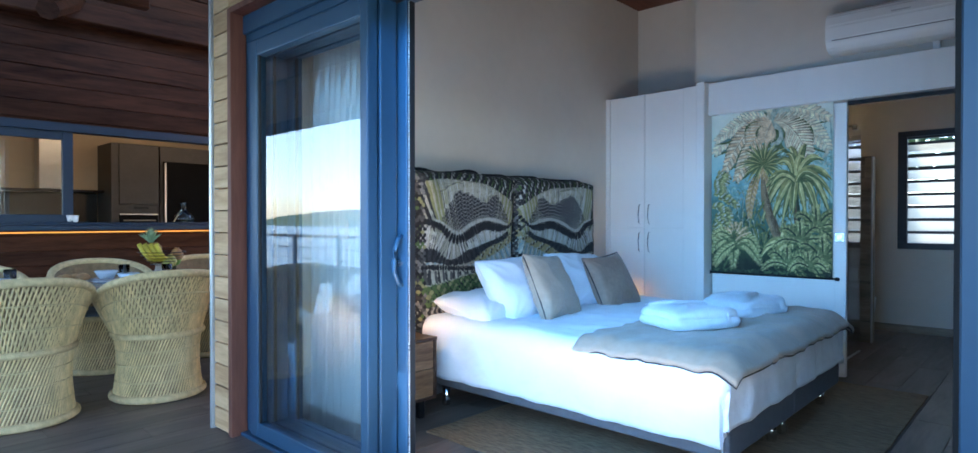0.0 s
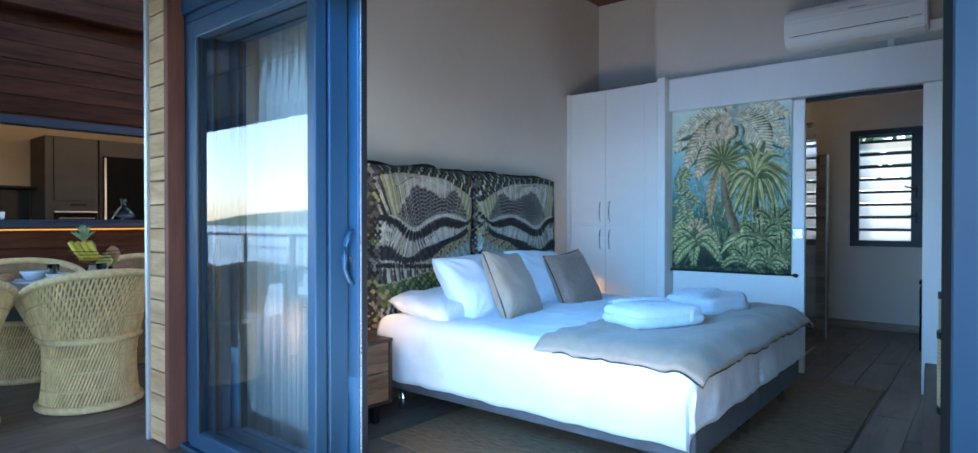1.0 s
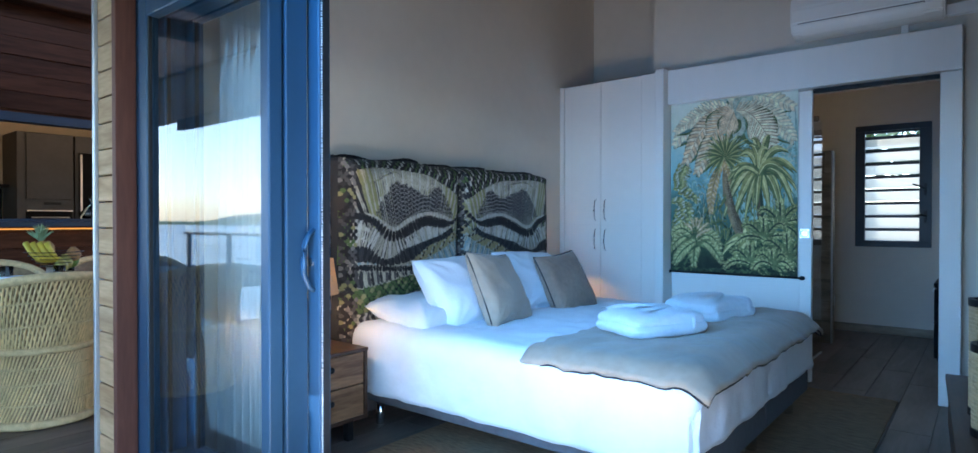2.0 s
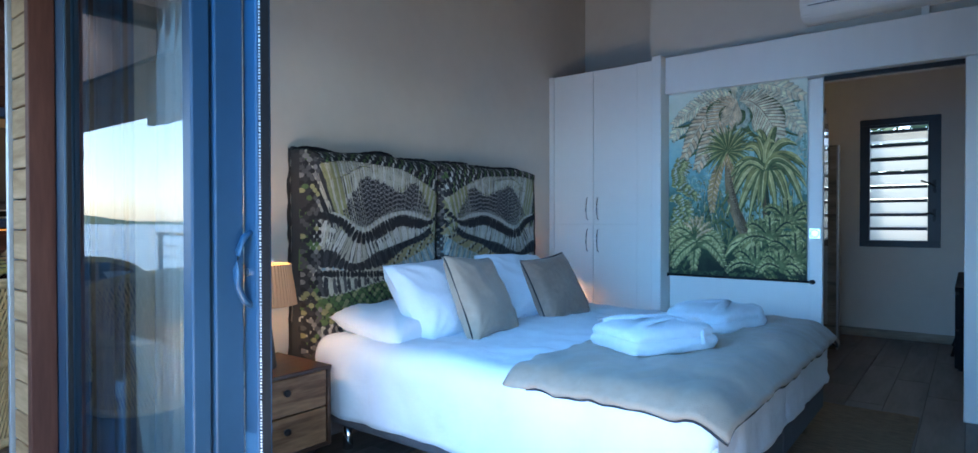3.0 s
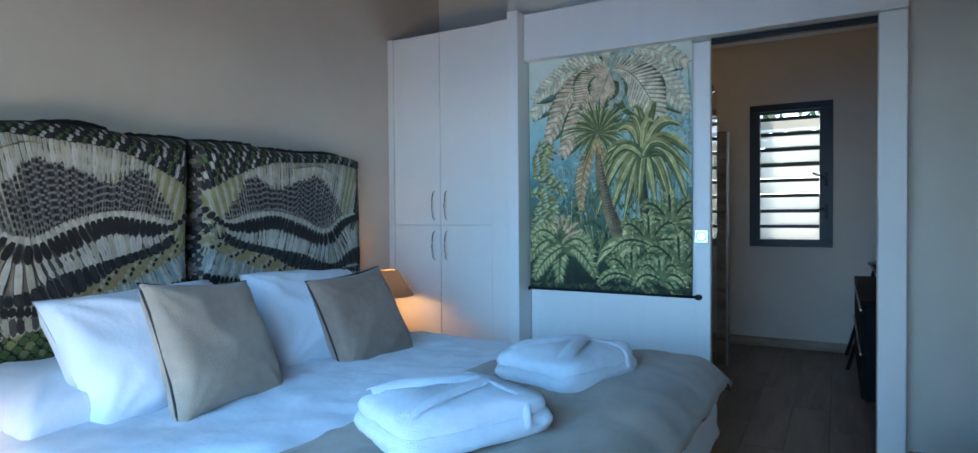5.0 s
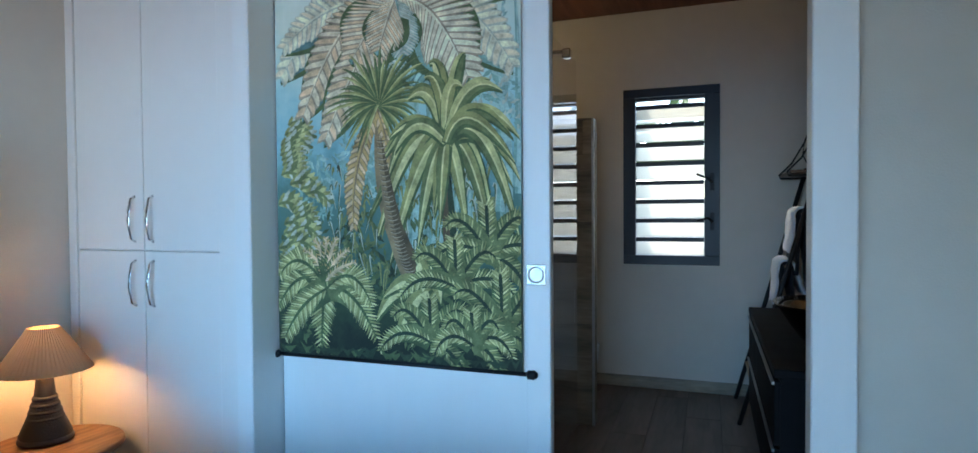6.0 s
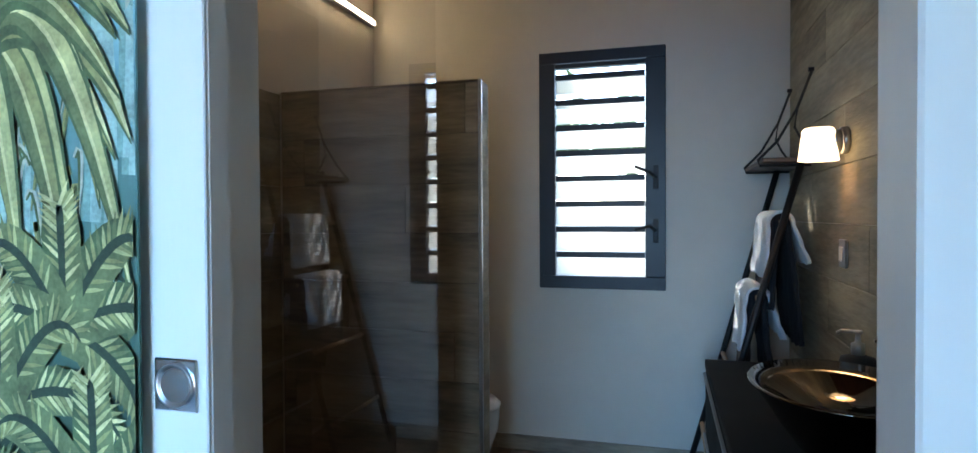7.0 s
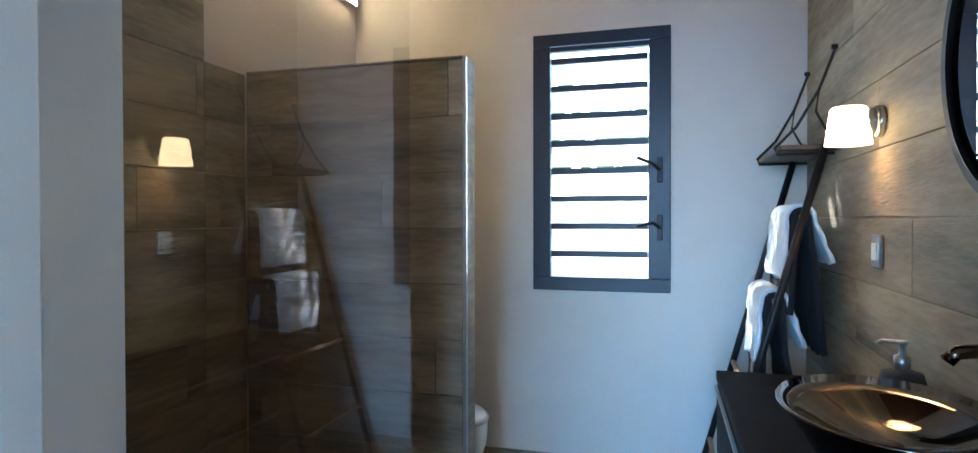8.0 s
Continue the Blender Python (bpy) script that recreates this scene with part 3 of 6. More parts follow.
def cushion(w, h, d, seed, pinch=0.08, wrinkle=0.012):
    """A filled cushion in its own plane: x width, z height, y depth."""
    b = bmesh.new()
    n = 40
    for side in (1, -1):
        def fn(u, v, side=side):
            a, c = 2 * u - 1, 2 * v - 1
            k = 1 - pinch * (1 - abs(c) ** 2.5) * abs(a) ** 3
            k2 = 1 - pinch * (1 - abs(a) ** 2.5) * abs(c) ** 3
            f = max(0.0, (1 - a ** 4) * (1 - c ** 4)) ** 0.45
            x, z = a * w / 2 * k, c * h / 2 * k2
            # slack gathers below the middle, creases run out to the corners
            y = side * d / 2 * f * (1 - 0.16 * c)
            ca, cc = 1 - abs(a), 1 - abs(c)
            th = math.atan2(cc + 0.02, ca + 0.02)
            near = math.exp(-2.6 * math.hypot(ca, cc))
            crease = near * math.sin(th * 15 + seed * 3 + (a > 0) * 2 + (c > 0) * 4) * 0.8
            fold = 0.35 - abs(wob((x * 0.8 + z * 0.5, side, z * 1.3 - x * 0.4), 5.5, seed)) * 1.6
            y += side * wrinkle * (crease + fold) * min(1.0, f * 1.3)
            x += 0.010 * wob((x, z, side), 4, seed + 7)
            z += 0.012 * wob((x, z, side), 4, seed + 11) - 0.02 * (1 - c) * 0.5 * abs(a) ** 4
            return (x, y, z)
        bb = sheet(n, n, fn)
        if side == 1:
            bmesh.ops.reverse_faces(bb, faces=bb.faces)
        me = bpy.data.meshes.new("tmp")
        bb.to_mesh(me)
        bb.free()
        b.from_mesh(me)
        bpy.data.meshes.remove(me)
    bmesh.ops.remove_doubles(b, verts=b.verts, dist=0.003)
    return b


def rim(w, h, pinch=0.08, n=16):
    out = []
    for a0, c0, a1, c1 in ((-1, -1, 1, -1), (1, -1, 1, 1), (1, 1, -1, 1), (-1, 1, -1, -1)):
        for i in range(n):
            a, c = a0 + (a1 - a0) * i / n, c0 + (c1 - c0) * i / n
            k = 1 - pinch * (1 - abs(c) ** 2.5) * abs(a) ** 3
            k2 = 1 - pinch * (1 - abs(a) ** 2.5) * abs(c) ** 3
            out.append((a * w / 2 * k, 0, c * h / 2 * k2))
    return out


def put_cushion(name, m, w, h, d, seed, material, label, category, piping=False, group=""):
    if piping:
        t = thing(name, (0, 0, 0), label, category, group)
        part("cover", cushion(w, h, d, seed, 0.07, 0.010), material, t, smooth=True)
        part("piping", tube(rim(w, h, 0.07), 0.0045, 6, closed=True), PIPING, t, "dark piped edge", smooth=True)
    else:
        t = solid(name, cushion(w, h, d, seed, 0.05, 0.018), material, label, category, group=group, smooth=True)
    t.matrix_basis = m
    return t


def lean(x, y, z, yaw, tilt, roll=0):
    """Standing on its lower edge at z, facing +x, tipped back towards the headboard."""
    return pose(x, y, z, 0, 0, 90 + yaw) @ pose(0, 0, 0, tilt, roll, 0)


Z0 = TOP + 0.03
put_cushion("pillow", pose(-2.08, 3.58, Z0 + 0.06, -80, 0, 90), 0.70, 0.50, 0.18, 1.0, LINEN, "white cotton pillow lying flat against the headboard", "pillow", group="bed pillows")
put_cushion("pillow", pose(-2.08, 4.56, Z0 + 0.06, -80, 0, 90), 0.70, 0.50, 0.18, 2.0, LINEN, "white cotton pillow lying flat against the headboard", "pillow", group="bed pillows")
put_cushion("pillow", lean(-1.97, 3.70, Z0 + 0.175, 5, -36), 0.64, 0.47, 0.21, 3.0, LINEN, "plump white cotton pillow propped upright", "pillow", group="bed pillows")
put_cushion("pillow", lean(-1.99, 4.45, Z0 + 0.175, -2, -36, 3), 0.64, 0.47, 0.21, 4.0, LINEN, "plump white cotton pillow propped upright", "pillow", group="bed pillows")
put_cushion("cushion", lean(-1.76, 3.76, Z0 + 0.195, 8, -26, 5), 0.45, 0.45, 0.15, 5.0, TAUPE, "sand velvet cushion with dark piping", "cushion", True, "velvet cushions")
put_cushion("cushion", lean(-1.77, 4.49, Z0 + 0.175, -4, -26, -4), 0.43, 0.42, 0.15, 6.0, TAUPE2, "mocha velvet cushion with dark piping", "cushion", True, "velvet cushions")


def robe(place, yaw, seed, w=0.44, l=0.34, h=0.125):
    """A folded bathrobe: soft layered slab with a collar fold and belt."""
    def slab(x0, x1, y0, y1, z0, z1, s):
        b = box(x0, x1, y0, y1, z0, z1)
        bmesh.ops.subdivide_edges(b, edges=b.edges[:], cuts=14, use_grid_fill=True)
        c = Vector(((x0 + x1) / 2, (y0 + y1) / 2, (z0 + z1) / 2))
        hx, hy, hz = (x1 - x0) / 2, (y1 - y0) / 2, (z1 - z0) / 2
        for v in b.verts:
            d = v.co - c
            a, e, g = d.x / hx, d.y / hy, d.z / hz
            k = (abs(a) ** 7 + abs(e) ** 7 + 1e-9) ** (1 / 7)
            mx = max(abs(a), abs(e), 1e-9)
            f = mx / k
            d.x *= f
            d.y *= f
            m2 = max(abs(a), abs(e))
            d.z *= 1 - 0.45 * m2 ** 6
            if abs(g) < 0.99:
                q = 1 + 0.05 * math.cos(g * math.pi / 2)
                d.x *= q
                d.y *= q
            v.co = c + d + Vector((0.010 * wob(v.co, 9, s), 0.010 * wob(v.co, 9, s + 2), 0.012 * wob(v.co, 8, s + 4) + 0.004 * wob(v.co, 25, s)))
        return b
    t = thing("bathrobe", (0, 0, 0), "folded white terry bathrobe lying on the bed runner", "bathrobe", "folded bathrobes")
    part("folded_body", slab(-w / 2, w / 2, -l / 2, l / 2, 0, h * 0.72, seed), TERRY, t, smooth=True)
    part("folded_body", slab(-w / 2 + 0.01, w / 2 - 0.015, -l / 2 + 0.01, l / 2 - 0.005, h * 0.30, h, seed + 5), TERRY, t, smooth=True)
    for s in (-1, 1):
        part("lapel", sheet(14, 4, lambda u, v, s=s: (-w * 0.42 + w * 0.62 * u, s * (0.115 - 0.10 * u) + (v - 0.5) * 0.06, h + 0.006 + 0.014 * math.sin(v * math.pi) - 0.02 * (1 - u) ** 6 + 0.004 * wob((u, v, s), 6, seed))), TERRY, t, smooth=True)
    part("belt", tube([(w * 0.28, -l / 2 - 0.006, h * 0.35), (w * 0.28, -l / 2 + 0.004, h * 0.72), (w * 0.27, -l * 0.36, h - 0.012), (w * 0.26, 0, h - 0.004), (w * 0.27, l * 0.36, h - 0.012), (w * 0.28, l / 2 - 0.002, h * 0.72), (w * 0.28, l / 2 + 0.008, h * 0.35)], 0.012, 8), TERRY, t, smooth=True)
    t.matrix_basis = pose(*place, 0, 0, yaw)
    return t


robe((-0.855, 3.80, TOP + 0.066), 62, 1.0)
robe((-0.805, 4.47, TOP + 0.064), 78, 7.0)

# ---- nightstands, lamps ----
def nightstand(x0, x1, y0, y1, top, drawers):
    t = thing("nightstand", ((x0 + x1) / 2, (y0 + y1) / 2, 0), "acacia nightstand with dark edges and black drawer knobs, beside the bed", "nightstand")
    part("top", box(x0, x1 + 0.01, y0, y1, top - 0.018, top, 0.003, 1), WALNUT, t, "dark walnut top")
    part("side", box(x0, x1, y0, y0 + 0.018, 0.12, top - 0.018), WALNUT, t)
    part("side", box(x0, x1, y1 - 0.018, y1, 0.12, top - 0.018), WALNUT, t)
    part("base", box(x0, x1, y0 + 0.018, y1 - 0.018, 0.12, 0.135), WALNUT, t)
    h = (top - 0.018 - 0.135) / drawers
    for k in range(drawers):
        d = part("drawer", box(x0 + 0.02, x1 - 0.004, y0 + 0.022, y1 - 0.022, 0.137 + k * h, 0.135 + (k + 1) * h - 0.005, 0.002, 1), OAK, t, "rustic acacia drawer front")
        part("knob", lathe([(0.006, 0.0), (0.006, 0.012), (0.014, 0.016), (0.016, 0.026), (0.012, 0.03)], (x1 - 0.005, (y0 + y1) / 2, 0.137 + (k + 0.62) * h), 16, 'X'), BLACKMETAL, d, "black knob", smooth=True)
    for lx in (x0 + 0.04, x1 - 0.09):
        for ly in (y0 + 0.05, y1 - 0.09):
            part("leg", box(lx, lx + 0.04, ly, ly + 0.04, 0, 0.12, 0.003, 1), BLACKMETAL, t)
    return t


nightstand(-2.53, -2.11, 2.60, 3.08, 0.49, 2)

STRAW = thin("raffia_shade", (0.42, 0.27, 0.15), 0.05)
BASEBLACK = mat("charcoal_ceramic", (0.022, 0.023, 0.025), 0.55, vary=0.15, scale=14, bump=0.15, bump_scale=120)


def table_lamp(x, y, z, base_prof, shade_prof, label, base_label, rope=False):
    t = thing("table_lamp", (x, y, z), label, "table lamp", "table lamps")
    b = part("base", lathe(base_prof, (x, y, z), 36), BASEBLACK, t, base_label, smooth=True)
    if rope:
        for k in range(7):
            a = k / 6
            r = 0.078 - 0.048 * a ** 0.8
            pts = [(x + r * math.cos(q / 24 * 2 * math.pi), y + r * math.sin(q / 24 * 2 * math.pi), z + 0.012 + 0.15 * a) for q in range(24)]
            part("coil", tube(pts, 0.012, 8, closed=True), BASEBLACK, b, smooth=True)
    n = 120
    bm = bmesh.new()
    (r0, h0), (r1, h1) = shade_prof
    rings = []
    for j in range(5):
        v = j / 4
        ring = []
        for i in range(n):
            a = 2 * math.pi * i / n
            r = r0 + (r1 - r0) * v + (0.0022 if i % 2 else -0.0012) + 0.003 * wob((math.cos(a) * 3, math.sin(a) * 3, v * 2), 2, x)
            ring.append(bm.verts.new((x + r * math.cos(a), y + r * math.sin(a), z + h0 + (h1 - h0) * v)))
        rings.append(ring)
    for p, q in zip(rings, rings[1:]):
        for i in range(n):
            bm.faces.new((p[i], p[(i + 1) % n], q[(i + 1) % n], q[i]))
    sh = part("shade", bm, STRAW, t, "pleated natural raffia shade")
    part("bulb", lathe([(0.012, 0.0), (0.028, 0.03), (0.03, 0.05), (0.02, 0.075), (0.004, 0.085)], (x, y, z + h0 + 0.03), 20), glow("bulb_warm", (1.0, 0.62, 0.3), 4), t, "lit warm bulb", smooth=True)
    part("socket", lathe([(0.014, 0), (0.014, 0.06)], (x, y, z + h0 - 0.03), 16), BLACKMETAL, t)
    return t


table_lamp(-2.31, 2.83, 0.49, [(0.084, 0.0), (0.084, 0.01), (0.05, 0.285), (0.03, 0.29), (0.012, 0.295), (0.012, 0.34)], [(0.172, 0.285), (0.146, 0.468)],
           "table lamp with a charcoal cone base and raffia drum shade", "charcoal tapered base")
table_lamp(-2.40, 5.46, 0.42, [(0.075, 0.0), (0.085, 0.03), (0.06, 0.09), (0.035, 0.17), (0.028, 0.235), (0.012, 0.25), (0.012, 0.29)], [(0.155, 0.265), (0.05, 0.425)],
           "small table lamp with a dark rope base and flared raffia shade", "dark rope-wound base", True)
rt = thing("side_table", (-2.33, 5.44, 0), "round pale wooden side table beside the bed", "side table")
part("top", lathe([(0.001, 0.395), (0.225, 0.395), (0.23, 0.40), (0.23, 0.413), (0.225, 0.418), (0.001, 0.418)], (-2.335, 5.44, 0), 48, cap=False), OAK, rt, smooth=False)
for k in range(3):
    a = 0.6 + k * 2.0944
    part("leg", tube([(-2.335 + 0.15 * math.cos(a), 5.44 + 0.15 * math.sin(a), 0.395), (-2.335 + 0.2 * math.cos(a), 5.44 + 0.2 * math.sin(a), 0.0)], 0.013, 10, taper=0.01), BLACKMETAL, rt, smooth=True)


def reading_light(y, z, s):
    t = thing("reading_light", (XW, y, z), "white swivel reading light on the wall beside the headboard", "reading light", "reading lights")
    part("box", box(XW, XW + 0.035, y - 0.065, y + 0.065, z - 0.065, z + 0.065, 0.012, 3), PLASTIC, t)
    arm = part("arm", tube([(XW + 0.035, y + s * 0.01, z - 0.02), (XW + 0.07, y + s * 0.04, z - 0.07), (XW + 0.12, y + s * 0.075, z - 0.13)], 0.016, 12), PLASTIC, t, smooth=True)
    part("lens", lathe([(0.001, 0), (0.013, 0.0), (0.013, 0.006)], (XW + 0.124, y + s * 0.078, z - 0.14), 14), glow("reading_led", (1.0, 0.78, 0.5), 5), arm)
    return t


reading_light(2.98, 1.03, 1)
reading_light(5.30, 1.03, -1)
so = thing("socket_outlet", (XW, 3.0, 0.66), "pale grey power socket above the nightstand", "power socket")
part("plate", box(XW, XW + 0.01, 2.99, 3.07, 0.60, 0.68, 0.003, 2), PLASTIC, so)
part("well", lathe([(0.02, 0.0), (0.02, 0.003)], (XW + 0.009, 3.03, 0.64), 18, 'X'), STEEL, so)

# ---- rug, console, lanterns ----
def rug_point(u, v):
    x, y = -1.95 + 1.94 * u, 2.86 + 2.75 * v
    return (x + 0.008 * wob((x, y, 0), 4), y + 0.008 * wob((y, x, 0), 4, 3), 0.012 + 0.003 * wob((x, y, 0), 7))


rg = solid("rug", sheet(60, 80, rug_point), JUTE, "natural brown jute rug under the bed", "rug")
m = rg.modifiers.new("thick", 'SOLIDIFY')
m.thickness, m.offset = 0.011, -1

con = thing("bench", (0.42, 4.3, 0), "low dark wooden bench set slightly askew by the wall", "bench")
part("top", box(0.30, 0.535, 3.2, 5.05, 0.31, 0.34, 0.003, 1), WALNUT, con)
part("front_panel", box(0.312, 0.325, 3.23, 5.03, 0.08, 0.309), WALNUT, con)
part("body", box(0.326, 0.525, 3.23, 5.03, 0.0, 0.309), WALNUT, con)
con.rotation_euler = (0, 0, radians(3.6))


def lantern(x, y, z, r, h):
    t = thing("lantern", (x, y, z), "cylindrical woven cane lantern with a black metal frame", "lantern", "cane lanterns on the bench")
    bm = bmesh.new()
    n = 44
    for k in range(n):
        a = 2 * math.pi * k / n
        tube([(x + r * math.cos(a), y + r * math.sin(a), z + 0.07), (x + r * math.cos(a), y + r * math.sin(a), z + h - 0.02)], 0.0042, 4, bm)
    rows = int((h - 0.09) / 0.0155)
    for j in range(rows):
        zz = z + 0.075 + j * 0.0155
        tube([(x + (r + 0.002) * math.cos(2 * math.pi * q / 30), y + (r + 0.002) * math.sin(2 * math.pi * q / 30), zz) for q in range(30)], 0.0036, 4, bm, closed=True)
    part("cane_weave", bm, CANE, t, "pale woven cane sides")
    for zz in (z + 0.055, z + h - 0.012):
        part("ring", lathe([(r - 0.012, -0.014), (r + 0.007, -0.014), (r + 0.007, 0.014), (r - 0.012, 0.014)], (x, y, zz), 36, cap=False), BLACKMETAL, t)
    for k in range(4):
        a = math.pi / 4 + k * math.pi / 2
        part("foot", box(x + (r - 0.012) * math.cos(a) - 0.012, x + (r - 0.012) * math.cos(a) + 0.012, y + (r - 0.012) * math.sin(a) - 0.012, y + (r - 0.012) * math.sin(a) + 0.012, z, z + 0.06), BLACKMETAL, t)
    part("floor_plate", lathe([(0.001, 0.0), (r - 0.01, 0.0), (r - 0.01, 0.006), (0.001, 0.006)], (x, y, z + 0.05), 30, cap=False), BLACKMETAL, t)
    return t


CANE = mat("pale_cane", (0.55, 0.42, 0.25), 0.6, vary=0.2, scale=40)
lantern(0.475, 3.80, 0.341, 0.092, 0.37)
lantern(0.455, 4.10, 0.341, 0.085, 0.50)

# ---- headboard with printed slipcover ----
HY0, HY1, HZ0, HZ1, HSEAM = 3.17, 5.20, 0.42, 1.53, 4.12
def tone(name, c, v=0.18):
    return mat(name, c, 0.85, vary=v, scale=22, bump=0.12, bump_scale=420)


FEATHER = [tone("print_cream", (0.42, 0.40, 0.32)), tone("print_white", (0.52, 0.505, 0.45)), tone("print_black", (0.013, 0.013, 0.015)), tone("print_grey", (0.075, 0.072, 0.072)),
           tone("print_olive", (0.27, 0.26, 0.12)), tone("print_sand", (0.34, 0.26, 0.13)), tone("print_green", (0.085, 0.135, 0.045)), tone("print_blue", (0.25, 0.34, 0.36)), tone("print_charcoal", (0.03, 0.03, 0.032)), tone("print_silver", (0.20, 0.19, 0.18))]


def panel_edge(y, z):
    """How far a point of the cover lies inside its panel, 0 at the rim."""
    y0, y1 = (HY0, HSEAM) if y < HSEAM else (HSEAM, HY1)
    a = min(y - y0, y1 - y) if y0 != HY0 or y1 - y < 0.2 else (y - y0) * 0.75
    b = HZ1 + 0.012 * math.sin(y * 9) + 0.01 * wob((y, 0, 0), 6) - z
    return max(0.0, min(a, b, 0.09)) / 0.09


def cover_x(y, z):
    e = panel_edge(y, z)
    x = XW + 0.035 + 0.18 * math.sqrt(max(0, 1 - (1 - e) ** 2))
    return x + 0.010 * wob((0, y, z), 3.5, 2) + 0.006 * wob((0, y, z), 9, 5)


hb = thing("headboard", (XW + 0.1, 4.18, 0), "upholstered double headboard in a loose feather-print slipcover", "headboard")
part("frame", box(XW + 0.004, XW + 0.10, HY0 + 0.03, HY1 - 0.03, 0.0, HZ1 - 0.03), DIVAN, hb)


def cover(u, v):
    y, z = HY0 + (HY1 - HY0) * u, HZ0 + (HZ1 - HZ0) * v
    z += (0.018 * wob((y, 1, 0), 5) + 0.010 * math.sin(y * 40) * wob((y, 2, 0), 3)) * (v ** 6)
    corner = max(0.0, (y - (HY1 - 0.12)) / 0.12)
    z -= 0.085 * corner ** 2.2 * v ** 3
    return (cover_x(y, min(z, HZ1)), y, z)


ground_cloth = sheet(150, 70, cover)
for f in ground_cloth.faces:
    c = f.calc_center_median()
    f.material_index = 8 if panel_edge(c.y, c.z) < 0.42 else 0
slip = part("slipcover", ground_cloth, FEATHER, hb, "slipcover printed with black, cream, olive and green feathers", smooth=True)
for y in (HY0, HY1):
    part("side_panel", sheet(3, 40, lambda u, v, y=y: (XW + 0.004 + (cover(0 if y == HY0 else 1, v)[0] - XW - 0.004) * u, y + 0.012 * wob((u * 3, v * 9, y), 2) , HZ0 + (HZ1 - HZ0 - (0.085 if y == HY1 else 0)) * v)), FEATHER[2], hb, smooth=True)
bm = sheet(150, 3, lambda u, v: (XW + 0.004 + (cover(u, 1)[0] - XW - 0.004) * v, cover(u, 1)[1], cover(u, 1)[2] + 0.006 * wob((u * 60, v, 0), 1)))
part("top_panel", bm, FEATHER[2], hb, smooth=True)
ruff = [(cover_x(y, HZ1) + 0.004, y, cover((y - HY0) / (HY1 - HY0), 1)[2] + 0.007 * math.sin(y * 120) * wob((y, 0, 3), 8)) for y in [HY0 + (HY1 - HY0) * i / 160 for i in range(161)]]
part("top_seam", tube(ruff, 0.010, 6), FEATHER[2], hb, smooth=True)
part("centre_seam", tube([(cover_x(HSEAM, HZ0 + (HZ1 - HZ0) * i / 40) + 0.012, HSEAM + 0.008 * wob((i, 0, 0), 0.7), HZ0 + (HZ1 - HZ0) * i / 40) for i in range(41)], 0.013, 6), FEATHER[2], hb, smooth=True)


def feather(bm, y0, z0, y1, z1, wd, index, lift, bars=None, bend=0.0):
    """One printed feather lying on the cloth, from its root down to its rounded tip."""
    vs = []
    dy, dz = y1 - y0, z1 - z0
    ln = math.hypot(dy, dz)
    if ln < 0.008:
        return
    ny, nz = -dz / ln, dy / ln
    steps = ((0, 0.5), (0.25, 0.85), (0.55, 1.0), (0.8, 0.9), (0.94, 0.55), (1.0, 0.1))
    if bars is not None:
        m = max(5, int(ln / 0.0085))
        steps = [(i / m, min(1.0, 0.55 + i / m) * (1.0 if i < m else 0.4)) for i in range(m + 1)]
    for t, w in steps:
        row = []
        for k in (-0.5, 0, 0.5):
            off = wd * w * k + bend * t * t
            yy, zz = y0 + dy * t + ny * off, z0 + dz * t + nz * off
            yy = min(HY1 - 0.004, max(HY0 + 0.004, yy))
            zz = max(HZ0, min(zz, HZ1 - 0.012 - 0.075 * max(0, (yy - HY1 + 0.12) / 0.12) ** 2))
            row.append(bm.verts.new((cover_x(yy, zz) + lift + (0.0006 if k == 0 else 0), yy, zz)))
        vs.append(row)
    for i, (a, b) in enumerate(zip(vs, vs[1:])):
        for k in (0, 1):
            f = bm.faces.new((a[k], b[k], b[k + 1], a[k + 1]))
            f.material_index = bars if bars is not None and i % 3 == 2 else index


KNOTS = (0, .12, .26, .45, .64, .83, 1.0)
def flow(c, q):
    """A smooth line across one panel, rim to seam: seven heights, or (place, height) pairs."""
    pts = c if isinstance(c[0], tuple) else list(zip(KNOTS, c))
    q = min(1.0, max(0.0, q))
    last = len(pts) - 2
    i = 0
    while i < last and q > pts[i + 1][0]:
        i += 1
    (x0, a), (x1, b) = pts[i], pts[i + 1]
    h = x1 - x0
    f = (q - x0) / h
    m0 = (b - pts[i - 1][1]) / (x1 - pts[i - 1][0]) * h if i > 0 else b - a
    m1 = (pts[i + 2][1] - a) / (pts[i + 2][0] - x0) * h if i < last else b - a
    return (2 * f ** 3 - 3 * f * f + 1) * a + (f ** 3 - 2 * f * f + f) * m0 + (3 * f * f - 2 * f ** 3) * b + (f ** 3 - f * f) * m1


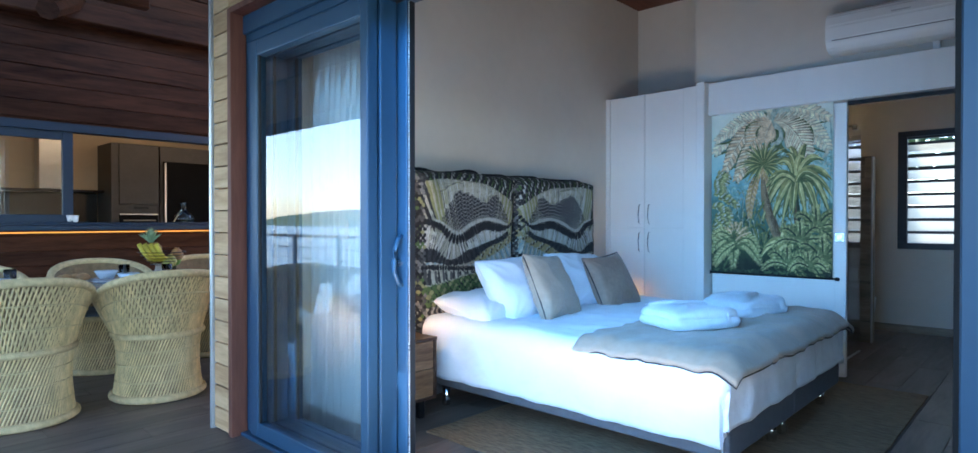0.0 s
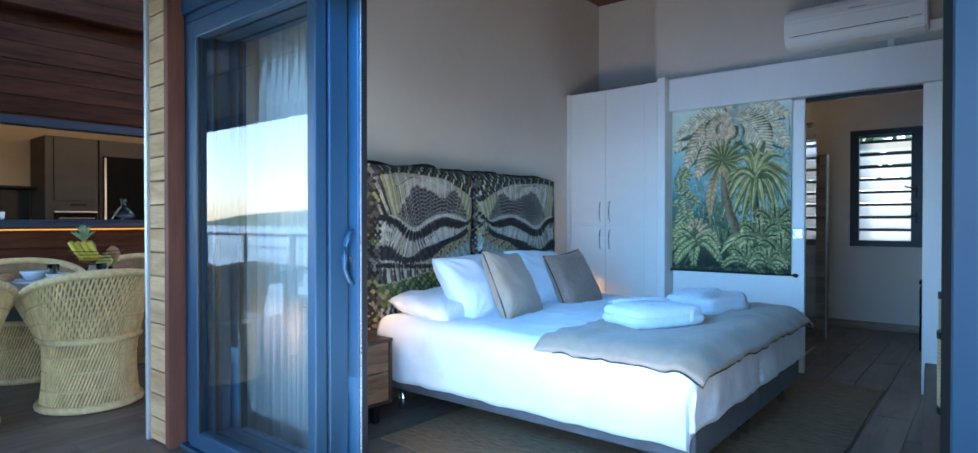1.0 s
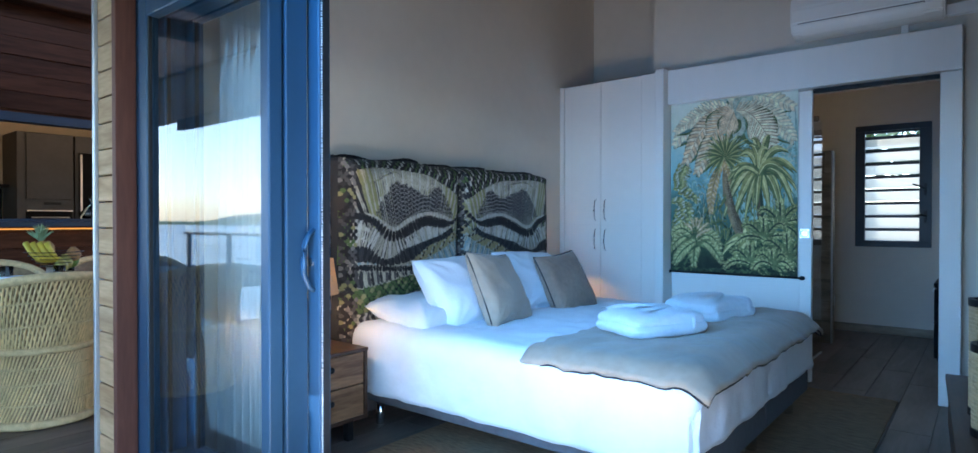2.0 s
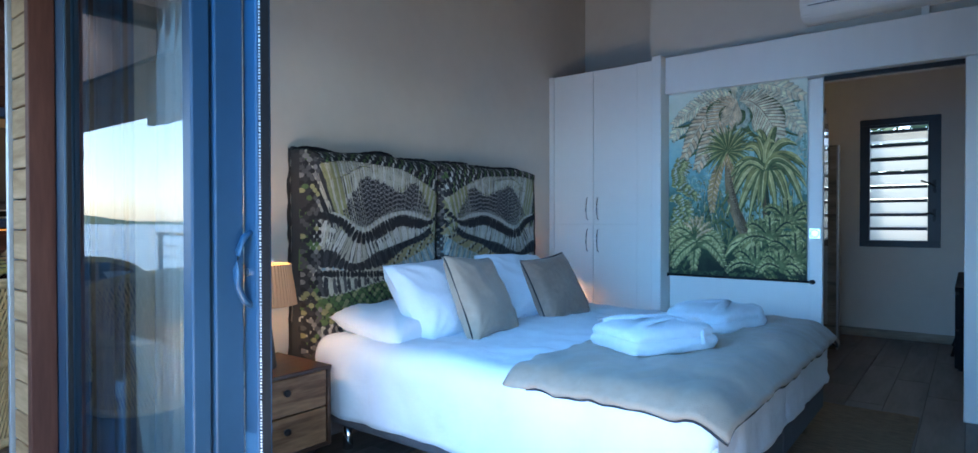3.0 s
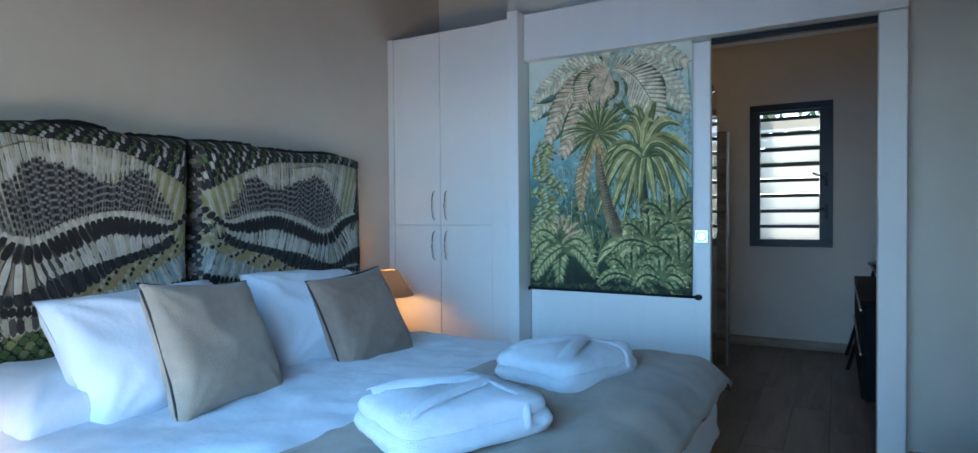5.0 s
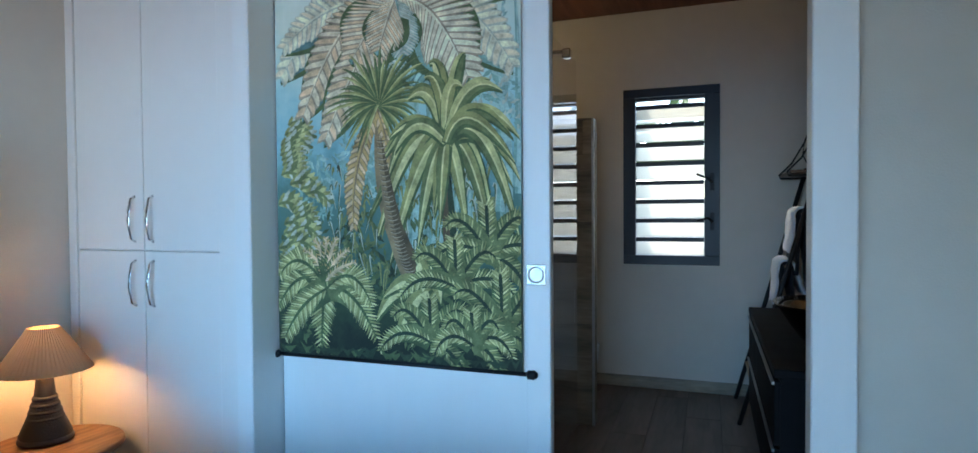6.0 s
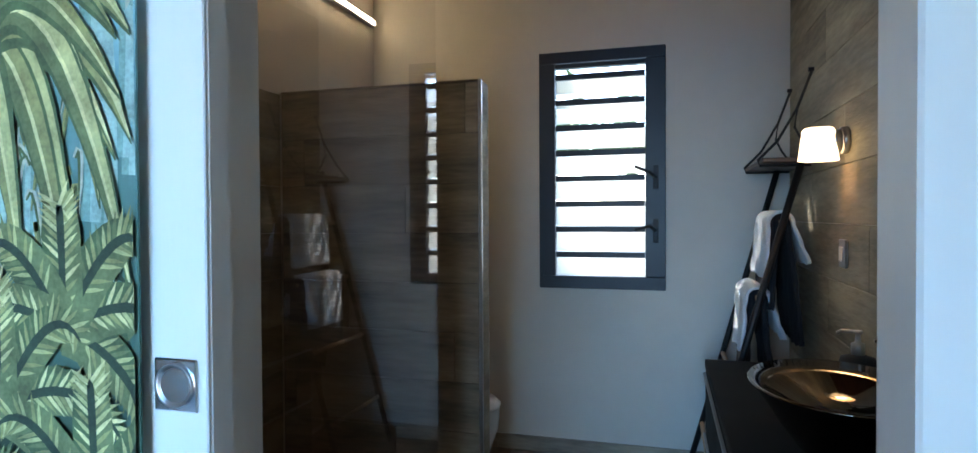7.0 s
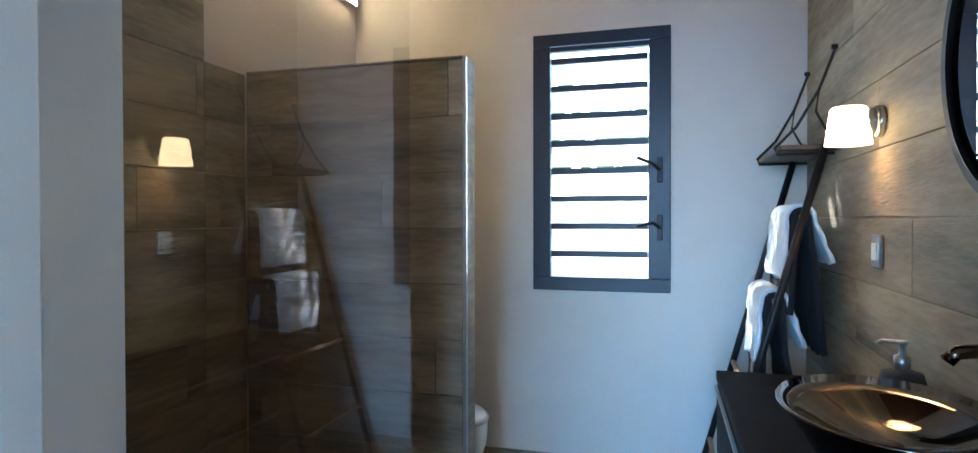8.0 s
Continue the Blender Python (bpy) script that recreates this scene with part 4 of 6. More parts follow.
CREAMC, WHITEC, BLACKC, GREYC, OLIVEC, SANDC, GREENC, BLUEC, COALC, SILVERC = range(10)
L0 = (1.00,) * 7
L1 = (.91, .935, .945, .935, .92, .86, .78)       # under the scaled top border
L2 = ((0, .66), (.12, .66), (.19, .70), (.26, .79), (.34, .86), (.47, .84), (.62, .80), (.75, .845), (.87, .70), (1, .60))        # top of the grey fan
L3 = ((0, .72), (.12, .70), (.19, .685), (.27, .64), (.34, .63), (.45, .675), (.62, .71), (.76, .70), (.87, .675), (1, .70))       # foot of the fan
L3B = ((0, .715), (.12, .69), (.20, .665), (.28, .615), (.34, .605), (.46, .65), (.62, .69), (.76, .675), (.88, .665), (1, .775))     # pale edge under the fan
L4 = ((0, .69), (.12, .665), (.20, .635), (.28, .575), (.34, .565), (.46, .605), (.62, .65), (.76, .635), (.88, .65), (1, .745))     # foot of the black quills
L5 = (.53, .52, .455, .51, .55, .60, .725)        # foot of the long white quills
L6 = (.465, .465, .43, .455, .525, .575, .685)    # second black row
L7 = (.46, .455, .425, .42, .455, .515, .60)      # spotted sand band
L8 = (.43, .43, .42, .41, .405, .435, .475)       # blue and cream
L8B = (.40, .40, .39, .38, .375, .40, .435)       # row of dark eyes
L9 = (.32, .33, .34, .36, .365, .37, .385)        # dark barred quills
L10 = (.17, .19, .21, .26, .28, .29, .30)         # green scales
L11 = (-.02,) * 7
# upper line, lower line, rows, feather width, overlap, colours with outline colours
BANDS = [(L10, L11, 9, .022, .25, ((COALC, None), (WHITEC, GREYC), (GREYC, None), (CREAMC, COALC))),
         (L9, L10, 6, .040, .20, ((GREENC, BLACKC), (OLIVEC, GREENC), (GREENC, BLACKC))),
         (L8B, L9, 1, .030, .20, ((COALC, CREAMC), (CREAMC, GREYC), (GREYC, CREAMC))),
         (L7, L8, 1, .022, .25, ((CREAMC, GREYC), (BLUEC, CREAMC), (WHITEC, BLUEC))),
         (L8, L8B, 1, .030, .0, ((BLACKC, GREYC), (BLACKC, CREAMC))),
         (L6, L7, 5, .020, .25, ((SANDC, OLIVEC), (SANDC, None), (CREAMC, SANDC), (BLACKC, SANDC), (SANDC, None))),
         (L4, L5, 1, .030, .20, ((WHITEC, GREYC), (CREAMC, GREYC), (WHITEC, COALC))),
         (L5, L6, 1, .032, .35, ((BLACKC, GREYC), (COALC, BLACKC))),
         (L1, L2, 1, .024, .12, ((CREAMC, GREYC), (WHITEC, OLIVEC), (CREAMC, OLIVEC), (CREAMC, GREYC))),
         (L2, L3, 1, .015, .05, ((BLACKC, GREYC), (COALC, GREYC), (GREYC, GREYC))),
         (L3, L3B, 1, .020, .60, ((WHITEC, None), (CREAMC, None))),
         (L3B, L4, 1, .028, .45, ((BLACKC, None), (BLACKC, GREYC))),
         (L0, L1, 6, .018, .15, ((BLACKC, None), (WHITEC, BLACKC), (COALC, BLACKC), (BLACKC, None), (GREENC, BLACKC)))]
FAN, FIELD = 9, 8
EDGES = ((HY0 + 0.004, HY0 + 0.055), (HSEAM - 0.035, HSEAM + 0.035), (HY1 - 0.075, HY1 - 0.004))
HH = HZ1 - HZ0
bm = bmesh.new()
rnd = random.Random(4)
lift = 0.0022
for band, (up, low, rows, wd, over, cols) in enumerate(BANDS):
    lift += 0.0010
    for r in range(rows):
        lift += 0.0002
        for y0, y1, turn in ((HY0, HSEAM, 1), (HSEAM, HY1, -1)):
            n = int((y1 - y0) / (wd * (0.74 if rows < 3 else 0.9)))
            for i in range(n):
                q = (i + 0.5 * (r % 2) + 0.4 + 0.15 * rnd.random()) / n
                y = y0 + (y1 - y0) * q
                if turn < 0:
                    q = 1 - q
                za, zb = flow(up, q), flow(low, q)
                a = HZ0 + HH * (za + (zb - za) * r / rows)
                h = HH * (zb - za) / rows
                pick = cols[(i + r) % len(cols)]
                if h > -0.010 or pick is None:
                    continue
                col, rim = pick
                if band == FIELD and (q > 0.80 or q < 0.16):
                    col, rim = (OLIVEC if i % 2 else CREAMC), OLIVEC
                if q < 0.05 or (q > 0.965 and band != FIELD):
                    col, rim = ((BLACKC, None), (CREAMC, BLACKC), (COALC, None), (GREENC, BLACKC))[(i + r + band) % 4]
                # the feather lies square to its band
                tilt = (flow(low, q + 0.03) - flow(low, q - 0.03) + flow(up, q + 0.03) - flow(up, q - 0.03)) / 0.12 * HH / abs(y1 - y0)
                tilt = max(-0.75, min(0.75, tilt))
                if band == FAN:
                    tilt = 1.1 * (0.52 - q)
                elif band == FIELD:
                    tilt = 0.9 * (0.5 - q)
                ln = -h * (1.0 + over + 0.10 * rnd.random())
                cs = 1 / math.hypot(1, tilt)
                ey, ez = y + turn * tilt * ln * cs * (1 if band not in (FAN, FIELD) else 0.8), a - ln * (cs if band not in (FAN, FIELD) else 1)
                k = rnd.random() * 0.0001
                bend = turn * 0.012 * (rnd.random() - 0.2) if rows == 1 else 0
                if band == FAN:
                    feather(bm, ey, ez, y, a + 0.022 * rnd.random(), wd * 0.74, col, lift + k, SILVERC)
                    continue
                if rim is not None:
                    feather(bm, y, a + 0.002, ey, ez - 0.003, wd * 1.06, rim, lift + k, None, bend)
                feather(bm, y, a, ey, ez, wd * (0.84 if rim is not None else 0.97), col, lift + k + 0.00012, None, bend)
                if rim is not None and ln > 0.06:
                    feather(bm, y, a, ey, ez + 0.006, wd * 0.10, GREYC if col != BLACKC else COALC, lift + k + 0.0002, None, bend)
# small scales round the rims and along the seam
for y0, y1 in EDGES:
    for j in range(56):
        z = HZ1 - 0.015 - j * 0.0195
        n = int((y1 - y0) / 0.0165)
        for i in range(n):
            y = y0 + (y1 - y0) * (i + 0.5 * (j % 2) + 0.1) / n
            g = wob((0, y, z), 7, 12)
            col = rnd.choice((BLACKC, COALC, BLACKC, GREYC, GREYC, SILVERC)) if g < 0.12 else rnd.choice((GREENC, BLACKC, OLIVEC, COALC))
            feather(bm, y, z, y + 0.003 * (rnd.random() - 0.5), z - 0.026, 0.0095 if col == CREAMC else 0.0145, col, lift + 0.001 + j * 0.00002)
part("feather_print", bm, FEATHER, slip, "printed feather pattern")

# ---- tapestry: jungle painting on cloth ----
TX0, TX1, TZ0, TZ1, TY = -1.555, -0.622, 0.752, 2.135, 5.735
tap = thing("wall_hanging", (-1.1, TY, TZ0), "cloth wall hanging painted with palms and jungle ferns on black rods", "wall hanging")
CANVAS = bpy.data.materials.new("painted_canvas")
CANVAS.use_nodes = True
n, l = CANVAS.node_tree.nodes, CANVAS.node_tree.links
tc, sp, nz, ad, rp = n.new("ShaderNodeTexCoord"), n.new("ShaderNodeSeparateXYZ"), n.new("ShaderNodeTexNoise"), n.new("ShaderNodeMath"), n.new("ShaderNodeValToRGB")
l.new(tc.outputs["Generated"], sp.inputs[0])
l.new(tc.outputs["Object"], nz.inputs["Vector"])
nz.inputs["Scale"].default_value, nz.inputs["Detail"].default_value, nz.inputs["Roughness"].default_value = 7, 8, 0.65
ad.operation = 'MULTIPLY_ADD'
ad.inputs[1].default_value = 0.42
l.new(nz.outputs[0], ad.inputs[0])
l.new(sp.outputs["Z"], ad.inputs[2])
e = rp.color_ramp.elements
e[0].position, e[0].color = 0.22, (0.017, 0.025, 0.017, 1)
e[1].position, e[1].color = 1.25, (0.850, 0.850, 0.770, 1)
for p, c in ((0.36, (0.042, 0.070, 0.035)), (0.50, (0.084, 0.161, 0.126)), (0.62, (0.10, 0.20, 0.17)), (0.78, (0.28, 0.50, 0.52)), (0.92, (0.46, 0.63, 0.58)), (1.08, (0.64, 0.70, 0.58))):
    k = e.new(min(1, p / 1.3))
    k.color = (*c, 1)
e[0].position = 0.22 / 1.3
e[-1].position = 1.0
sc = n.new("ShaderNodeMath")
sc.operation = 'MULTIPLY'
sc.inputs[1].default_value = 1 / 1.3
l.new(ad.outputs[0], sc.inputs[0])
l.new(sc.outputs[0], rp.inputs[0])
l.new(rp.outputs[0], n["Principled BSDF"].inputs["Base Color"])
n["Principled BSDF"].inputs["Roughness"].default_value = 0.85
part("cloth", box(TX0, TX1, TY, TY + 0.003, TZ0, TZ1), CANVAS, tap)
INK = [tone("paint_%s" % q, c, 0.42) for q, c in (("cream", (0.80, 0.70, 0.48)), ("pale_tan", (0.68, 0.48, 0.28)), ("rust", (0.52, 0.33, 0.13)), ("leaf_light", (0.46, 0.43, 0.18)), ("leaf", (0.28, 0.27, 0.10)),
        ("leaf_mid", (0.15, 0.175, 0.07)), ("leaf_dark", (0.085, 0.12, 0.05)), ("shadow_green", (0.035, 0.055, 0.03)), ("teal", (0.22, 0.36, 0.30)), ("mist", (0.34, 0.48, 0.42)), ("bark", (0.12, 0.085, 0.045)), ("bark_light", (0.27, 0.19, 0.10)), ("lime", (0.64, 0.58, 0.27)), ("grey_green", (0.46, 0.47, 0.36)), ("sand", (0.72, 0.61, 0.41)), ("ash", (0.54, 0.54, 0.44)), ("umber", (0.36, 0.28, 0.19)), ("deep_teal", (0.10, 0.18, 0.165)))]
CREAM, TAN, RUST, LIGHT, LEAF, MID, DARKG, SHADE, TEAL, MIST, BARK, BARKL, LIME, GREYG, SAND, ASH, UMBER, DEEP = range(18)
paint = bmesh.new()
LAYER = [0]
prnd = random.Random(11)


def dab(points, ink, sub=0):
    """One flat brush shape, in shares of the cloth's width and height."""
    y = TY - 0.0005 - (LAYER[0] + sub) * 0.0000016
    vs = []
    for a, b in points:
        a, b = min(0.998, max(0.002, a)), min(0.999, max(0.002, b))
        vs.append(paint.verts.new((TX0 + a * (TX1 - TX0), y, TZ0 + b * (TZ1 - TZ0))))
    f = paint.faces.new(vs)
    f.normal_update()
    if f.normal.y > 0:
        f.normal_flip()
    f.material_index = ink


ASP = (TX1 - TX0) / (TZ1 - TZ0)


def bez(p0, p1, p2, t):
    return tuple((1 - t) ** 2 * p0[i] + 2 * t * (1 - t) * p1[i] + t * t * p2[i] for i in (0, 1))


def frond(p0, p1, p2, w, inks, count=20, tip=0.25, rib=None, droop=0.0):
    """A feathered leaf along a curve, with leaflets on both sides, over its own dark outline."""
    if w < 0.06 and count > 8:
        strap(p0, p1, p2, w * 0.80, [DARKG, MID], 12, 0.9)
    count = int(count * 1.25)
    for side in (1, -1):
        for k in range(count):
            t = (k + 0.6) / count
            c = bez(p0, p1, p2, t)
            d = bez(p0, p1, p2, min(1, t + 0.02))
            dx, dy = (d[0] - c[0]) * ASP, d[1] - c[1]
            m = math.hypot(dx, dy) or 1e-6
            dx, dy = dx / m, dy / m
            ln = w * (math.sin(math.pi * (0.12 + 0.80 * t)) ** 0.7) * (0.85 + 0.3 * prnd.random())
            nx, ny = -dy * side, dx * side
            ex, ey = nx * 0.8 + dx * 0.62, ny * 0.8 + dy * 0.62 - droop
            g = 0.42 * w / max(6, count) * (11.5 if w > 0.06 else 8.0)
            px, py = dx * g, dy * g
            q = lambda x, y: (c[0] + x / ASP, c[1] + y)
            dab([q(-px * .5, -py * .5), q(ex * ln * .55 - px * .55, ey * ln * .55 - py * .55), q(ex * ln, ey * ln), q(ex * ln * .55 + px * .55, ey * ln * .55 + py * .55), q(px * .5, py * .5)], inks[(k + (side > 0)) % len(inks)], k % 4 + (4 if side > 0 else 0))
    LAYER[0] += 8
    strap(p0, p1, p2, 0.0045, [rib if rib is not None else inks[-1]], 10)


def strap(p0, p1, p2, w, inks, n=10, base=0.35):
    """A tapering blade along a curve, split down its rib in two tones."""
    L, M, R = [], [], []
    if w > 0.012 and base < 0.6 and inks[0] not in (SHADE, TEAL):
        strap((p0[0] + 0.004, p0[1] - 0.004), (p1[0] + 0.004, p1[1] - 0.005), (p2[0] + 0.003, p2[1] - 0.006), w * 1.22, [DARKG], n, 0.61)
    for k in range(n + 1):
        t = k / n
        c, d = bez(p0, p1, p2, t), bez(p0, p1, p2, min(1, t + 0.02) if t < 1 else 1.02)
        dx, dy = (d[0] - c[0]) * ASP, d[1] - c[1]
        m = math.hypot(dx, dy) or 1e-6
        nx, ny = -dy / m, dx / m
        h = w * (base + (1 - base) * math.sin(math.pi * min(1, t * 1.25 + 0.1) * 0.5)) * (1 - t ** 3) + 0.0008
        L.append((c[0] + nx * h / ASP, c[1] + ny * h)), M.append(c), R.append((c[0] - nx * h / ASP, c[1] - ny * h))
    for k in range(n):
        dab([L[k], M[k], M[k + 1], L[k + 1]], inks[0])
        dab([M[k], R[k], R[k + 1], M[k + 1]], inks[-1])
    LAYER[0] += 1


def blob(a, b, r, inks, count, spread=1.0):
    for k in range(count):
        q, s = prnd.random() * 6.28, math.sqrt(prnd.random()) * r
        x, y = a + s * math.cos(q) / ASP, b + s * math.sin(q) * spread
        t, ln = prnd.random() * 6.28, r * (0.16 + 0.16 * prnd.random())
        cx, sx = math.cos(t) * ln, math.sin(t) * ln
        dab([(x - cx / ASP, y - sx), (x - sx * .35 / ASP, y + cx * .35), (x + cx / ASP, y + sx), (x + sx * .35 / ASP, y - cx * .35)], inks[k % len(inks)])
        LAYER[0] += 1


def plume(p0, p1, p2, w, inks, dark, count=24):
    """A full frond: overlapping leaflets that meet, each with a dark edge, on both sides of a rib."""
    def rib_at(t):
        c, d = bez(p0, p1, p2, t), bez(p0, p1, p2, t + 0.01)
        dx, dy = (d[0] - c[0]) * ASP, d[1] - c[1]
        m = math.hypot(dx, dy) or 1e-6
        return c, dx / m, dy / m
    for side in (1, -1):
        for k in range(count):
            t0, t1 = k / count, (k + 1) / count
            (c0, dx, dy), (c1, ex, ey) = rib_at(t0), rib_at(t1)
            ln = w * (0.25 + 0.75 * math.sin(math.pi * min(1.0, 0.10 + 0.86 * (t0 + t1) / 2))) * (0.92 + 0.16 * prnd.random())
            gap = math.hypot((c1[0] - c0[0]) * ASP, c1[1] - c0[1])
            nx, ny = -dy * side, dx * side
            fx, fy = nx * 0.84 + dx * 0.54, ny * 0.84 + dy * 0.54 - 0.10
            at = lambda c, f, h: (c[0] + (fx * ln * f + dx * gap * h) / ASP, c[1] + fy * ln * f + dy * gap * h)
            for ink, a, b in ((dark, -0.12, 1.12), (inks[(k + (side > 0)) % len(inks)], 0.10, 0.86)):
                g = 1.0 if ink == dark else 0.97
                dab([at(c0, 0, a), at(c0, 0.6 * g, a), at(c0, 0.88 * g, a + 0.18), at(c0, g, 0.62), at(c0, 0.86 * g, b), at(c0, 0.6 * g, b), at(c0, 0, b)], ink)
                LAYER[0] += 1
    strap(p0, p1, p2, 0.005, [dark, inks[0]], 12)


# distance: misty trunks and hanging growth
for k in range(26):
    a = 0.55 + 0.45 * prnd.random()
    b0 = 0.25 + 0.2 * prnd.random()
    strap((a, b0), (a + 0.02, b0 + 0.2), (a + 0.05 * (prnd.random() - .5), b0 + 0.35 + 0.15 * prnd.random()), 0.006 + 0.012 * prnd.random(), [TEAL, MIST], 8, 0.8)
for k in range(10):
    blob(0.15 + 0.35 * prnd.random(), 0.40 + 0.14 * prnd.random(), 0.06, [TEAL, MIST, TEAL], 22)
for k in range(9):
    blob(0.85 + 0.14 * prnd.random(), 0.52 + 0.33 * prnd.random(), 0.06, [TEAL, MIST, GREYG], 20)
for k in range(30):
    blob(prnd.random(), 0.08 + 0.26 * prnd.random(), 0.06, [SHADE, DARKG, MID, DARKG], 16)
for k in range(170):
    a, b = 0.22 + 0.7 * prnd.random(), 0.22 + 0.32 * prnd.random()
    strap((a, b), (a + 0.05 * (prnd.random() - .5), b + 0.03), (a + 0.06 * (prnd.random() - .5), b - 0.06 * prnd.random()), 0.0035, [MID, LEAF] if k % 2 else [GREYG, DARKG], 5)
# leafy bush at the edge
for k in range(30):
    b = 0.60 - 0.013 * k
    a = 0.03 + 0.14 * prnd.random() * (1 - abs(k - 14) / 30)
    frond((a - 0.03, b), (a + 0.03, b + 0.02), (a + 0.08, b - 0.025), 0.03, [LIGHT, LEAF, GREYG, MID], 6)
# tall tree fern: trunk, then crown
strap((0.62, 0.20), (0.44, 0.36), (0.455, 0.66), 0.026, [BARKL, BARK], 16, 1.0)
for k in range(40):
    t = prnd.random()
    c = bez((0.62, 0.20), (0.44, 0.36), (0.455, 0.66), t)
    strap(c, (c[0] + 0.01, c[1] + 0.01), (c[0] + 0.03 * (prnd.random() - .5), c[1] + 0.025), 0.003, [BARKL, RUST], 4)
plume((0.45, 0.62), (0.33, 0.50), (0.345, 0.33), 0.036, [RUST, TAN], BARKL, 22)
plume((0.45, 0.62), (0.52, 0.50), (0.50, 0.42), 0.024, [RUST, TAN], BARKL, 16)
C = (0.53, 0.885)
CROWN = (((0.60, 0.86), (0.67, 0.655), 0.075, [MIST, GREYG]), ((0.52, 0.84), (0.49, 0.69), 0.060, [GREYG, CREAM]), ((0.56, 1.04), (0.975, 0.875), 0.062, [CREAM, GREYG, CREAM]), ((0.62, 0.93), (0.92, 0.80), 0.055, [MIST, GREYG]), ((0.78, 0.93), (0.975, 0.70), 0.062, [CREAM, GREYG]),
         ((0.40, 1.01), (0.30, 0.945), 0.055, [GREYG, CREAM]), ((0.54, 0.96), (0.535, 0.975), 0.045, [TEAL, GREYG]), ((0.58, 0.97), (0.66, 0.97), 0.045, [GREYG, CREAM]),
         ((0.28, 0.98), (0.03, 0.725), 0.065, [CREAM, GREYG, CREAM]), ((0.26, 0.93), (0.04, 0.80), 0.050, [CREAM, GREYG]), ((0.30, 0.90), (0.13, 0.62), 0.062, [CREAM, TAN]),
         ((0.40, 0.80), (0.225, 0.555), 0.060, [TAN, CREAM, RUST]), ((0.68, 0.90), (0.81, 0.685), 0.090, [CREAM, GREYG, CREAM]), ((0.48, 0.885), (0.35, 0.755), 0.088, [CREAM, TAN, CREAM]),
         ((0.545, 0.85), (0.56, 0.755), 0.055, [GREYG, CREAM]), ((0.51, 0.87), (0.46, 0.77), 0.060, [CREAM, TAN]))
for p1, p2, w, ink in CROWN:
    c0 = (C[0] + 0.04 * (p2[0] - C[0]), C[1])
    low = lambda p, d: (p[0] - 0.006, p[1] - d)
    strap(low(bez(c0, p1, p2, 0.35), 0.008), low(bez(c0, p1, p2, 0.7), 0.012), low(p2, 0.014), w * 1.05, [DEEP, TEAL], 16, 0.12)
    if ink[0] == MIST:
        plume(c0, p1, p2, w * 1.12, [MIST, TEAL], DEEP, 20)
    elif TAN in ink:
        plume(c0, p1, p2, w * 1.15, [SAND, TAN], UMBER, 20)
    elif ink[0] == GREYG:
        plume(c0, p1, p2, w * 1.12, [ASH, GREYG], TEAL, 20)
    else:
        plume(c0, p1, p2, w * 1.15, [CREAM, SAND], UMBER if w > 0.07 else GREYG, 20)
for k in range(46):
    q = math.radians(-70 + 320 * k / 45)
    r = 0.10 + 0.06 * prnd.random()
    strap((0.455, 0.635), (0.455 + 0.6 * r * math.cos(q) / ASP, 0.635 + 0.6 * r * math.sin(q) + 0.03), (0.455 + r * math.cos(q) / ASP, 0.635 + r * math.sin(q)), 0.0045, [MID, DARKG] if k % 3 else [LIGHT, LEAF], 6)
# broad-leaved palm
strap((0.75, 0.22), (0.73, 0.35), (0.725, 0.52), 0.018, [BARK, SHADE], 10, 1.0)
D = (0.725, 0.535)
for p1, p2 in (((0.60, 0.62), (0.42, 0.36)), ((0.64, 0.60), (0.50, 0.28)), ((0.58, 0.66), (0.46, 0.47)), ((0.66, 0.70), (0.55, 0.645)), ((0.70, 0.74), (0.64, 0.70)), ((0.74, 0.72), (0.78, 0.715)), ((0.80, 0.72), (0.92, 0.68)), ((0.86, 0.68), (0.99, 0.58)),
               ((0.85, 0.62), (0.995, 0.44)), ((0.82, 0.60), (0.90, 0.32)), ((0.88, 0.64), (0.97, 0.36)), ((0.76, 0.56), (0.80, 0.36)), ((0.68, 0.56), (0.62, 0.34)), ((0.72, 0.54), (0.70, 0.38)), ((0.62, 0.64), (0.50, 0.56)), ((0.80, 0.66), (0.95, 0.52))):
    for j in range(2):
        s1, s2 = 0.05 * (prnd.random() - 0.5), 0.06 * (prnd.random() - 0.5)
        e2 = (min(0.995, p2[0] + s2 + 0.02 * j), p2[1] + 1.3 * s1 - 0.025 * j)
        strap(D, (p1[0] + s1, p1[1] + s2), e2, 0.0175, ([LIGHT, MID], [LIME, LEAF], [LIGHT, LEAF], [LEAF, MID])[prnd.randrange(4)], 12)
        strap(D, (p1[0] + s1, p1[1] + s2), e2, 0.0018, [LIME if j == 1 else DARKG], 10)
# the tree fern's trunk bends in front of the lower leaves
strap((0.60, 0.20), (0.50, 0.30), (0.465, 0.56), 0.024, [BARKL, BARK], 18, 1.0)
for k in range(34):
    c = bez((0.60, 0.20), (0.50, 0.30), (0.465, 0.56), k / 34)
    strap((c[0] - 0.02, c[1] + 0.003), (c[0], c[1] - 0.004), (c[0] + 0.022, c[1] + 0.004), 0.0022, [BARK, UMBER], 4)
